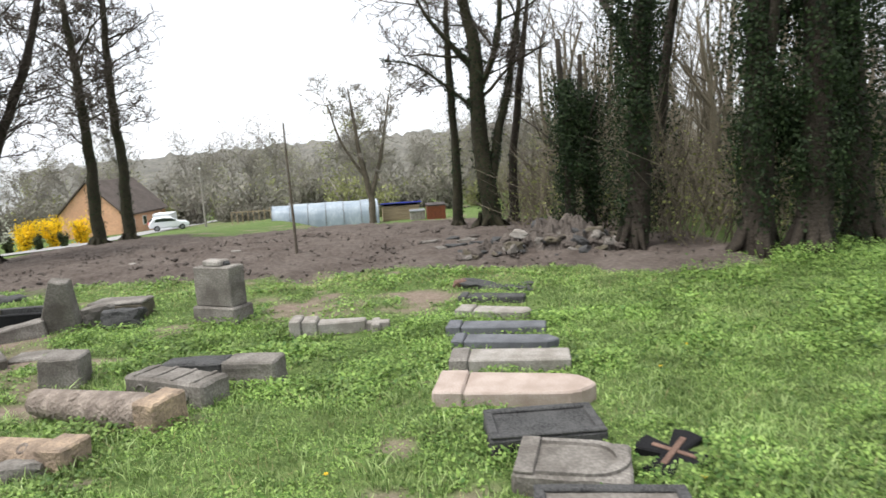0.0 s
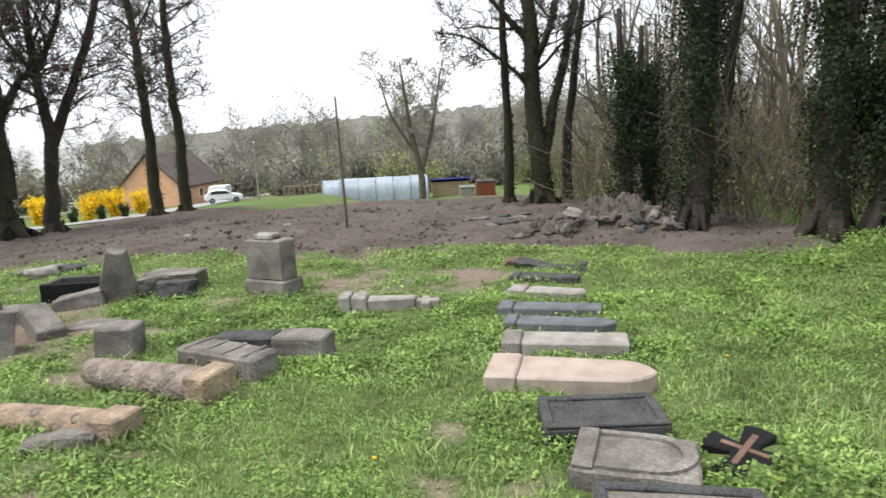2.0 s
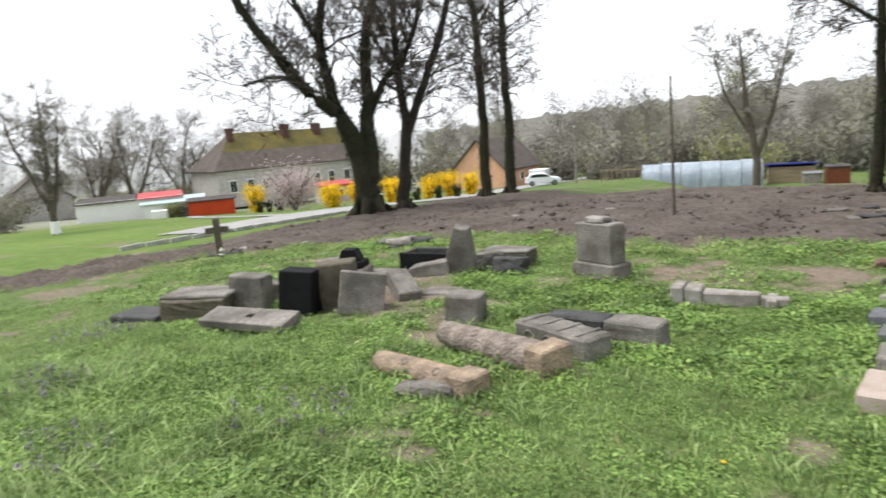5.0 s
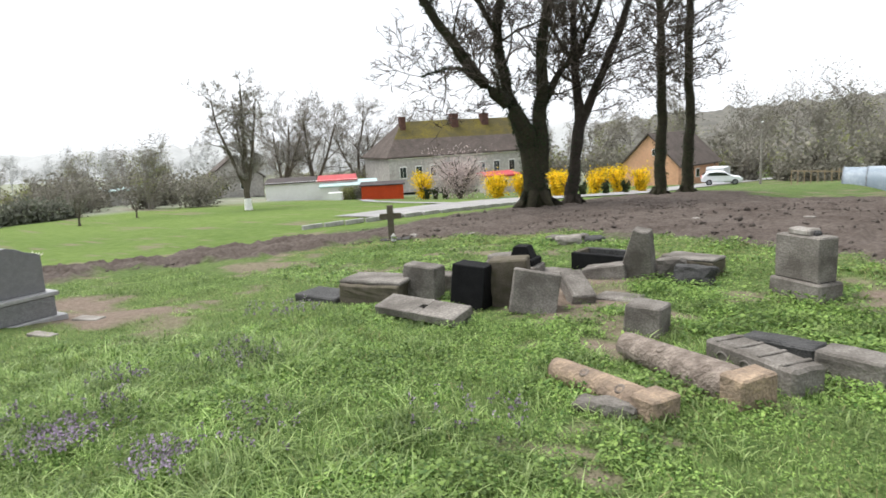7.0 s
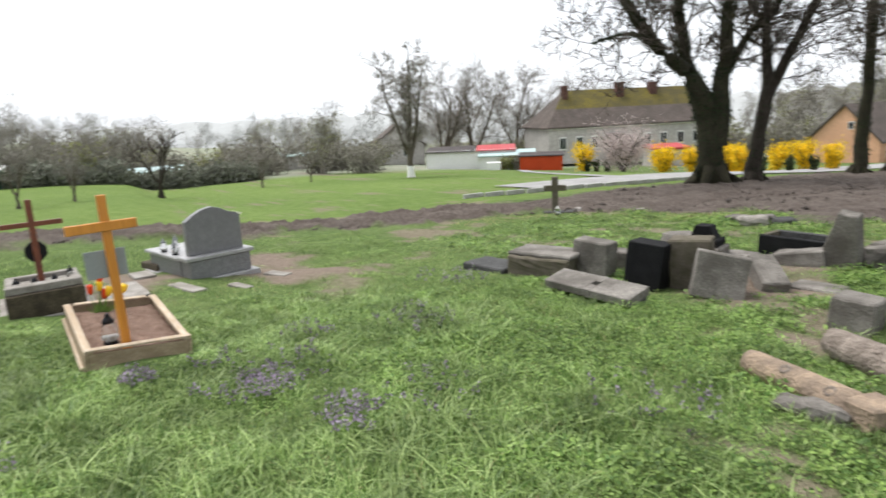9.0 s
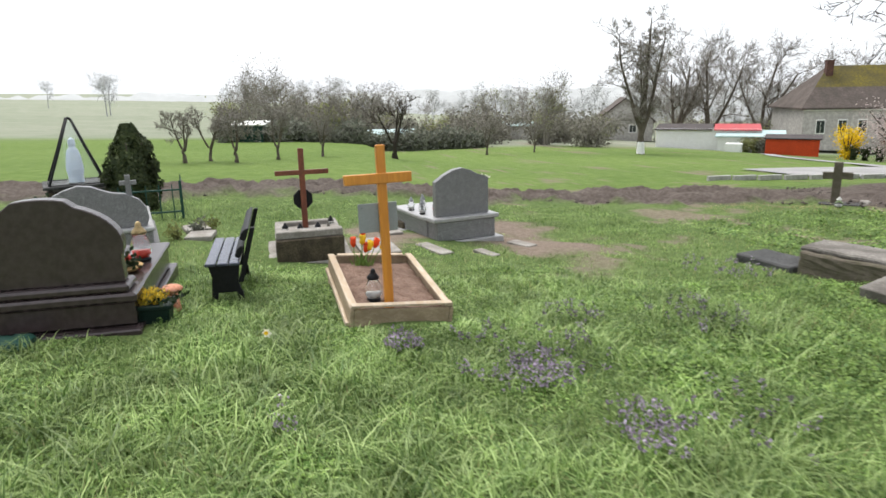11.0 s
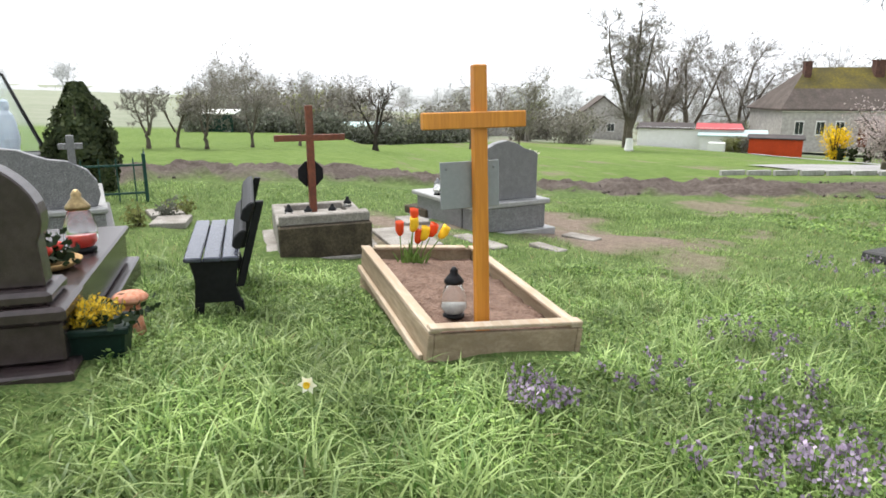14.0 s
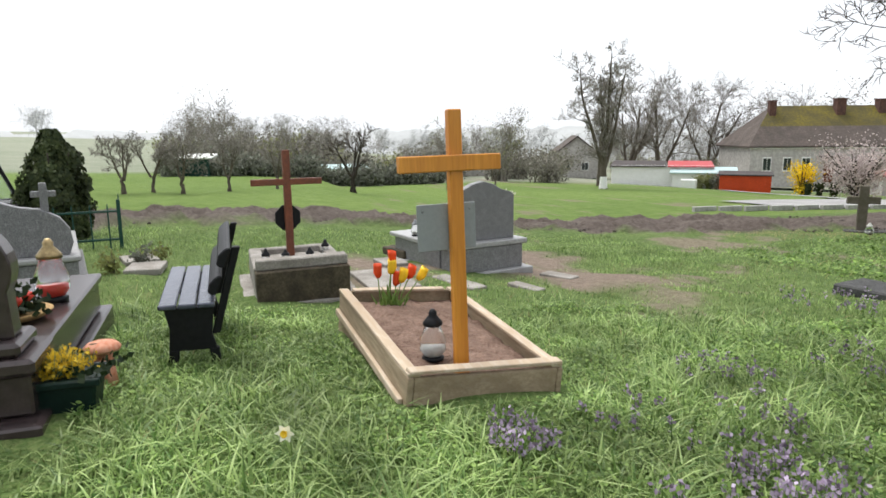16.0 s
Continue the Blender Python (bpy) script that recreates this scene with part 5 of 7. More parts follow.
# ---- road, houses and sheds ----
def ribbon(name, line, width, material, lift, label, category):
    pts = []
    for (ax, ay), (bx, by) in zip(line, line[1:]):
        n = max(2, int(math.hypot(bx - ax, by - ay) / 1.2))
        pts += [(ax + (bx - ax) * k / n, ay + (by - ay) * k / n) for k in range(n)]
    pts.append(line[-1])
    v, f = [], []
    for i, (x, y) in enumerate(pts):
        (ax, ay), (bx, by) = pts[max(0, i - 1)], pts[min(len(pts) - 1, i + 1)]
        l = math.hypot(bx - ax, by - ay)
        nx, ny = -(by - ay) / l, (bx - ax) / l
        for s in (-.5, -.17, .17, .5):
            px, py = x + nx * width * s, y + ny * width * s
            v.append((px, py, gz(px, py) + lift))
    for i in range(len(pts) - 1):
        for k in range(3):
            a = i * 4 + k
            f.append((a, a + 1, a + 5, a + 4))
    return tagged(new(name, meshed(name, v, f, M[material], True)), label, category, kind="structure")


ribbon("road", [(-27.6, 19), (-28.2, 24), (-29, 30), (-30.6, 39), (-32.5, 52), (-35.5, 70), (-38.5, 92), (-40, 120), (-42, 160)], 5.0, "asphalt", .07, "pale worn asphalt village road", "road")
ribbon("driveway", [(-30.5, 28), (-38, 30), (-48, 34), (-57, 39.5)], 1.2, "asphalt", .06, "pale gravel driveway to the sheds", "road")


def kerbs():
    root = tagged(thing("kerb", Matrix(), "low concrete kerb along the road", "kerb"), kind="structure")
    me = None
    for k in range(16):
        y = 15.0 + k * 1.02
        x = -26.0 + .18 * min(y - 15, 7)
        if me is None:
            bm = box(.16, 1.0, .20, (0, 0, 0), .01)
            ob = part("kerbstone", bm, M["kerb"], root)
            me = ob.data
        else:
            ob = part("kerbstone", me, None, root)
        ob.location = (x, y, gz(x, y) - .01)


kerbs()


def prism_roof(x0, x1, y0, y1, z0, z1, hip0=0.0, hip1=0.0, over=.35, thick=.18, split=None):
    """Two-sided roof along x. Returns lower-front, upper-front and back meshes, with thickness."""
    ym = (y0 + y1) / 2
    def slab(a, b, c, d):
        bm = bmesh.new()
        f = bm.faces.new([bm.verts.new(p) for p in (a, b, c, d)])
        r = bmesh.ops.extrude_face_region(bm, geom=[f])
        bmesh.ops.translate(bm, vec=(0, 0, thick), verts=[v for v in r["geom"] if isinstance(v, bmesh.types.BMVert)])
        bmesh.ops.recalc_face_normals(bm, faces=bm.faces)
        return bm
    s = split or .5
    ys, zs = y0 - over + (ym - y0 + over) * s, z0 - over * .4 + (z1 - z0 + over * .4) * s
    xl, xr = x0 - over + hip0 * s, x1 + over - hip1 * s
    low = slab((x0 - over, y0 - over, z0 - over * .4), (x1 + over, y0 - over, z0 - over * .4), (xr, ys, zs), (xl, ys, zs))
    top = slab((xl, ys, zs), (xr, ys, zs), (x1 + over - hip1, ym, z1), (x0 - over + hip0, ym, z1))
    back = slab((x1 + over, y1 + over, z0 - over * .4), (x0 - over, y1 + over, z0 - over * .4), (x0 - over + hip0, ym, z1), (x1 + over - hip1, ym, z1))
    return low, top, back


def gable(x, y0, y1, z0, zr, z1, thick=.3):
    bm = tilt(plate([(y0, z0), (y1, z0), (y1, zr), ((y0 + y1) / 2, z1), (y0, zr)], thick, bevel=0), 90, 0, 90)
    bmesh.ops.translate(bm, vec=(x - thick / 2, 0, 0), verts=bm.verts)
    return bm


def window(root, x, y, z, w, h, normal="y", frame_mat="whitepaint"):
    """A window let into a wall whose face looks to -y: frame proud of the wall, glass behind."""
    win = part("window", box(w, .10, h, (x, y, z), .01), M[frame_mat], root)
    part("pane", box(w * .40, .02, h * .84, (x - w * .22, y - .055, z + h * .08), 0), M["darkglass"], win)
    part("pane", box(w * .40, .02, h * .84, (x + w * .22, y - .055, z + h * .08), 0), M["darkglass"], win)
    return win


def old_house():
    a = (-71.6, 54.3)
    ang = math.degrees(math.atan2(22.4, 6.7))
    root = thing("old_house", pose(a[0], a[1], -5.6, 0, 0, ang), "long grey plastered house with mossy tiled roof and chimneys", "house")
    L, D, E, R = 24.0, 10.0, 4.9, 9.6
    for name, sx, sy, px, py in (("wall", L, .4, L / 2, .2), ("wall", L, .4, L / 2, D - .2), ("wall", .4, D - .82, .2, D / 2)):
        part(name, box(sx, sy, E, (px, py, 0), .02), M["plaster"], root)
    part("wall", gable(L - .2, 0, D, 0, E, R), M["plaster"], root)
    low, top, back = prism_roof(0, L, 0, D, E, R, 4.6, 0, .4, .2, .48)
    part("lower_roof", low, M["roofgrey"], root, "grey lower roof tiles")
    part("upper_roof", top, M["roofmoss"], root, "roof tiles grown with yellow-green moss")
    part("back_roof", back, M["roofgrey"], root)
    hip = bmesh.new()
    hip.faces.new([hip.verts.new(p) for p in ((-.4, D + .4, E - .16), (-.4, -.4, E - .16), (4.2, D / 2, R))])
    r = bmesh.ops.extrude_face_region(hip, geom=hip.faces[:])
    bmesh.ops.translate(hip, vec=(0, 0, .2), verts=[v for v in r["geom"] if isinstance(v, bmesh.types.BMVert)])
    bmesh.ops.recalc_face_normals(hip, faces=hip.faces)
    part("hip_roof", hip, M["roofgrey"], root)
    for px, py, s, h in ((3.9, 4.0, .8, 2.0), (7.2, 5.2, .55, 1.0), (12.2, 4.2, 1.1, 2.2), (15.4, 5.2, .6, 1.3), (17.4, 4.4, 1.1, 2.1)):
        ch = part("chimney", box(s, s, h, (px, py, R - 1.3), .03), M["brick"], root)
        part("cap", box(s * 1.15, s * 1.15, .14, (px, py, R - 1.3 + h), .02), M["brick"], ch)
    for px in (2.0, 4.4, 6.6, 12.0, 14.4, 16.8, 19.4, 21.8):
        window(root, px, -.02, 1.9, 1.05, 1.7)
    part("door", box(1.1, .12, 2.3, (9.3, -.03, .6), .01), M["redwood"], root)
    part("porch_roof", box(2.4, 1.3, .14, (9.3, -.65, 3.5), .02, (12, 0, 0)), M["roofgrey"], root)
    part("cornice", box(L + .3, .18, .22, (L / 2, -.1, E - .3), .02), M["whitepaint"], root)


old_house()


def red_porch():
    root = thing("porch", on(-60.2, 63.8, 70, .1), "low annex with red tiled roof", "annex")
    part("wall", box(4.5, 3, 2.4, (0, 0, 0), .02), M["plaster"], root)
    part("roof", box(5.0, 3.6, .25, (0, 0, 2.42), .03, (6, 0, 0)), M["redroof"], root)
    window(root, 0, -1.52, .9, 1.0, 1.0)


red_porch()


def shed(name, x, y, turn, sx, sy, sz, wall, roof, label, slope=5, over=.25, boards=0, roof2=None, sink=.15):
    root = thing(name, on(x, y, turn, sink), label, "shed", "village sheds")
    for px, py, wx, wy in ((0, -sy / 2 + .06, sx, .12), (0, sy / 2 - .06, sx, .12), (-sx / 2 + .06, 0, .12, sy - .25), (sx / 2 - .06, 0, .12, sy - .25)):
        part("wall", box(wx, wy, sz, (px, py, 0), .01), M[wall], root)
    if roof2:
        part("roof", box(sx * .56, sy + over * 2, .12, (-sx * .22 - .15, 0, sz + .02), .02, (slope, 0, 0)), M[roof], root)
        part("roof_panel", box(sx * .44, sy + over * 2, .12, (sx * .28 - .02, 0, sz + .02), .02, (slope, 0, 0)), M[roof2], root, "red sheet roof section")
    else:
        part("roof", box(sx + over * 2, sy + over * 2, .12, (0, 0, sz + .02), .02, (slope, 0, 0)), M[roof], root)
    for k in range(boards):
        part("board", box(sx / boards - .03, .03, sz - .04, (-sx / 2 + (k + .5) * sx / boards, -sy / 2 - .012, .02), .004), M[wall], root)
    return root


shed("red_shed", -59.4, 43.9, 51, 4.6, 2.6, 1.85, "redpaint", "darkroof", "orange-red boarded shed with dark flat roof", 4, .2, 9)
shed("teal_roofed_shed", -64.2, 42.6, 54, 6.0, 3.5, 2.0, "whitepaint", "tealroof", "white shed with pale teal sheet roof", 6, .3)
shed("white_shed", -68.5, 40.4, 57, 10.5, 4.5, 2.5, "whitepaint", "darkroof", "long white shed with dark and red roof", 4, .3, 0, "redroof")
part_box = box(1.5, 1.2, .9, (0, 0, 0), .03)
tagged(part("water_tank", part_box, M["whitepaint"]), "small white box beside the sheds", "tank").matrix_world = on(-61.8, 39.2, 50, .05)


def gabled(name, x, y, z, turn, L, D, E, R, wall, roof, label, wins=()):
    """House with its gable to -y in its own axes: L along x is the gable's width."""
    root = thing(name, pose(x, y, z, 0, 0, turn), label, "house")
    for px, py, sx, sy in ((.15, D / 2, .3, D - .62), (L - .15, D / 2, .3, D - .62)):
        part("wall", box(sx, sy, E, (px, py, 0), .01), M[wall], root)
    for py in (.15, D - .15):
        g = tilt(plate([(0, 0), (L, 0), (L, E), (L / 2, R), (0, E)], .3, bevel=0), 90, 0, 0)
        bmesh.ops.translate(g, vec=(0, py + .15, 0), verts=g.verts)
        part("gable_wall", g, M[wall], root)
    for s in (0, 1):
        bm = bmesh.new()
        xe, ze = (-.4, E - .35) if s == 0 else (L + .4, E - .35)
        bm.faces.new([bm.verts.new(p) for p in ((xe, -.35, ze), (L / 2, -.35, R + .05), (L / 2, D + .35, R + .05), (xe, D + .35, ze))])
        r = bmesh.ops.extrude_face_region(bm, geom=bm.faces[:])
        bmesh.ops.translate(bm, vec=(0, 0, .2), verts=[v for v in r["geom"] if isinstance(v, bmesh.types.BMVert)])
        bmesh.ops.recalc_face_normals(bm, faces=bm.faces)
        part("roof", bm, M[roof], root)
    for px, pz, w, h in wins:
        window(root, px, -.02, pz, w, h)
    return root


oh = gabled("peach_house", -50.2, 77.4, -6.3, 0, 8.2, 11, 3.0, 6.9, "peach", "roofgrey", "peach plastered house with dark gabled roof", ((4.9, 4.2, .7, .9),))
for k, py in enumerate((2.0, 5.0, 8.0)):
    win = part("window", box(.10, 1.0, 1.2, (8.22, py, 1.1), .01), M["whitepaint"], oh)
    part("pane", box(.02, .8, 1.0, (8.28, py, 1.2), 0), M["darkglass"], win)
gabled("far_house", -94, 38, -5.6, 70, 8, 9, 3.0, 6.0, "plaster", "roofgrey", "pale house with low gabled roof beyond the meadow", ((2.5, 1.2, 1.1, 1.2), (5.2, 1.2, 1.1, 1.2)))
shed("garden_shed", -66.2, 5.2, 86, 4.4, 2.6, 1.7, "whitepaint", "tealroof", "small pale garden shed beside the hedge")
shed("garden_shed", -59.6, -7.3, 83, 2.6, 2.0, 1.6, "greenpaint", "whitepaint", "small dark green garden shed with white roof")
shed("garden_shed", -84, 24, 80, 5.0, 3.0, 2.0, "plaster", "tealroof", "pale shed beyond the meadow")


def greenhouse():
    x, y = -12.7, 57.6
    root = thing("polytunnel_greenhouse", pose(x, y, gz(x, y) - .25, 0, 0, 12), "long arched greenhouse covered with milky film", "greenhouse")
    L, W, H, n = 9.2, 3.6, 2.35, 14
    for k in range(6):
        v, f = [], []
        x0, x1 = -L / 2 + k * L / 6, -L / 2 + (k + 1) * L / 6 - .03
        for xx in (x0, x1):
            for i in range(n + 1):
                a = math.pi * i / n
                sag = .05 * math.sin(i * 2.3 + k * 1.7)
                v.append((xx, -W / 2 * math.copysign(abs(math.cos(a)) ** .75, math.cos(a)), (H + sag) * math.sin(a) ** .62))
        for i in range(n):
            f.append((i, i + 1, n + 2 + i, n + 1 + i))
        part("film_panel", meshed("film_panel", v, f, M["film"], True), None, root)
    for k in range(7):
        xx = -L / 2 + k * L / 6 - .015
        w = Wood()
        w.tube([Vector((xx, -(W / 2 + .03) * math.copysign(abs(math.cos(math.pi * i / n)) ** .75, math.cos(math.pi * i / n)), (H + .04) * math.sin(math.pi * i / n) ** .62)) for i in range(n + 1)], [.035] * (n + 1), 5)
        part("hoop", w.mesh("hoop", M["steel"]), None, root)
    for s in (-1, 1):
        part("end_wall", tilt(plate([(-W / 2 * math.copysign(abs(math.cos(math.pi * i / n)) ** .75, math.cos(math.pi * i / n)), H * .985 * math.sin(math.pi * i / n) ** .62) for i in range(n + 1)], .03, bevel=0), 90, 0, 90, (s * (L / 2 - .06), 0, 0)), M["film"], root)


greenhouse()
bs = shed("allotment_shed", -6.4, 61.2, 10, 3.4, 2.4, 1.55, "greyboard", "bluesheet", "small grey allotment shed with blue sheet roof", -8, .2)
shed("compost_box", -2.9, 58.2, 10, 1.6, 1.4, 1.4, "redwood", "darkroof", "dark brown wooden box beside the allotment", 3, .05)
shed("compost_box", -4.6, 58.6, 10, 1.3, 1.1, .9, "concrete", "steel", "low grey bin beside the allotment", 3, .05)


def car():
    root = thing("white_car", pose(-33.3, 70.6, gz(-33.3, 70.6) + .06, 0, 0, 30), "white hatchback driving along the village road", "car")
    prof = [(-2.05, .35), (-2.08, .75), (-1.95, 1.0), (-1.55, 1.42), (-.6, 1.5), (.35, 1.42), (1.0, 1.0), (1.85, .86), (2.08, .66), (2.08, .35)]
    b = tilt(plate(prof, 1.68, bevel=.08), 90, 0, 0, (0, .84, 0))
    part("body", b, M["carpaint"], root)
    part("side_window", tilt(plate([(-1.5, 1.02), (-1.3, 1.34), (-.55, 1.41), (.3, 1.33), (.78, 1.02)], .02, bevel=0), 90, 0, 0, (0, -.845, 0)), M["darkglass"], root)
    part("side_window", tilt(plate([(-1.5, 1.02), (-1.3, 1.34), (-.55, 1.41), (.3, 1.33), (.78, 1.02)], .02, bevel=0), 90, 0, 0, (0, .865, 0)), M["darkglass"], root)
    part("windscreen", box(.02, 1.36, .50, (.70, 0, .96), 0, (0, -57, 0)), M["darkglass"], root)
    part("rear_window", box(.02, 1.3, .42, (-1.79, 0, 1.02), 0, (0, 44, 0)), M["darkglass"], root)
    for px in (-1.3, 1.3):
        for py in (-.80, .80):
            wh = part("wheel", tilt(turned([(.2, -.1), (.31, -.1), (.32, 0), (.31, .1), (.2, .1)], 18), 90, 0, 0, (px, py, .31)), M["rubber"], root)
            part("rim", tilt(turned([(.05, -.108), (.19, -.106), (.19, .106), (.05, .108)], 14), 90, 0, 0, (px, py, .31)), M["steel"], wh)
    for py in (-.6, .6):
        part("headlight", box(.06, .3, .14, (2.06, py, .62), .02), M["steel"], root)
        part("tail_light", box(.06, .2, .28, (-2.06, py * 1.15, .75), .02), M["redwax"], root)


car()
shed("white_van", -36.2, 76.0, 12, 2.0, 3.2, 2.0, "carpaint", "carpaint", "white high-sided van box parked beyond the car", 0, .0)


def street_lamp():
    root = thing("street_lamp", on(-29.0, 70.3, 0, .3), "grey concrete street lamp beside the road", "street lamp")
    part("post", turned([(.13, 0), (.11, 3), (.08, 6.5), (.02, 6.55)], 10), M["concrete"], root)
    w = Wood()
    w.tube([Vector((0, 0, 6.4)), Vector((.1, -.2, 6.65)), Vector((.3, -.7, 6.7))], [.04, .035, .03], 6)
    part("arm", w.mesh("arm", M["steel"]), None, root)
    part("lamp_head", box(.22, .5, .14, (.34, -.85, 6.64), .04, (0, 0, 20)), M["whitepaint"], root)


street_lamp()


def garden_fence():
    root = thing("garden_fence", Matrix(), "thin wire and post garden fence beside the road", "fence")
    for k in range(12):
        x, y = -24.5 + 1.25 * k * .5, 66.2 - .15 * k
        part("post", box(.08, .08, 1.3, (x, y, gz(x, y) - .1), .005), M["greyboard"], root)
    part("rail", box(7.2, .05, .08, (-21.1, 65.4, gz(-21, 65.4) + .95), .005, (0, -1, -14)), M["greyboard"], root)


garden_fence()
# flowering shrubs before the houses
for k, (x, y, w, h) in enumerate(((-49.2, 41.2, 2.4, 2.6), (-39.5, 41.5, 3.0, 2.0), (-37.5, 42.6, 2.2, 2.2), (-35.0, 44.0, 2.0, 2.2), (-33.9, 43.4, 1.6, 1.9), (-36.2, 51.2, 2.4, 2.5), (-35.0, 53.2, 2.4, 2.6), (-33.4, 54.4, 2.2, 2.3))):
    bush("forsythia_bush", x, y, w, h, "forsythia bush in full yellow bloom", "forsythia", 2600, .16, 400 + k, 16, "forsythia bushes")
bush("blossoming_tree", -44.4, 41.6, 6.2, 4.0, "low spreading tree covered in pale pink blossom", "blossom", 7000, .15, 420, 26, category="tree", low=.25)
for k, (x, y) in enumerate(((-48.0, 40.6), (-47.2, 41.0), (-46.0, 41.2), (-34.2, 46.5), (-33.2, 48.5), (-32.6, 50.6))):
    bush("dwarf_conifer", x, y, .9, 1.2, "small dark evergreen shrub in a front garden", "thuja", 900, .14, 430 + k, 8, "dwarf conifers", low=.02)
for k, (x, y) in enumerate(((-62.0, 40.6), (-60.8, 41.6), (-61.6, 41.4))):
    bush("garden_shrub", x, y, 1.9, 1.5, "low green shrub beside the sheds", ("hazegreen", "darkhedge", "springleaf")[k], 900, .16, 440 + k, 10, "shed shrubs", low=.02)

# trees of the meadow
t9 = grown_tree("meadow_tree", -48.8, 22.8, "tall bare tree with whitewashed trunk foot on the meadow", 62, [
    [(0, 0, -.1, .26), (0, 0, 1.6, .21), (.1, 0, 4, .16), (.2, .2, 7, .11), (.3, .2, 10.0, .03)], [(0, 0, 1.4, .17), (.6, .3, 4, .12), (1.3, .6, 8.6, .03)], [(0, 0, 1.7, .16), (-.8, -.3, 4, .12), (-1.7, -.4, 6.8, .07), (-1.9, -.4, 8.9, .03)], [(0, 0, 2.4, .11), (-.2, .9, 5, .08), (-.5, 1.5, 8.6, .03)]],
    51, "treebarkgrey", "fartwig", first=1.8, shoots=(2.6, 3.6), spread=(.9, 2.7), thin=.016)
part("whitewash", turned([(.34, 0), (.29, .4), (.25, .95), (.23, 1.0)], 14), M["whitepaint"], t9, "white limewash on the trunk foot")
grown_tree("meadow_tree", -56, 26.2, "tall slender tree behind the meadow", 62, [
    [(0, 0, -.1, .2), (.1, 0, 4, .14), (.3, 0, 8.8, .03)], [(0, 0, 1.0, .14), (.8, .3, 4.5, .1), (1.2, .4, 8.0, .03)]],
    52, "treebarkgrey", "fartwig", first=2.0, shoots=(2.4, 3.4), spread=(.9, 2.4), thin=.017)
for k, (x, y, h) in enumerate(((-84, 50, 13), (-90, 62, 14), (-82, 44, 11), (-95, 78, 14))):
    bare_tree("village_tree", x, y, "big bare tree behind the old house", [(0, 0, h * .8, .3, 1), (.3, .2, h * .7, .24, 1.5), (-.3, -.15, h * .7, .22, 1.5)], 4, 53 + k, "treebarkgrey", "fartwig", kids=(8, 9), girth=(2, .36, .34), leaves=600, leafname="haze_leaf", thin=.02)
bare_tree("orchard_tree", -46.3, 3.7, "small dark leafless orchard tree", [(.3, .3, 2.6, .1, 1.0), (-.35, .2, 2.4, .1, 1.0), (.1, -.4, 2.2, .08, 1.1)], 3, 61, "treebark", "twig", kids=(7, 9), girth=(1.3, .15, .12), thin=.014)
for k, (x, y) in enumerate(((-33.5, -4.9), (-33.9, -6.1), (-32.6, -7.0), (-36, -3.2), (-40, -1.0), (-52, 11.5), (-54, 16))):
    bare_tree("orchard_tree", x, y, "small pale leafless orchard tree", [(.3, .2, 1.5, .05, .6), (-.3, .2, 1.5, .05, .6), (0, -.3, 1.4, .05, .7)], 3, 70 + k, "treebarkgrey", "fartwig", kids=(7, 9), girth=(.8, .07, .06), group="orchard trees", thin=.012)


# ---- the tended graves ----
def lantern(x, y, z, h, r, label, wax="redwax", cap="gold", group="grave lanterns"):
    """A grave lantern: foot, glass body with a candle inside and a vented metal cap."""
    root = thing("grave_lantern", pose(x, y, z), label, "lantern", group)
    part("foot", turned([(r * .8, 0), (r * .85, h * .05), (r * .6, h * .09), (.005, h * .09)], 18), M["blackpaint"], root, smooth=True)
    part("glass_body", turned([(r * .7, h * .092), (r, h * .2), (r * .96, h * .42), (r * .62, h * .66), (r * .58, h * .68), (.004, h * .68)], 20), M["lampglass"], root, smooth=True)
    part("candle", turned([(r * .5, h * .11), (r * .62, h * .2), (r * .6, h * .28), (.004, h * .28)], 16), M[wax], root, smooth=True)
    part("cap", turned([(r * .72, h * .682), (r * .74, h * .74), (r * .5, h * .82), (r * .3, h * .88), (r * .32, h * .93), (r * .14, h * 1.0), (.003, h * 1.0)], 18), M[cap], root, smooth=True)
    return root


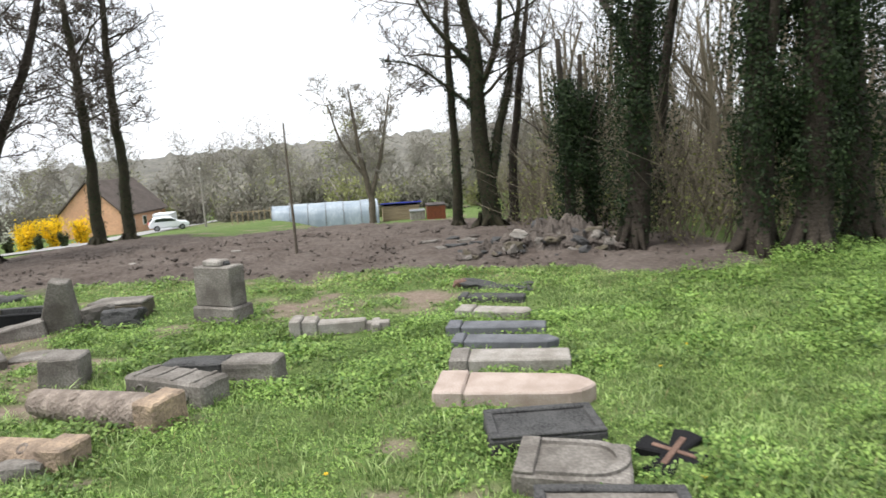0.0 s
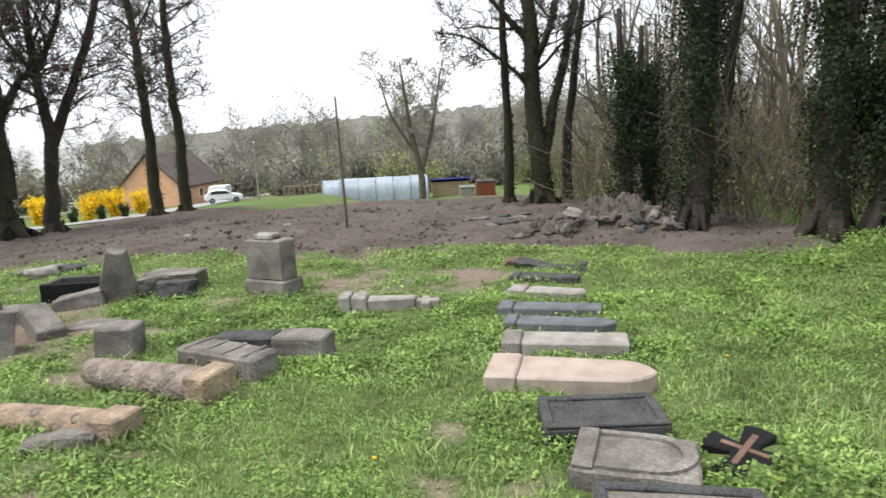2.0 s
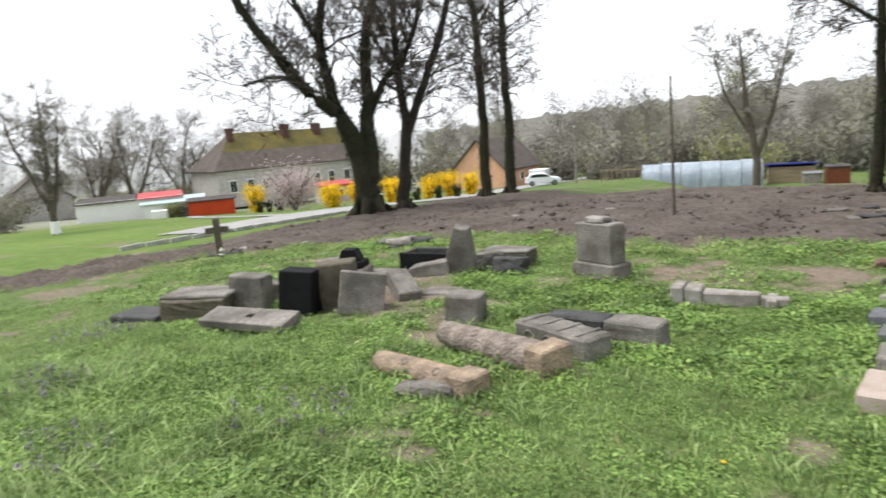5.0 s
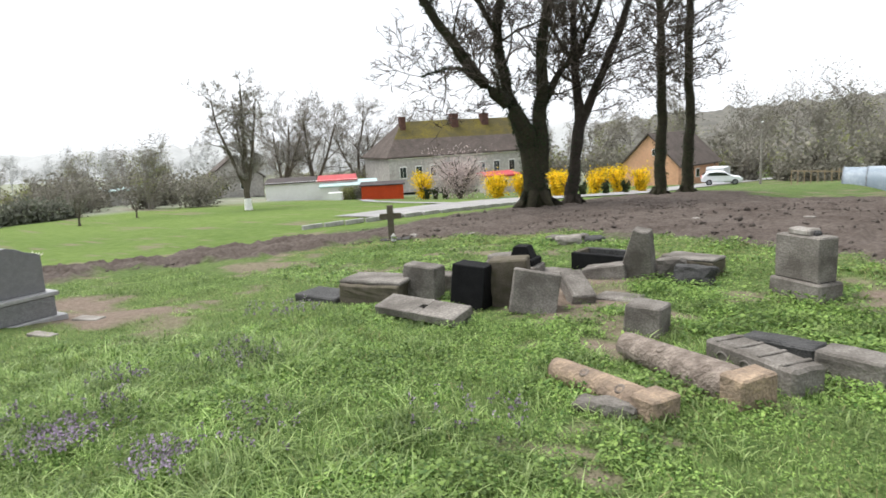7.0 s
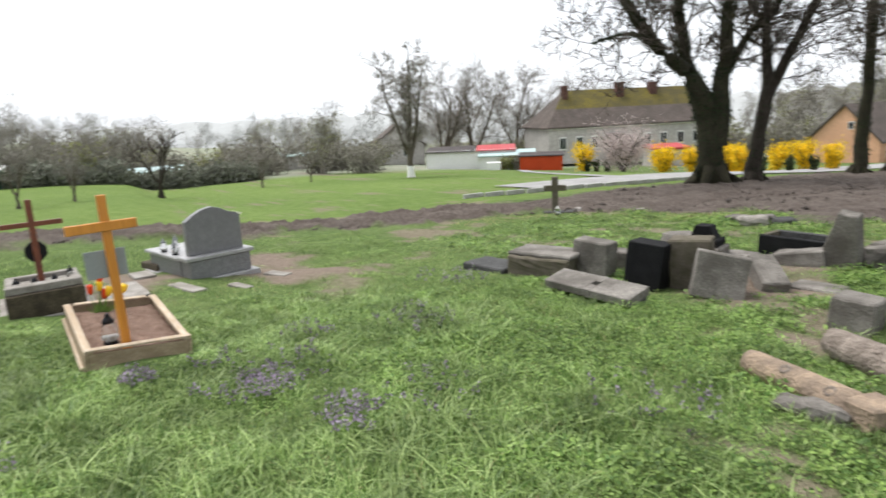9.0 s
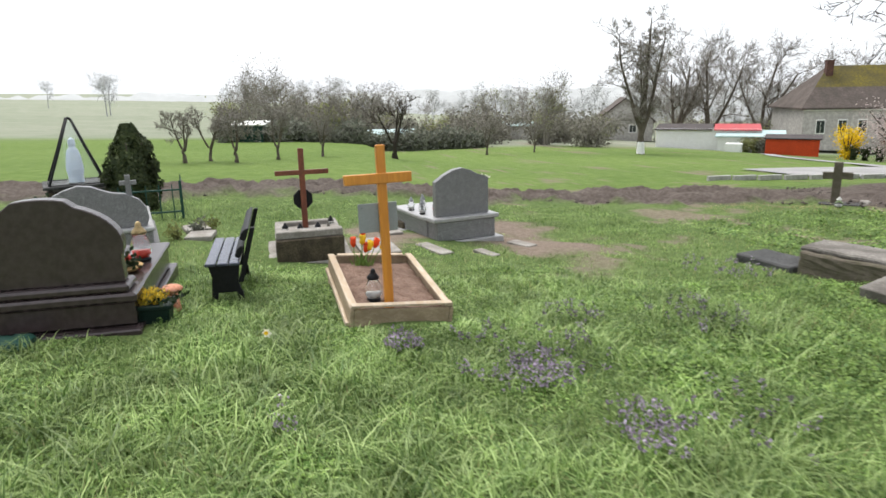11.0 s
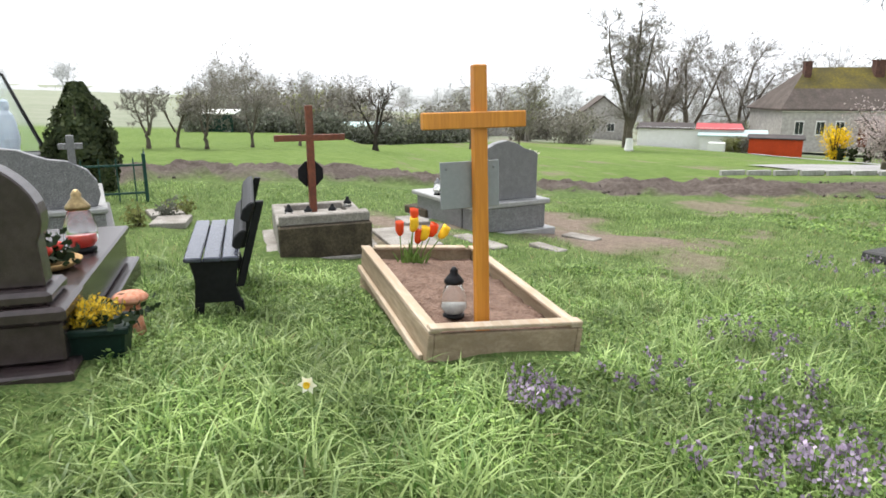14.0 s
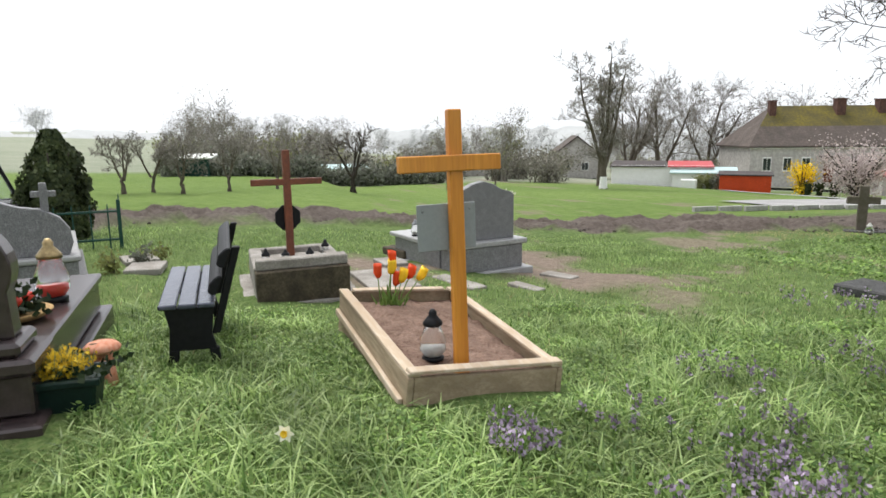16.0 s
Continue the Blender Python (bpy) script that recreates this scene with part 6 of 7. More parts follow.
def wooden_grave():
    m = pose(-8.43, -.01, -.225, -4.2, 2.3, 6)
    root = thing("wooden_framed_grave", m, "grave of bare soil edged with pale rough boards", "grave")
    L, W, H = 1.84, .94, .235
    for name, px, py, sx, sy in (("side_board", 0, -W / 2 + .0, L, .035), ("side_board", 0, W / 2, L, .035), ("end_board", L / 2 - .02, 0, .035, W - .04), ("end_board", -L / 2 + .02, 0, .035, W - .04)):
        part(name, worn(box(sx, sy, H + .14, (px, py, -.14), .006), .004, .2, 4, 3), M["greyboard"], root, "weathered yellowish board")
    for px, py, sx, sy, rz in ((0, -W / 2 + .015, L - .02, .075, .4), (0, W / 2 - .015, L - .02, .075, -.5), (L / 2 - .035, 0, .08, W + .02, .6), (-L / 2 + .035, 0, .075, W - .16, 0)):
        part("top_batten", worn(box(sx, sy, .022, (px, py, H + .001 + (.02 if sx < .1 and px > 0 else 0)), .004, (0, 0, rz)), .003, .18, 4, 9), M["paleboard"], root, "pale raw batten")
    part("lower_batten", worn(box(L * .96, .03, .045, (-.02, -W / 2 - .034, .05), .004), .003, .2, 3, 5), M["paleboard"], root)
    bm = bmesh.new()
    n, k = 34, 20
    vs = {}
    for i in range(n + 1):
        for j in range(k + 1):
            x, y = (i / n - .5) * (L - .08), (j / k - .5) * (W - .05)
            e = min(1, 6 * min(i / n, 1 - i / n, j / k, 1 - j / k))
            vs[i, j] = bm.verts.new((x, y, .145 + .045 * e + .03 * noise.noise(Vector((x * 7, y * 7, 0))) + .02 * noise.noise(Vector((x * 19, y * 19, 3)))))
    for i in range(n):
        for j in range(k):
            bm.faces.new((vs[i, j], vs[i + 1, j], vs[i + 1, j + 1], vs[i, j + 1]))
    part("soil", bm, M["soil"], root, "crumbly brown grave soil")


wooden_grave()


def orange_cross():
    root = thing("wooden_cross", pose(-7.70, -.005, -.1, .8, -2.2, 10), "orange varnished wooden cross with a grey plate behind", "cross")
    part("post", worn(box(.055, .082, 1.56, (0, 0, 0), .006), .0015, .3, 3, 1), M["orangewood"], root)
    part("arm", worn(box(.05, .63, .092, (.028, -.04, 1.215), .006), .0015, .3, 3, 2), M["orangewood"], root)
    plate_ = part("name_plate", box(.012, .37, .27, (-.040, -.045, .76), .003), M["greypaint"], root, "plain grey metal back of a name plate")
    for dy in (-.15, .15):
        part("screw", tilt(turned([(.008, 0), (.007, .005), (.002, .006)], 10), 0, 90, 0, (-.034, -.045 + dy, .99)), M["steel"], plate_)


orange_cross()
lantern(-7.87, -.14, -.045, .32, .082, "glass grave lantern with black cap on soil", "whitestone", "blackpaint")


def tulip(x, y, z, h, lean, turn, petal, label):
    root = thing("tulip", pose(x, y, z, 0, 0, turn), label, "flower", "artificial tulips")
    w = Wood()
    top = Vector((lean * h, 0, h))
    w.tube([Vector((0, 0, 0)), Vector((lean * h * .35, 0, h * .55)), top], [.006, .005, .005], 5)
    part("stem", w.mesh("stem", M["clover"]), None, root)
    head = turned([(.010, 0), (.032, .018), (.036, .050), (.030, .085), (.034, .112), (.022, .09), (.006, .06)], 6)
    for v in head.verts:
        v.co += Vector((noise.noise(v.co * 50), noise.noise(v.co * 50 + Vector((5, 0, 0))), noise.noise(v.co * 60 + Vector((0, 9, 0))))) * .012
    part("bloom", tilt(head, 0, math.degrees(math.atan(lean)) * 1.2, 0, top), M[petal], root, smooth=True)
    lf = Wood()
    for a in (0, 2.2, 4.1):
        d = Vector((math.cos(a), math.sin(a), 0))
        k = len(lf.v)
        lf.v += [Vector((0, 0, .01)), d * .03 + Vector((0, 0, h * .35)) + d.cross(Vector((0, 0, 1))) * .018, d * .08 + Vector((0, 0, h * .6)), d * .03 + Vector((0, 0, h * .35)) - d.cross(Vector((0, 0, 1))) * .018]
        lf.f.append((k, k + 1, k + 2, k + 3))
    part("leaves", lf.mesh("leaves", M["clover"], False), None, root)


for dx, dy, h, ln, tn, pt in ((0, 0, .30, -.1, 20, "redpetal"), (.02, .05, .34, .1, 80, "yellowpetal"), (-.03, .08, .40, .05, 60, "redpetal"), (.03, .11, .27, .2, 70, "yellowpetal"), (.0, .14, .29, .3, 80, "redpetal"), (.03, .16, .28, .5, 85, "yellowpetal"), (.02, .10, .24, .1, 100, "redpetal")):
    tulip(-9.12 + dx, -.27 + dy, -.10, h, ln, tn, pt, "red artificial tulip stuck in grave soil" if pt == "redpetal" else "yellow artificial tulip stuck in grave soil")


def dark_cross_tomb():
    root = thing("concrete_tomb", pose(-11.05, -.86, -.34, 1.0, 1.0, 5), "concrete grave surround with mossy front and raised lip", "tomb")
    L, W = 1.15, .90
    part("front_wall", worn(box(.12, W, .40, (L / 2, 0, 0), .012), .006, .15, 4, 1), M["dirtyconcrete"], root, "stained mossy front wall")
    part("front_lip", worn(box(.15, W - .02, .10, (L / 2 - .06, 0, .401), .012), .005, .15, 4, 2), M["concrete"], root)
    for s in (-1, 1):
        part("side_wall", worn(box(L - .16, .13, .40, (-.075, s * (W / 2 - .065), 0), .012), .005, .15, 4, 3), M["concrete"], root)
    part("back_wall", worn(box(.12, W, .40, (-L / 2, 0, 0), .012), .005, .15, 4, 4), M["concrete"], root)
    part("filling", worn(box(L - .14, W - .27, .34, (0, 0, 0), .01), .012, .1, 5, 5), M["concrete"], root, "pale gravel filling")
    part("base_slab", worn(box(L + .3, W + .24, .10, (-.06, 0, -.02), .012), .006, .15, 4, 6), M["concrete"], root)
    cr = thing("wooden_cross", pose(-11.42, -.91, -.12, 0, -1.6, 12), "dark red-brown wooden cross with black octagonal plaque", "cross")
    part("post", box(.055, .08, 1.28, (0, 0, 0), .006), M["redwood"], cr)
    part("arm", box(.05, .77, .07, (.004, .0, .90), .006), M["redwood"], cr)
    part("plaque", tilt(plate([(.15 * math.cos(math.pi / 8 + math.pi / 4 * k), .15 * math.sin(math.pi / 8 + math.pi / 4 * k)) for k in range(8)], .02, bevel=.004), 90, 0, 90, (-.055, 0, .54)), M["blackpaint"], cr)
    for dx, dy, h, wx, lab in ((.25, -.33, .24, "whitestone", "white glass lantern with black cap on a tomb"), (.10, -.12, .19, "redwax", "small red lantern on a tomb"), (.22, .12, .22, "whitestone", "white glass lantern beside a cross"), (-.1, .33, .24, "whitestone", "white glass lantern with black cap on a tomb")):
        c, s = math.cos(radians(5)), math.sin(radians(5))
        lantern(-11.2 + dx * c - dy * s, -.86 + dx * s + dy * c, -.06, h, .06, lab, wx, "blackpaint")
    sl = part("paving_slab", worn(box(1.05, .55, .06, (0, 0, 0), .008), .003, .15, 3, 8), M["concrete"])
    sl.matrix_world = on(-11.30, .10, 8, -.01)
    tagged(sl, "pale concrete slab lying beside a tomb", "slab")


dark_cross_tomb()


def headstone(outline, thick, material, smooth=False):
    """A standing stone: the outline in width and height, its back to +x."""
    return tilt(plate(outline, thick, bevel=.008), 90, 0, 90)


def granite_grave():
    root = thing("granite_grave", pose(-12.50, 1.62, -.62, 0, 0, 17), "polished grey granite grave with curved headstone seen from behind", "grave")
    part("footing", worn(box(1.95, 1.35, .12, (-.65, 0, 0), .01), .002, .2, 2, 1), M["granitelight"], root)
    for s in (-1, 1):
        part("side_panel", box(1.30, .12, .30, (-.79, s * .50, .121), .01), M["granite"], root)
    part("foot_panel", box(.12, .88, .30, (-1.38, 0, .121), .01), M["granite"], root)
    part("ledger", box(1.40, 1.22, .06, (-.83, 0, .422), .012), M["granitelight"], root)
    part("plinth", box(.36, 1.10, .32, (.06, 0, .121), .01), M["granite"], root)
    part("plinth_cap", box(.40, 1.24, .07, (.06, 0, .442), .012), M["granitelight"], root)
    w = .50
    out = [(-w, 0), (w, 0), (w, .60), (w * .85, .64), (w * .55, .68), (w * .30, .75), (0, .79), (-w * .35, .76), (-w * .7, .68), (-w, .58)]
    hs = headstone(out, .12, None)
    bmesh.ops.translate(hs, vec=(-.02, 0, .513), verts=hs.verts)
    part("headstone", hs, M["granite"], root, "grey granite headstone with wavy top")
    ledge = .482
    c, s = math.cos(radians(22)), math.sin(radians(22))
    for dx, dy, h, wx in ((-.5, -.45, .26, "whitestone"), (-.75, -.3, .30, "whitestone"), (-.6, -.12, .22, "redwax"), (-.95, -.42, .24, "whitestone")):
        lantern(-12.5 + dx * c - dy * s, 1.62 + dx * s + dy * c, -.62 + ledge, h, .065, "white grave lantern on a granite ledger", wx, "steel")
    vs = thing("white_bouquet", pose(-12.62, 2.02, .14), "bunch of white flowers behind a headstone", "flowers")
    lf = Wood()
    rnd = random.Random(4)
    for _ in range(160):
        lf.leaf(Vector((rnd.gauss(0, .025), rnd.gauss(0, .04), .33 + rnd.gauss(0, .02))), .06, rnd)
    part("blooms", lf.mesh("blooms", M["whitepetal"], False), None, vs)
    part("vase", turned([(.05, -.28), (.06, -.1), (.045, .2), (.06, .3)], 14), M["whitestone"], vs)
    for x, y, sx, sy, tn, lab in ((-11.3, .98, .8, .22, 22, "grey stone plate on sandy soil"), (-12.9, .45, .5, .35, 10, "pale flat stone beside a grave"), (-11.95, 2.55, .5, .22, 30, "pale flat stone on sandy soil"), (-11.1, 1.75, .5, .16, 22, "white stone strip on the sand")):
        ob = part("flat_stone", worn(box(sx, sy, .05, (0, 0, 0), .01), .004, .1, 3, 2), M["concrete"])
        ob.matrix_world = on(x, y, tn, .0)
        tagged(ob, lab, "slab", "flat stones")
    kb = part("low_kerb", worn(box(.6, .3, .16, (0, 0, 0), .015), .006, .1, 3, 5), M["dirtyconcrete"])
    kb.matrix_world = on(-13.7, .75, 22, .03)
    tagged(kb, "low dark kerb stone behind a grave", "kerb stone")


granite_grave()


def brown_tomb():
    """The big polished tomb: its headstone's back to the path, the bed running away from it."""
    root = thing("brown_granite_tomb", pose(-7.34, -2.82, .0, 0, 0, 5), "polished dark brown granite tomb with rounded headstone", "tomb")
    W = 1.30
    part("footing", box(2.3, W + .10, .16, (-1.03, 0, -.13), .012), M["granitebrown"], root)
    part("plinth", box(.34, W, .20, (-.17, 0, .041), .012), M["granitebrown"], root)
    part("plinth_step", box(.42, W + .06, .08, (-.17, 0, .242), .02), M["granitebrown"], root)
    part("plinth_cap", box(.34, W - .06, .07, (-.17, 0, .323), .02), M["granitebrown"], root)
    out = [(-.58, 0), (.58, 0)] + [(.60 * math.sin(a) * (1.0 if a > .6 else .99), .33 + .36 * -math.cos(a) + (.04 if abs(a - math.pi) < .4 else 0)) for a in np.linspace(1.25, 5.03, 30)]
    hs = headstone(out, .14, None)
    bmesh.ops.translate(hs, vec=(-.24, 0, .394), verts=hs.verts)
    part("headstone", hs, M["granitebrown"], root, "dark brown headstone with rounded top")
    for s in (-1, 1):
        part("side_panel", box(1.66, .10, .20, (-1.19, s * (W / 2 - .06), .041), .01), M["granitebrown"], root)
    part("foot_panel", box(.10, W - .24, .20, (-1.97, 0, .041), .01), M["granitebrown"], root)
    part("ledger", box(1.72, W + .02, .06, (-1.22, 0, .242), .014), M["granitebrown"], root)
    lantern(-8.62, -2.42, .304, .40, .10, "large glass lantern with red candle and brass cap")
    lantern(-8.42, -2.62, .304, .26, .07, "small red lantern on polished granite")
    wr = thing("wreath_tray", pose(-8.20, -2.50, .304, 0, 0, 10), "straw tray with fir sprigs and red ornaments", "wreath")
    part("tray", turned([(.05, 0), (.15, .012), (.20, .05), (.19, .055), (.13, .025), (.004, .02)], 22), M["wicker"], wr, smooth=True)
    lf = Wood()
    rnd = random.Random(8)
    for _ in range(420):
        a, r = rnd.random() * 6.28, abs(rnd.gauss(0, .09))
        lf.leaf(Vector((math.cos(a) * r, math.sin(a) * r, .05 + abs(rnd.gauss(0, .06)))), .055, rnd)
    part("fir_sprig", lf.mesh("fir_sprig", M["ivy"], False), None, wr)["kind"] = "stuff"
    for a in (0.4, 2.0, 3.6, 5.0):
        part("red_ball", turned([(.003, 0), (.024, .01), (.032, .032), (.024, .054), (.003, .064)], 14, (.08 * math.cos(a), .08 * math.sin(a), .09)), M["redwax"], wr, smooth=True)
    mw = part("moss_mat", worn(box(.3, .35, .10, (0, 0, 0), .03), .015, .06, 5, 3), M["greenpaint"])
    mw.matrix_world = pose(-7.06, -3.05, gz(-7.06, -3.05) - .01, 0, 0, 5)
    tagged(mw, "dark green plastic mat at a tomb's foot", "mat")


brown_tomb()


def flower_box():
    root = thing("planter_box", pose(-7.60, -2.13, gz(-7.6, -2.13) + .015, 0, 0, 2), "dark green plastic planter with yellow heather", "planter")
    bm = box(.24, .40, .22, (0, 0, -.02), .015)
    for v in bm.verts:
        if v.co.z < .1:
            v.co.x *= .82
            v.co.y *= .86
    part("box", bm, M["greenplastic"], root)
    for px, py, sx, sy in ((.125, 0, .03, .44), (-.125, 0, .03, .44), (0, .207, .22, .03), (0, -.207, .22, .03)):
        part("rim", box(sx, sy, .035, (px, py, .172), .006), M["greenplastic"], root)
    rnd = random.Random(31)
    h, g = Wood(), Wood()
    for _ in range(150):
        p = Vector((rnd.gauss(0, .04), rnd.gauss(.0, .07), .18))
        d = Vector((rnd.gauss(0, .35), rnd.gauss(0, .4), 1)).normalized()
        ln = rnd.uniform(.08, .17)
        g.tube([p, p + d * ln], [.003, .002], 3)
        for k in range(9):
            h.leaf(p + d * ln * rnd.uniform(.2, 1) + Vector((rnd.gauss(0, .01), rnd.gauss(0, .01), 0)), .024, rnd)
    part("sprig", g.mesh("sprig", M["springleaf"]), None, root)
    part("heather", h.mesh("heather", M["heather"], False), None, root, "yellow heather sprigs")
    sp = Wood()
    for _ in range(160):
        a = rnd.random() * 6.28
        d = Vector((math.cos(a), math.sin(a), rnd.uniform(.1, .5)))
        p = Vector((0, rnd.choice((-.16, .16)), .2))
        sp.leaf(p + d * rnd.uniform(.04, .2), .05, rnd)
    part("greenery", sp.mesh("greenery", M["ivy"], False), None, root)["kind"] = "stuff"
    mu = thing("terracotta_mushroom", pose(-8.02, -2.02, gz(-8.02, -2.02) + .02, 0, 0, 0), "terracotta mushroom ornament with speckled cap", "ornament")
    part("stem", turned([(.07, 0), (.06, .08), (.05, .2)], 16), M["terracotta"], mu, smooth=True)
    part("cap", turned([(.04, .2), (.095, .205), (.10, .22), (.075, .245), (.03, .258), (.003, .26)], 20), M["terracotta"], mu, smooth=True)


flower_box()


def bench():
    root = thing("garden_bench", pose(-8.92, -1.60, gz(-8.92, -1.60) + .035, -1, 1.2, 4), "black-painted wooden bench with slatted seat and back", "bench")
    L = 1.16
    for py in (-.165, -.05, .065):
        part("seat_slat", worn(box(L, .106, .032, (0, py, .385), .008), .002, .3, 2, 3), M["benchwood"], root, "dark slat with dull sheen")
    for s in (-1, 1):
        px = s * (L / 2 - .07)
        part("side_panel", tilt(plate([(-.17, .10), (.12, .10), (.09, .20), (.11, .384), (-.19, .384), (-.16, .25)], .05, bevel=.006), 90, 0, 90, (px - .025, 0, 0)), M["blackpaint"], root)
        part("foot", tilt(plate([(-.19, -.12), (-.13, -.12), (-.11, .105), (-.17, .105)], .05, bevel=.005), 90, 0, 90, (px - .025, 0, 0)), M["blackpaint"], root)
        part("foot", tilt(plate([(.09, -.12), (.15, -.12), (.13, .105), (.07, .105)], .05, bevel=.005), 90, 0, 90, (px - .025, 0, 0)), M["blackpaint"], root)
        part("back_post", tilt(plate([(.09, .20), (.14, .20), (.285, .76), (.235, .76)], .05, bevel=.006), 90, 0, 90, (px - .025, 0, 0)), M["blackpaint"], root)
    for y, z in ((.105, .50), (.165, .675)):
        prof = [(-.03, -.02), (.0, -.04), (.025, -.035), (.045, .02), (.065, .08), (.045, .09), (.02, .075), (-.015, .04)]
        part("back_board", tilt(plate([(y + u, z + w) for u, w in prof], L, bevel=.008), 90, 0, 90, (-L / 2, 0, 0)), M["blackpaint"], root, "back board with a rounded scroll edge")
    part("stretcher", box(L - .24, .03, .10, (0, -.03, .17), .006), M["blackpaint"], root)


bench()


def grey_tomb():
    root = thing("granite_tomb", pose(-11.2, -3.62, -.17, 0, 0, 16), "grey granite tomb with wavy headstone and small cross", "tomb")
    part("footing", box(2.2, 1.4, .10, (-.95, 0, -.05), .012), M["granite"], root)
    part("plinth", box(.34, 1.24, .20, (-.1, 0, .051), .012), M["granite"], root)
    part("plinth_cap", box(.40, 1.30, .06, (-.1, 0, .252), .015), M["granitelight"], root)
    out = [(-.58, 0), (.56, 0), (.60, .12), (.58, .26), (.50, .38), (.34, .47), (.16, .50), (.05, .54), (-.08, .60), (-.24, .62), (-.40, .57), (-.55, .5), (-.60, .3)]
    hs = headstone(out, .12, None)
    bmesh.ops.translate(hs, vec=(-.15, 0, .313), verts=hs.verts)
    part("headstone", hs, M["granite"], root, "grey granite headstone with wavy outline")
    cr = part("stone_cross", join(box(.05, .07, .30, (-.1, .38, .74), .006), box(.048, .22, .06, (-.1, .38, .90), .006)), M["granite"], root)
    for s in (-1, 1):
        part("side_panel", box(1.6, .12, .20, (-1.08, s * .56, .051), .01), M["granite"], root)
    part("ledger", box(1.66, 1.28, .06, (-1.12, 0, .252), .012), M["granitelight"], root)
    for k, (x, y, h) in enumerate(((-12.0, -2.85, .34), (-12.6, -2.7, .3), (-13.0, -2.55, .26))):
        bush("grave_shrub", x, y, .42, h, "small scrubby plant beside a tomb", ("springleaf", "darkhedge", "springleaf")[k], 260, .05, 470 + k, 8, "grave shrubs", low=.05)
    for k, (x, y) in enumerate(((-12.2, -2.55), (-12.9, -2.75))):
        ob = part("flat_stone", worn(box(.5, .4, .08, (0, 0, 0), .01), .005, .1, 3, 2), M["concrete"])
        ob.matrix_world = on(x, y, 20 * k, .0)
        tagged(ob, "pale flat stone beside a tomb", "slab", "flat stones")


grey_tomb()


def thuja_bush():
    rnd = random.Random(12)
    root = thing("thuja_shrub", on(-15.3, -4.30, 0, .05), "dark rounded thuja shrub", "shrub")
    st, lf = Wood(), Wood()
    for _ in range(9):
        a = rnd.random() * 6.28
        st.tube([Vector((0, 0, 0)), Vector((math.cos(a) * .2, math.sin(a) * .2, .7)), Vector((math.cos(a) * .35, math.sin(a) * .35, 1.4))], [.04, .03, .01], 5)
    for _ in range(9000):
        t = rnd.random()
        a = rnd.random() * 6.28
        prof = .47 * (1 - (max(0, t - .4) / .6) ** 2.0 * .78 - max(0, .4 - t) * .45)
        wob = 1 + .5 * noise.noise(Vector((math.cos(a) * 2, math.sin(a) * 2, t * 6)))
        r = prof * wob * rnd.uniform(.72, 1.0)
        o = Vector((math.cos(a), math.sin(a), .3))
        lf.leaf(Vector((math.cos(a) * r, math.sin(a) * r, .05 + t * 1.68)), rnd.uniform(.05, .10), rnd, o)
    part("stems", st.mesh("stems", M["treebark"]), None, root)
    part("foliage", lf.mesh("foliage", M["thuja"], False), None, root)


thuja_bush()


def green_fence():
    root = thing("metal_fence", on(-14.0, -4.1, 12, .02), "low dark green metal fence around a grave", "fence")
    for k in range(9):
        part("bar", turned([(.010, 0), (.010, .60), (.004, .64)], 8, (0, -1.0 + k * .22, 0)), M["greenpaint"], root)
    for z in (.12, .52):
        part("rail", box(.03, 2.0, .03, (0, -.12, z), .004), M["greenpaint"], root)
    part("corner_post", box(.05, .05, .70, (0, .90, 0), .006), M["greenpaint"], root)
    for k in range(7):
        part("bar", turned([(.010, 0), (.010, .60), (.004, .64)], 8, (-.25 - k * .24, .90, 0)), M["greenpaint"], root)
    part("rail", box(1.8, .03, .03, (-.9, .90, .52), .004), M["greenpaint"], root)


green_fence()


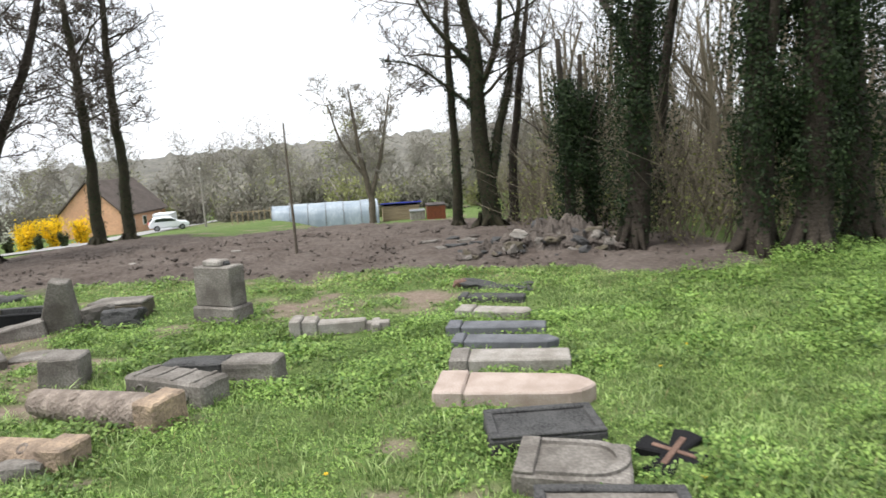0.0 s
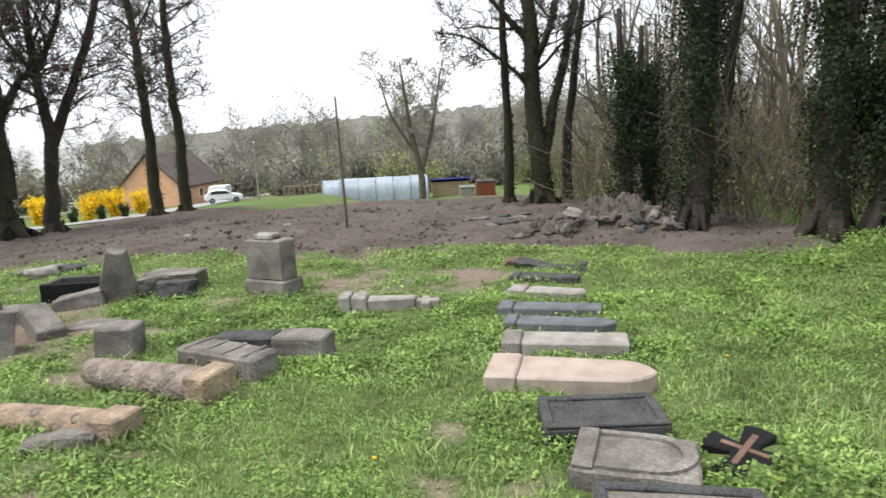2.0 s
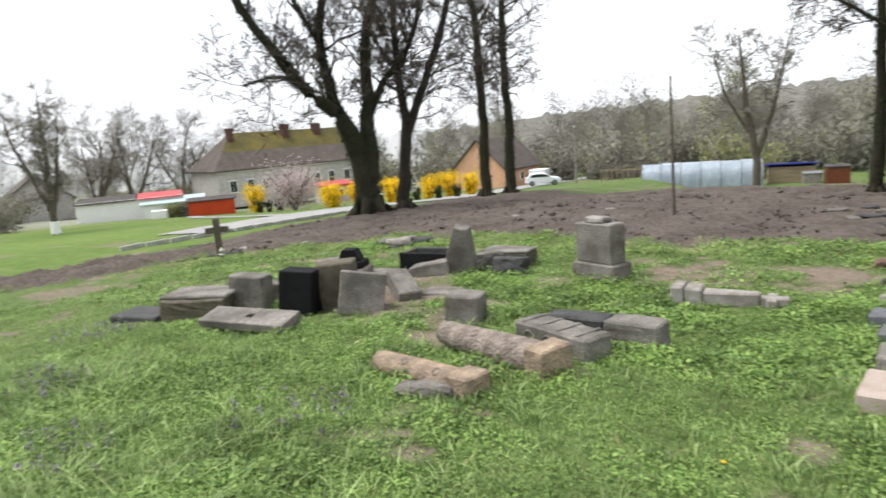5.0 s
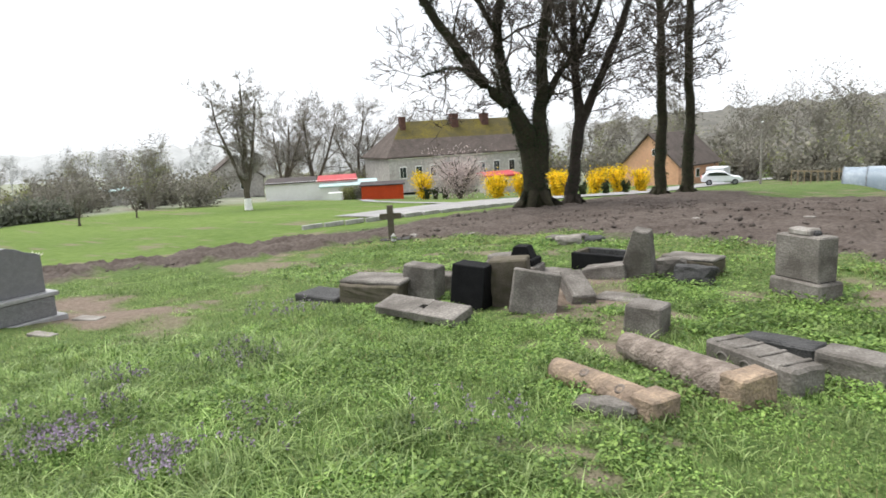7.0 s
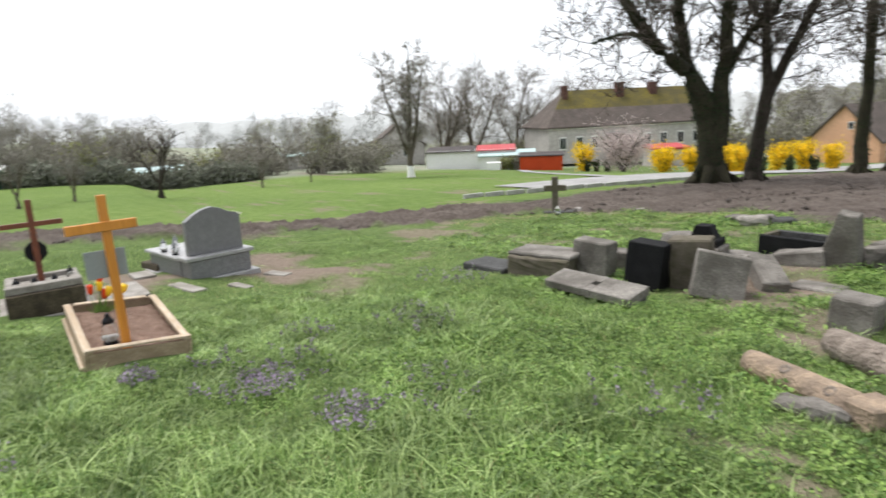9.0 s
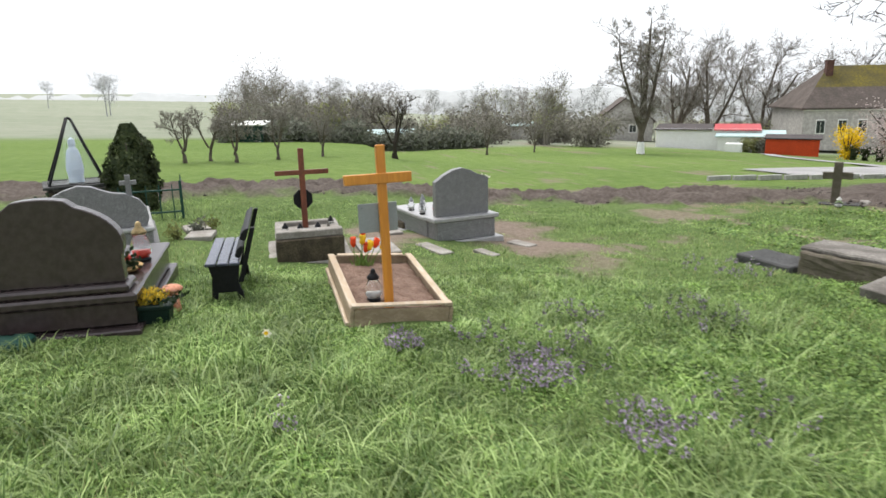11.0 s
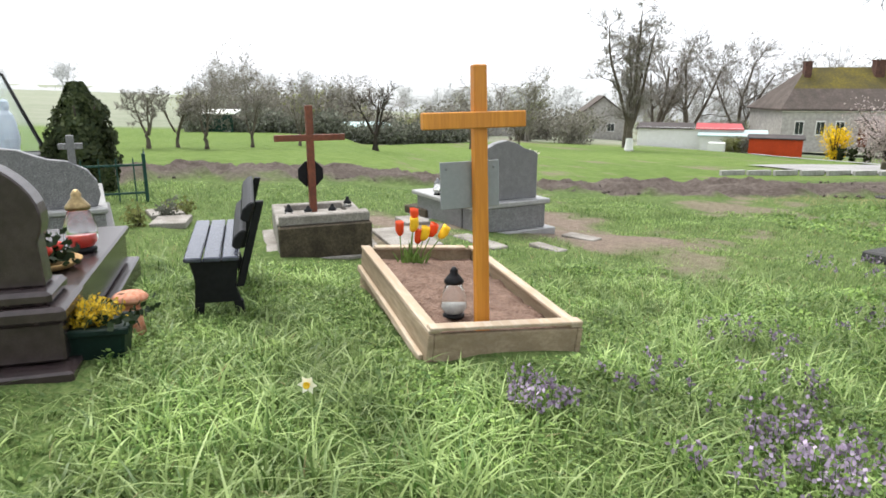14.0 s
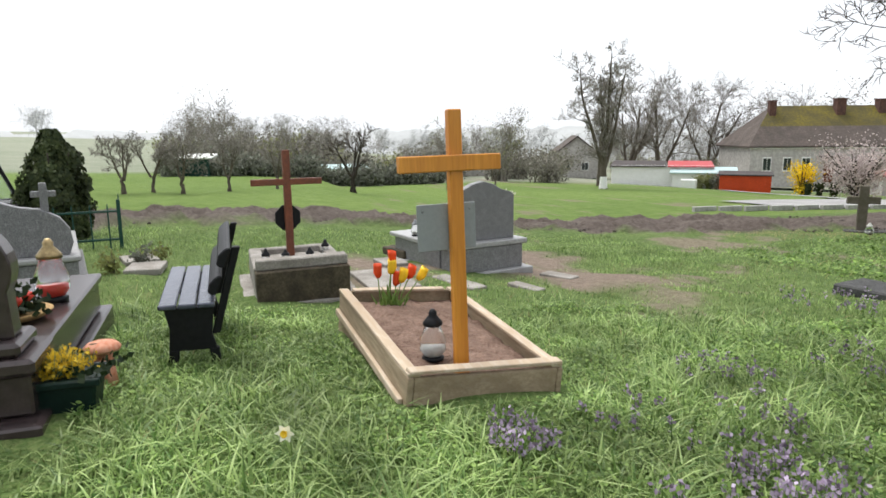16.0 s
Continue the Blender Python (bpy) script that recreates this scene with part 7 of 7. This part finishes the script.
def shrine():
    """Brick plinth that carries a glazed pointed case with a pale figure."""
    x, y = -15.6, -5.45
    root = thing("glazed_shrine", on(x, y, 22, .05), "brick plinth with a pointed glass case and pale figure", "shrine")
    rows, bw = 6, .235
    core = part("core", box(.92, .92, .53, (0, 0, 0), .01), M["concrete"], root)
    bme = None
    for r in range(rows):
        for side in range(4):
            for k in range(4):
                off = -.36 + k * .24 + (.06 if r % 2 else -.06)
                if abs(off) > .44:
                    continue
                px, py = ((off, -.475), (.475, off), (off, .475), (-.475, off))[side]
                if bme is None:
                    ob = part("brick", box(bw - .02, .10, .068, (0, 0, 0), .006), M["dirtyconcrete"], root)
                    bme = ob.data
                else:
                    ob = part("brick", bme, None, root)
                ob.location = (px, py, .01 + r * .082)
                ob.rotation_euler = (0, 0, radians(90) if side % 2 else 0)
    part("top_slab", box(1.18, 1.18, .06, (0, 0, .535), .01), M["darkstone"], root)
    z0, z1 = .596, 1.8
    base = [Vector((s * .48, t * .48, z0)) for s, t in ((-1, -1), (1, -1), (1, 1), (-1, 1))]
    top = [Vector((-.24, -.03, z1)), Vector((.24, -.03, z1)), Vector((.24, .03, z1)), Vector((-.24, .03, z1))]
    w = None
    for i in range(4):
        w = Wood()
        w.tube([base[i], base[i].lerp(top[i], .5), top[i] + Vector((0, 0, .03))], [.024, .022, .02], 6)
        part("edge_bar", w.mesh("edge_bar", M["blackpaint"]), None, root)
        w = Wood()
        w.tube([base[i], base[(i + 1) % 4]], [.022, .022], 6)
        part("base_bar", w.mesh("base_bar", M["blackpaint"]), None, root)
        a, b, c, d = base[i], base[(i + 1) % 4], top[(i + 1) % 4], top[i]
        bm = bmesh.new()
        bm.faces.new([bm.verts.new(p) for p in (a, b, c, d)])
        r = bmesh.ops.extrude_face_region(bm, geom=bm.faces[:])
        inward = Vector((-(a.x + b.x), -(a.y + b.y), 0)).normalized() * .006
        bmesh.ops.translate(bm, vec=inward, verts=[v for v in r["geom"] if isinstance(v, bmesh.types.BMVert)])
        bmesh.ops.recalc_face_normals(bm, faces=bm.faces)
        ob = part("pane", bm, M["glass"], root)
        ob.visible_shadow = False
    w = Wood()
    w.tube([Vector((-.26, 0, z1 + .03)), Vector((.26, 0, z1 + .03))], [.025, .025], 6)
    part("ridge_bar", w.mesh("ridge_bar", M["blackpaint"]), None, root)
    st = part("statue", turned([(.14, 0), (.13, .1), (.16, .25), (.13, .5), (.10, .62), (.05, .68), (.07, .74), (.06, .82), (.01, .86)], 16), M["statuemat"])
    st.matrix_world = root.matrix_world @ pose(0, 0, .60)
    tagged(st, "small pale blue and white painted figure under glass", "statue")
    for k, (dx, dy) in enumerate(((1.1, .4), (1.2, -.3), (.9, 1.0))):
        bush("shrine_shrub", x + dx, y + dy, .6, .5, "low scrub at the foot of a shrine", "ivy", 260, .08, 480 + k, 7, "shrine shrubs", low=.05)


shrine()
lantern(-15.55, 11.55, gz(-15.55, 11.55), .26, .09, "white lantern at the foot of a stone cross", "whitestone", "whitestone")
bits = ((-15.9, 12.6), (-14.2, 13.4), (-9.3, 17.5), (-6.6, 18.2))
for k, (x, y) in enumerate(bits):
    rubble("pale_stone", x, y, (.30, .2), .14, "concrete", "pale stone lying on bare earth", 500 + k, 70 * k, group="stones on bare earth")


# ---- grass, weeds and flowers ----
def strands(name, n, area, hmin, hmax, wide, material, seed, label, keep=None, lean=.5, clump=0.0):
    """Curved blades over a stretch of ground, joined."""
    r = np.random.default_rng(seed)
    x, y = r.uniform(area[0], area[1], n), r.uniform(area[2], area[3], n)
    if clump:
        cx, cy = r.uniform(area[0], area[1], n // 22), r.uniform(area[2], area[3], n // 22)
        pick = r.integers(0, n // 22, n)
        x, y = np.where(r.random(n) < clump, cx[pick] + r.normal(0, .07, n), x), np.where(r.random(n) < clump, cy[pick] + r.normal(0, .07, n), y)
    ok = (earthness(x, y) < .35) & (bareness(x, y) < r.uniform(.15, .8, n))
    for (ax, ay, tn, hx, hy) in KEEP_OFF:
        c, s = math.cos(radians(tn)), math.sin(radians(tn))
        u, v = (x - ax) * c + (y - ay) * s, -(x - ax) * s + (y - ay) * c
        ok &= ~((abs(u) < hx) & (abs(v) < hy))
    if keep is not None:
        ok &= keep(x, y, r)
    x, y = x[ok], y[ok]
    n = len(x)
    z = land(x, y) + (lump(x, y, .9) - .5) * .08 + (lump(x, y, .3) - .5) * .05 - .015
    h = r.uniform(hmin, hmax, n) * (.55 + .9 * lump(x, y, 1.1))
    trod = np.zeros(n)
    for ax, ay, tn, hx, hy in GRAVE_PLOTS:
        trod = np.maximum(trod, np.exp(-(np.maximum(0, np.hypot(x - ax, y - ay) - hx) / .5) ** 2))
    h = h * (1 - .45 * trod)
    a = r.uniform(0, 2 * np.pi, n)
    bend = r.uniform(.1, lean, n) * h
    b = a + r.normal(1.57, .5, n)
    wx, wy = np.cos(b) * wide * r.uniform(.6, 1.3, n), np.sin(b) * wide * r.uniform(.6, 1.3, n)
    dx, dy = np.cos(a) * bend, np.sin(a) * bend
    rows = []
    for t, k in ((0, .8), (.45, 1.0), (.8, .6)):
        px, py, pz = x + dx * t * t, y + dy * t * t, z + h * t * (1 - .25 * t * bend / h)
        rows += [np.stack([px - wx * k / 2, py - wy * k / 2, pz], 1), np.stack([px + wx * k / 2, py + wy * k / 2, pz], 1)]
    rows.append(np.stack([x + dx * 1.1, y + dy * 1.1, z + h * (1 - .25 * bend / h)], 1))
    v = np.stack(rows, 1).reshape(-1, 3)
    k = np.arange(n)[:, None] * 7
    me = bpy.data.meshes.new(name)
    tri = np.concatenate([k + np.array([[0, 1, 3]]), k + np.array([[0, 3, 2]]), k + np.array([[2, 3, 5]]), k + np.array([[2, 5, 4]]), k + np.array([[4, 5, 6]])], 1).reshape(-1, 3)
    quick(me, v, tri)
    me.materials.append(M[material])
    return tagged(new(name, me), label, "grass", kind="stuff")


def quick(me, v, tri):
    me.vertices.add(len(v))
    me.vertices.foreach_set("co", v.astype(np.float32).ravel())
    me.loops.add(tri.size)
    me.loops.foreach_set("vertex_index", tri.astype(np.int32).ravel())
    me.polygons.add(len(tri))
    me.polygons.foreach_set("loop_start", np.arange(0, tri.size, 3, dtype=np.int32))
    me.update(calc_edges=True)
    me.validate()


GRAVE_PLOTS = [(1.62, 4.5, 52, .27, .22), (-8.40, 0, 6, 1.03, .55), (-11.05, -.86, 5, .78, .60), (-13.1, 1.4, 17, 1.05, .72), (-8.3, -2.9, 5, 1.2, .78), (-12.1, -3.8, 16, 1.2, .72), (-7.62, -2.06, 2, .12, .2)]
STONE_PLOTS = [(.55, 6.0, -7, .78, .30), (.56, 7.1, -5, .68, .22), (.56, 7.8, -9, .66, .17), (.47, 8.5, -8, .66, .17), (.48, 9.37, -16, .56, .17), (.71, 5.0, 5, .46, .28), (.84, 4.24, -12, .40, .28), (.97, 3.5, -4, .47, .28),
            (-3.5, 5.8, -18, .85, .18), (-3.75, 4.88, -11, .65, .13), (-4.64, 7.05, 12, .22, .2), (-3.02, 6.44, -22, .55, .2), (-2.6, 6.95, -6, .75, .16), (-3.86, 10, -21, .43, .23), (-1.75, 8.98, 5, .7, .14), (-7.28, 5.74, 8, .72, .3), (-9.1, 6.2, 28, .5, .3), (-7.0, 7.0, 24, .5, .4)]
KEEP_OFF = GRAVE_PLOTS + STONE_PLOTS


def leaflets(name, n, area, size, high, material, seed, label, keep=None):
    """Low round weed leaves, each a small tilted diamond."""
    r = np.random.default_rng(seed)
    x, y = r.uniform(area[0], area[1], n), r.uniform(area[2], area[3], n)
    ok = (earthness(x, y) < .4) & (bareness(x, y) < r.uniform(.1, .9, n))
    ok &= lump(x, y, .5) + .6 * lump(x, y, .16) > r.uniform(.25, .95, n)
    for (ax, ay, tn, hx, hy) in KEEP_OFF:
        c, s = math.cos(radians(tn)), math.sin(radians(tn))
        u, v = (x - ax) * c + (y - ay) * s, -(x - ax) * s + (y - ay) * c
        ok &= ~((abs(u) < hx) & (abs(v) < hy))
    if keep is not None:
        ok &= keep(x, y, r)
    x, y = x[ok], y[ok]
    n = len(x)
    z = land(x, y) + (lump(x, y, .9) - .5) * .08 + (lump(x, y, .3) - .5) * .05 + r.uniform(0, 1, n) ** 1.5 * high * (.3 + 1.4 * lump(x, y, .5))
    a, s = r.uniform(0, 6.28, n), size * r.uniform(.45, 1.0, n) * (.6 + .9 * lump(x + 40, y, .7))
    ux, uy, uz = np.cos(a) * s, np.sin(a) * s, r.normal(0, .35, n) * s
    vx, vy, vz = -np.sin(a) * s * .8, np.cos(a) * s * .8, r.normal(0, .35, n) * s
    p = np.stack([x, y, z], 1)
    u, w = np.stack([ux, uy, uz], 1) / 2, np.stack([vx, vy, vz], 1) / 2
    v = np.stack([p - u, p - u * .1 + w, p + u, p - u * .1 - w], 1).reshape(-1, 3)
    k = np.arange(n)[:, None] * 4
    me = bpy.data.meshes.new(name)
    quick(me, v, np.concatenate([k + np.array([[0, 2, 1]]), k + np.array([[0, 3, 2]])], 1).reshape(-1, 3))
    me.materials.append(M[material])
    return tagged(new(name, me), label, "weeds", kind="stuff")


long_zone = lambda x, y, r: (step((3.2 - y) / 2.5) * .9 + .10) > r.random(len(x))
strands("long_grass", 62000, (-9.5, -1.5, -4.0, 3.2), .04, .14, .011, "blade", 1, "long tufted spring grass", long_zone, 1.8, .65)
strands("meadow_grass", 70000, (-17, 2.5, -5, 6), .03, .09, .010, "blade", 2, "short grass around the graves", None, .8, .4)
strands("short_grass", 60000, (-15, 7, 2.5, 14.5), .03, .09, .008, "blade", 3, "short grass between old stones", None, .8, .5)
strands("dry_stalks", 9000, (-13, 5, -3, 14), .04, .13, .006, "drygrass", 4, "scattered dry straw in the grass", None, 1.4, .3)
strands("dry_edge", 26000, (-17, 6, 8.5, 16), .04, .12, .007, "drygrass", 14, "straw-coloured grass at the edge of bare earth", lambda x, y, r: np.exp(-((inside(EARTH, x, y) + .7) / .8) ** 2) > r.random(len(x)), 1.5, .6)
leaflets("ground_weeds", 240000, (-9, 4.5, 2.0, 9.5), .036, .085, "clover", 5, "low leafy weeds covering the ground")
leaflets("ground_weeds", 110000, (-15, 8, 6.5, 14.5), .060, .09, "clover", 6, "low leafy weeds around the stone heap")
strands("grass_tufts", 16000, (-10, -1.0, -4.0, 3.6), .10, .25, .010, "blade", 21, "taller arching tufts of spring grass", None, 2.0, .97)
strands("weed_tufts", 9000, (-8, 4, 2.6, 9), .06, .15, .012, "blade", 22, "scattered grass tufts among low weeds", None, 1.3, .97)
leaflets("ground_weeds", 160000, (-10, 1.5, -3.5, 2.6), .026, .05, "clover", 7, "low leafy weeds between grass tufts")
strands("lush_grass", 42000, (1.4, 9, 2.6, 13.0), .04, .12, .010, "blade", 31, "lush longer grass beside the row of stones", None, 1.6, .6)
leaflets("bank_weeds", 70000, (4, 12, 7, 14.0), .055, .24, "clover", 8, "lush taller weeds on the bank before the woods", lambda x, y, r: step((x - 3.5) / 2.5) > r.random(len(x)))


def clods(n, seed):
    """Crumbled lumps over the dug earth."""
    r = np.random.default_rng(seed)
    x = np.concatenate([r.uniform(-22.5, -15.5, n // 2), r.uniform(-20, 6, n - n // 2)])
    y = np.concatenate([r.uniform(-8, 14, n // 2), r.uniform(12, 26, n - n // 2)])
    ok = (inside(EARTH, x, y) > .1) & (lump(x, y, 1.1) > r.uniform(.2, .8, n))
    x, y = x[ok], y[ok]
    n = len(x)
    s = r.uniform(.02, .055, n) * (1 + 1.2 * (r.random(n) < .05))
    p = np.stack([x, y, land(x, y) + .015 + s * .2], 1)
    d = np.array([[1, 0, 0], [0, 1, 0], [-1, 0, 0], [0, -1, 0], [0, 0, .8], [0, 0, -.8]])
    v = (p[:, None] + d[None] * s[:, None, None] * r.uniform(.6, 1.3, (n, 6, 1)) + r.normal(0, .2, (n, 6, 3)) * s[:, None, None]).reshape(-1, 3)
    k = np.arange(n)[:, None] * 6
    me = bpy.data.meshes.new("clods")
    quick(me, v, np.concatenate([k + np.array([t]) for t in ((0, 1, 4), (1, 2, 4), (2, 3, 4), (3, 0, 4), (1, 0, 5), (2, 1, 5), (3, 2, 5), (0, 3, 5))], 1).reshape(-1, 3))
    me.materials.append(M["earth"])
    tagged(new("earth_clods", me), "loose clods of dug brown earth", "earth", kind="stuff")


clods(9000, 40)


def nettles(cx, cy, rad, n, seed):
    """A patch of purple dead-nettle."""
    rnd = random.Random(seed)
    st, fl = Wood(), Wood()
    for _ in range(n):
        a, q = rnd.random() * 6.28, rad * rnd.random() ** .6
        x, y = cx + math.cos(a) * q * 1.3, cy + math.sin(a) * q
        p, h = Vector((x, y, gz(x, y))), rnd.uniform(.10, .20)
        top = p + Vector((rnd.gauss(0, .015), rnd.gauss(0, .015), h))
        st.tube([p, top], [.003, .002], 3)
        for k in range(12):
            t = rnd.uniform(.5, 1)
            (fl if rnd.random() < .72 else st).leaf(p.lerp(top, t) + Vector((rnd.gauss(0, .014), rnd.gauss(0, .014), 0)), .029, rnd)
    root = tagged(thing("nettle_patch", Matrix(), "patch of purple dead-nettle flowers in grass", "flowers", "nettle patches"), kind="stuff")
    part("stems", st.mesh("stems", M["clover"], False), None, root)["kind"] = "stuff"
    part("flowers", fl.mesh("flowers", M["purple"], False), None, root)["kind"] = "stuff"


for k, (x, y, rd, n) in enumerate(((-6.15, 1.0, .24, 90), (-6.80, .03, .15, 46), (-5.22, 1.40, .28, 70), (-7.55, 3.15, .5, 50), (-6.6, 1.35, .4, 26), (-7.64, 1.8, .3, 20), (-6.0, .55, .25, 14), (-7.0, .75, .3, 14), (-4.3, 3.6, .5, 30), (-9.6, 4.7, .6, 40), (-5.4, 2.2, .5, 24), (-5.5, -.82, .15, 8))):
    nettles(x, y, rd, n, 600 + k)


def daffodil(x, y):
    root = thing("daffodil", pose(x, y, gz(x, y), 0, 0, -20), "pale yellow daffodil bowed in the grass", "flower")
    w = Wood()
    w.tube([Vector((0, 0, 0)), Vector((.02, 0, .16)), Vector((.06, 0, .215))], [.005, .004, .004], 5)
    for a in range(5):
        d = Vector((math.cos(a * 1.3), math.sin(a * 1.3), 0))
        k = len(w.v)
        w.v += [d * .01, d * .04 + Vector((0, 0, .13)) + d.orthogonal() * .006, d * .09 + Vector((0, 0, .2)), d * .04 + Vector((0, 0, .13)) - d.orthogonal() * .006]
        w.f.append((k, k + 1, k + 2, k + 3))
    part("stem", w.mesh("stem", M["blade"]), None, root)
    pt = Wood()
    c = Vector((.075, 0, .215))
    for k in range(6):
        a = k * math.pi / 3
        o = Vector((.25, math.cos(a), math.sin(a))).normalized()
        s = Vector((0, -math.sin(a), math.cos(a)))
        i = len(pt.v)
        pt.v += [c, c + o * .022 + s * .014, c + o * .045, c + o * .022 - s * .014]
        pt.f.append((i, i + 1, i + 2, i + 3))
    part("petals", pt.mesh("petals", M["whitepetal"], False), None, root)
    part("trumpet", tilt(turned([(.008, 0), (.012, .012), (.016, .024), (.013, .022), (.004, .008)], 12), 0, 80, 0, c), M["yellowpetal"], root, smooth=True)


daffodil(-6.80, -1.01)


def dandelion(x, y):
    """A yellow flower head on a short stalk over a rosette of leaves."""
    root = thing("dandelion", pose(x, y, gz(x, y)), "small yellow dandelion open in the grass", "flower", "dandelions")
    lv, fl = Wood(), Wood()
    rnd = random.Random(int(x * 100))
    for k in range(7):
        a = k * .9 + rnd.uniform(-.2, .2)
        d, c = Vector((math.cos(a), math.sin(a), .25)), Vector((-math.sin(a), math.cos(a), 0))
        i = len(lv.v)
        lv.v += [d * .01, d * .06 + c * .013 + Vector((0, 0, .02)), d * .11, d * .06 - c * .013 + Vector((0, 0, .02))]
        lv.f.append((i, i + 1, i + 2, i + 3))
    lv.tube([Vector((0, 0, 0)), Vector((.005, 0, .09))], [.003, .003], 5)
    for k in range(26):
        a, e = k * 2.4, .25 + .7 * k / 26
        d, c = Vector((math.cos(a) * math.cos(e), math.sin(a) * math.cos(e), math.sin(e))), Vector((-math.sin(a), math.cos(a), 0))
        i, b = len(fl.v), Vector((.005, 0, .088))
        fl.v += [b, b + d * .016 + c * .004, b + d * .024, b + d * .016 - c * .004]
        fl.f.append((i, i + 1, i + 2, i + 3))
    part("leaves", lv.mesh("leaves", M["clover"], False), None, root)
    part("flower_head", fl.mesh("flower_head", M["yellowpetal"], False), None, root)


for x, y in ((1.67, 4.01), (2.09, 6.47), (2.6, 7.2), (-.95, 4.3)):
    dandelion(x, y)
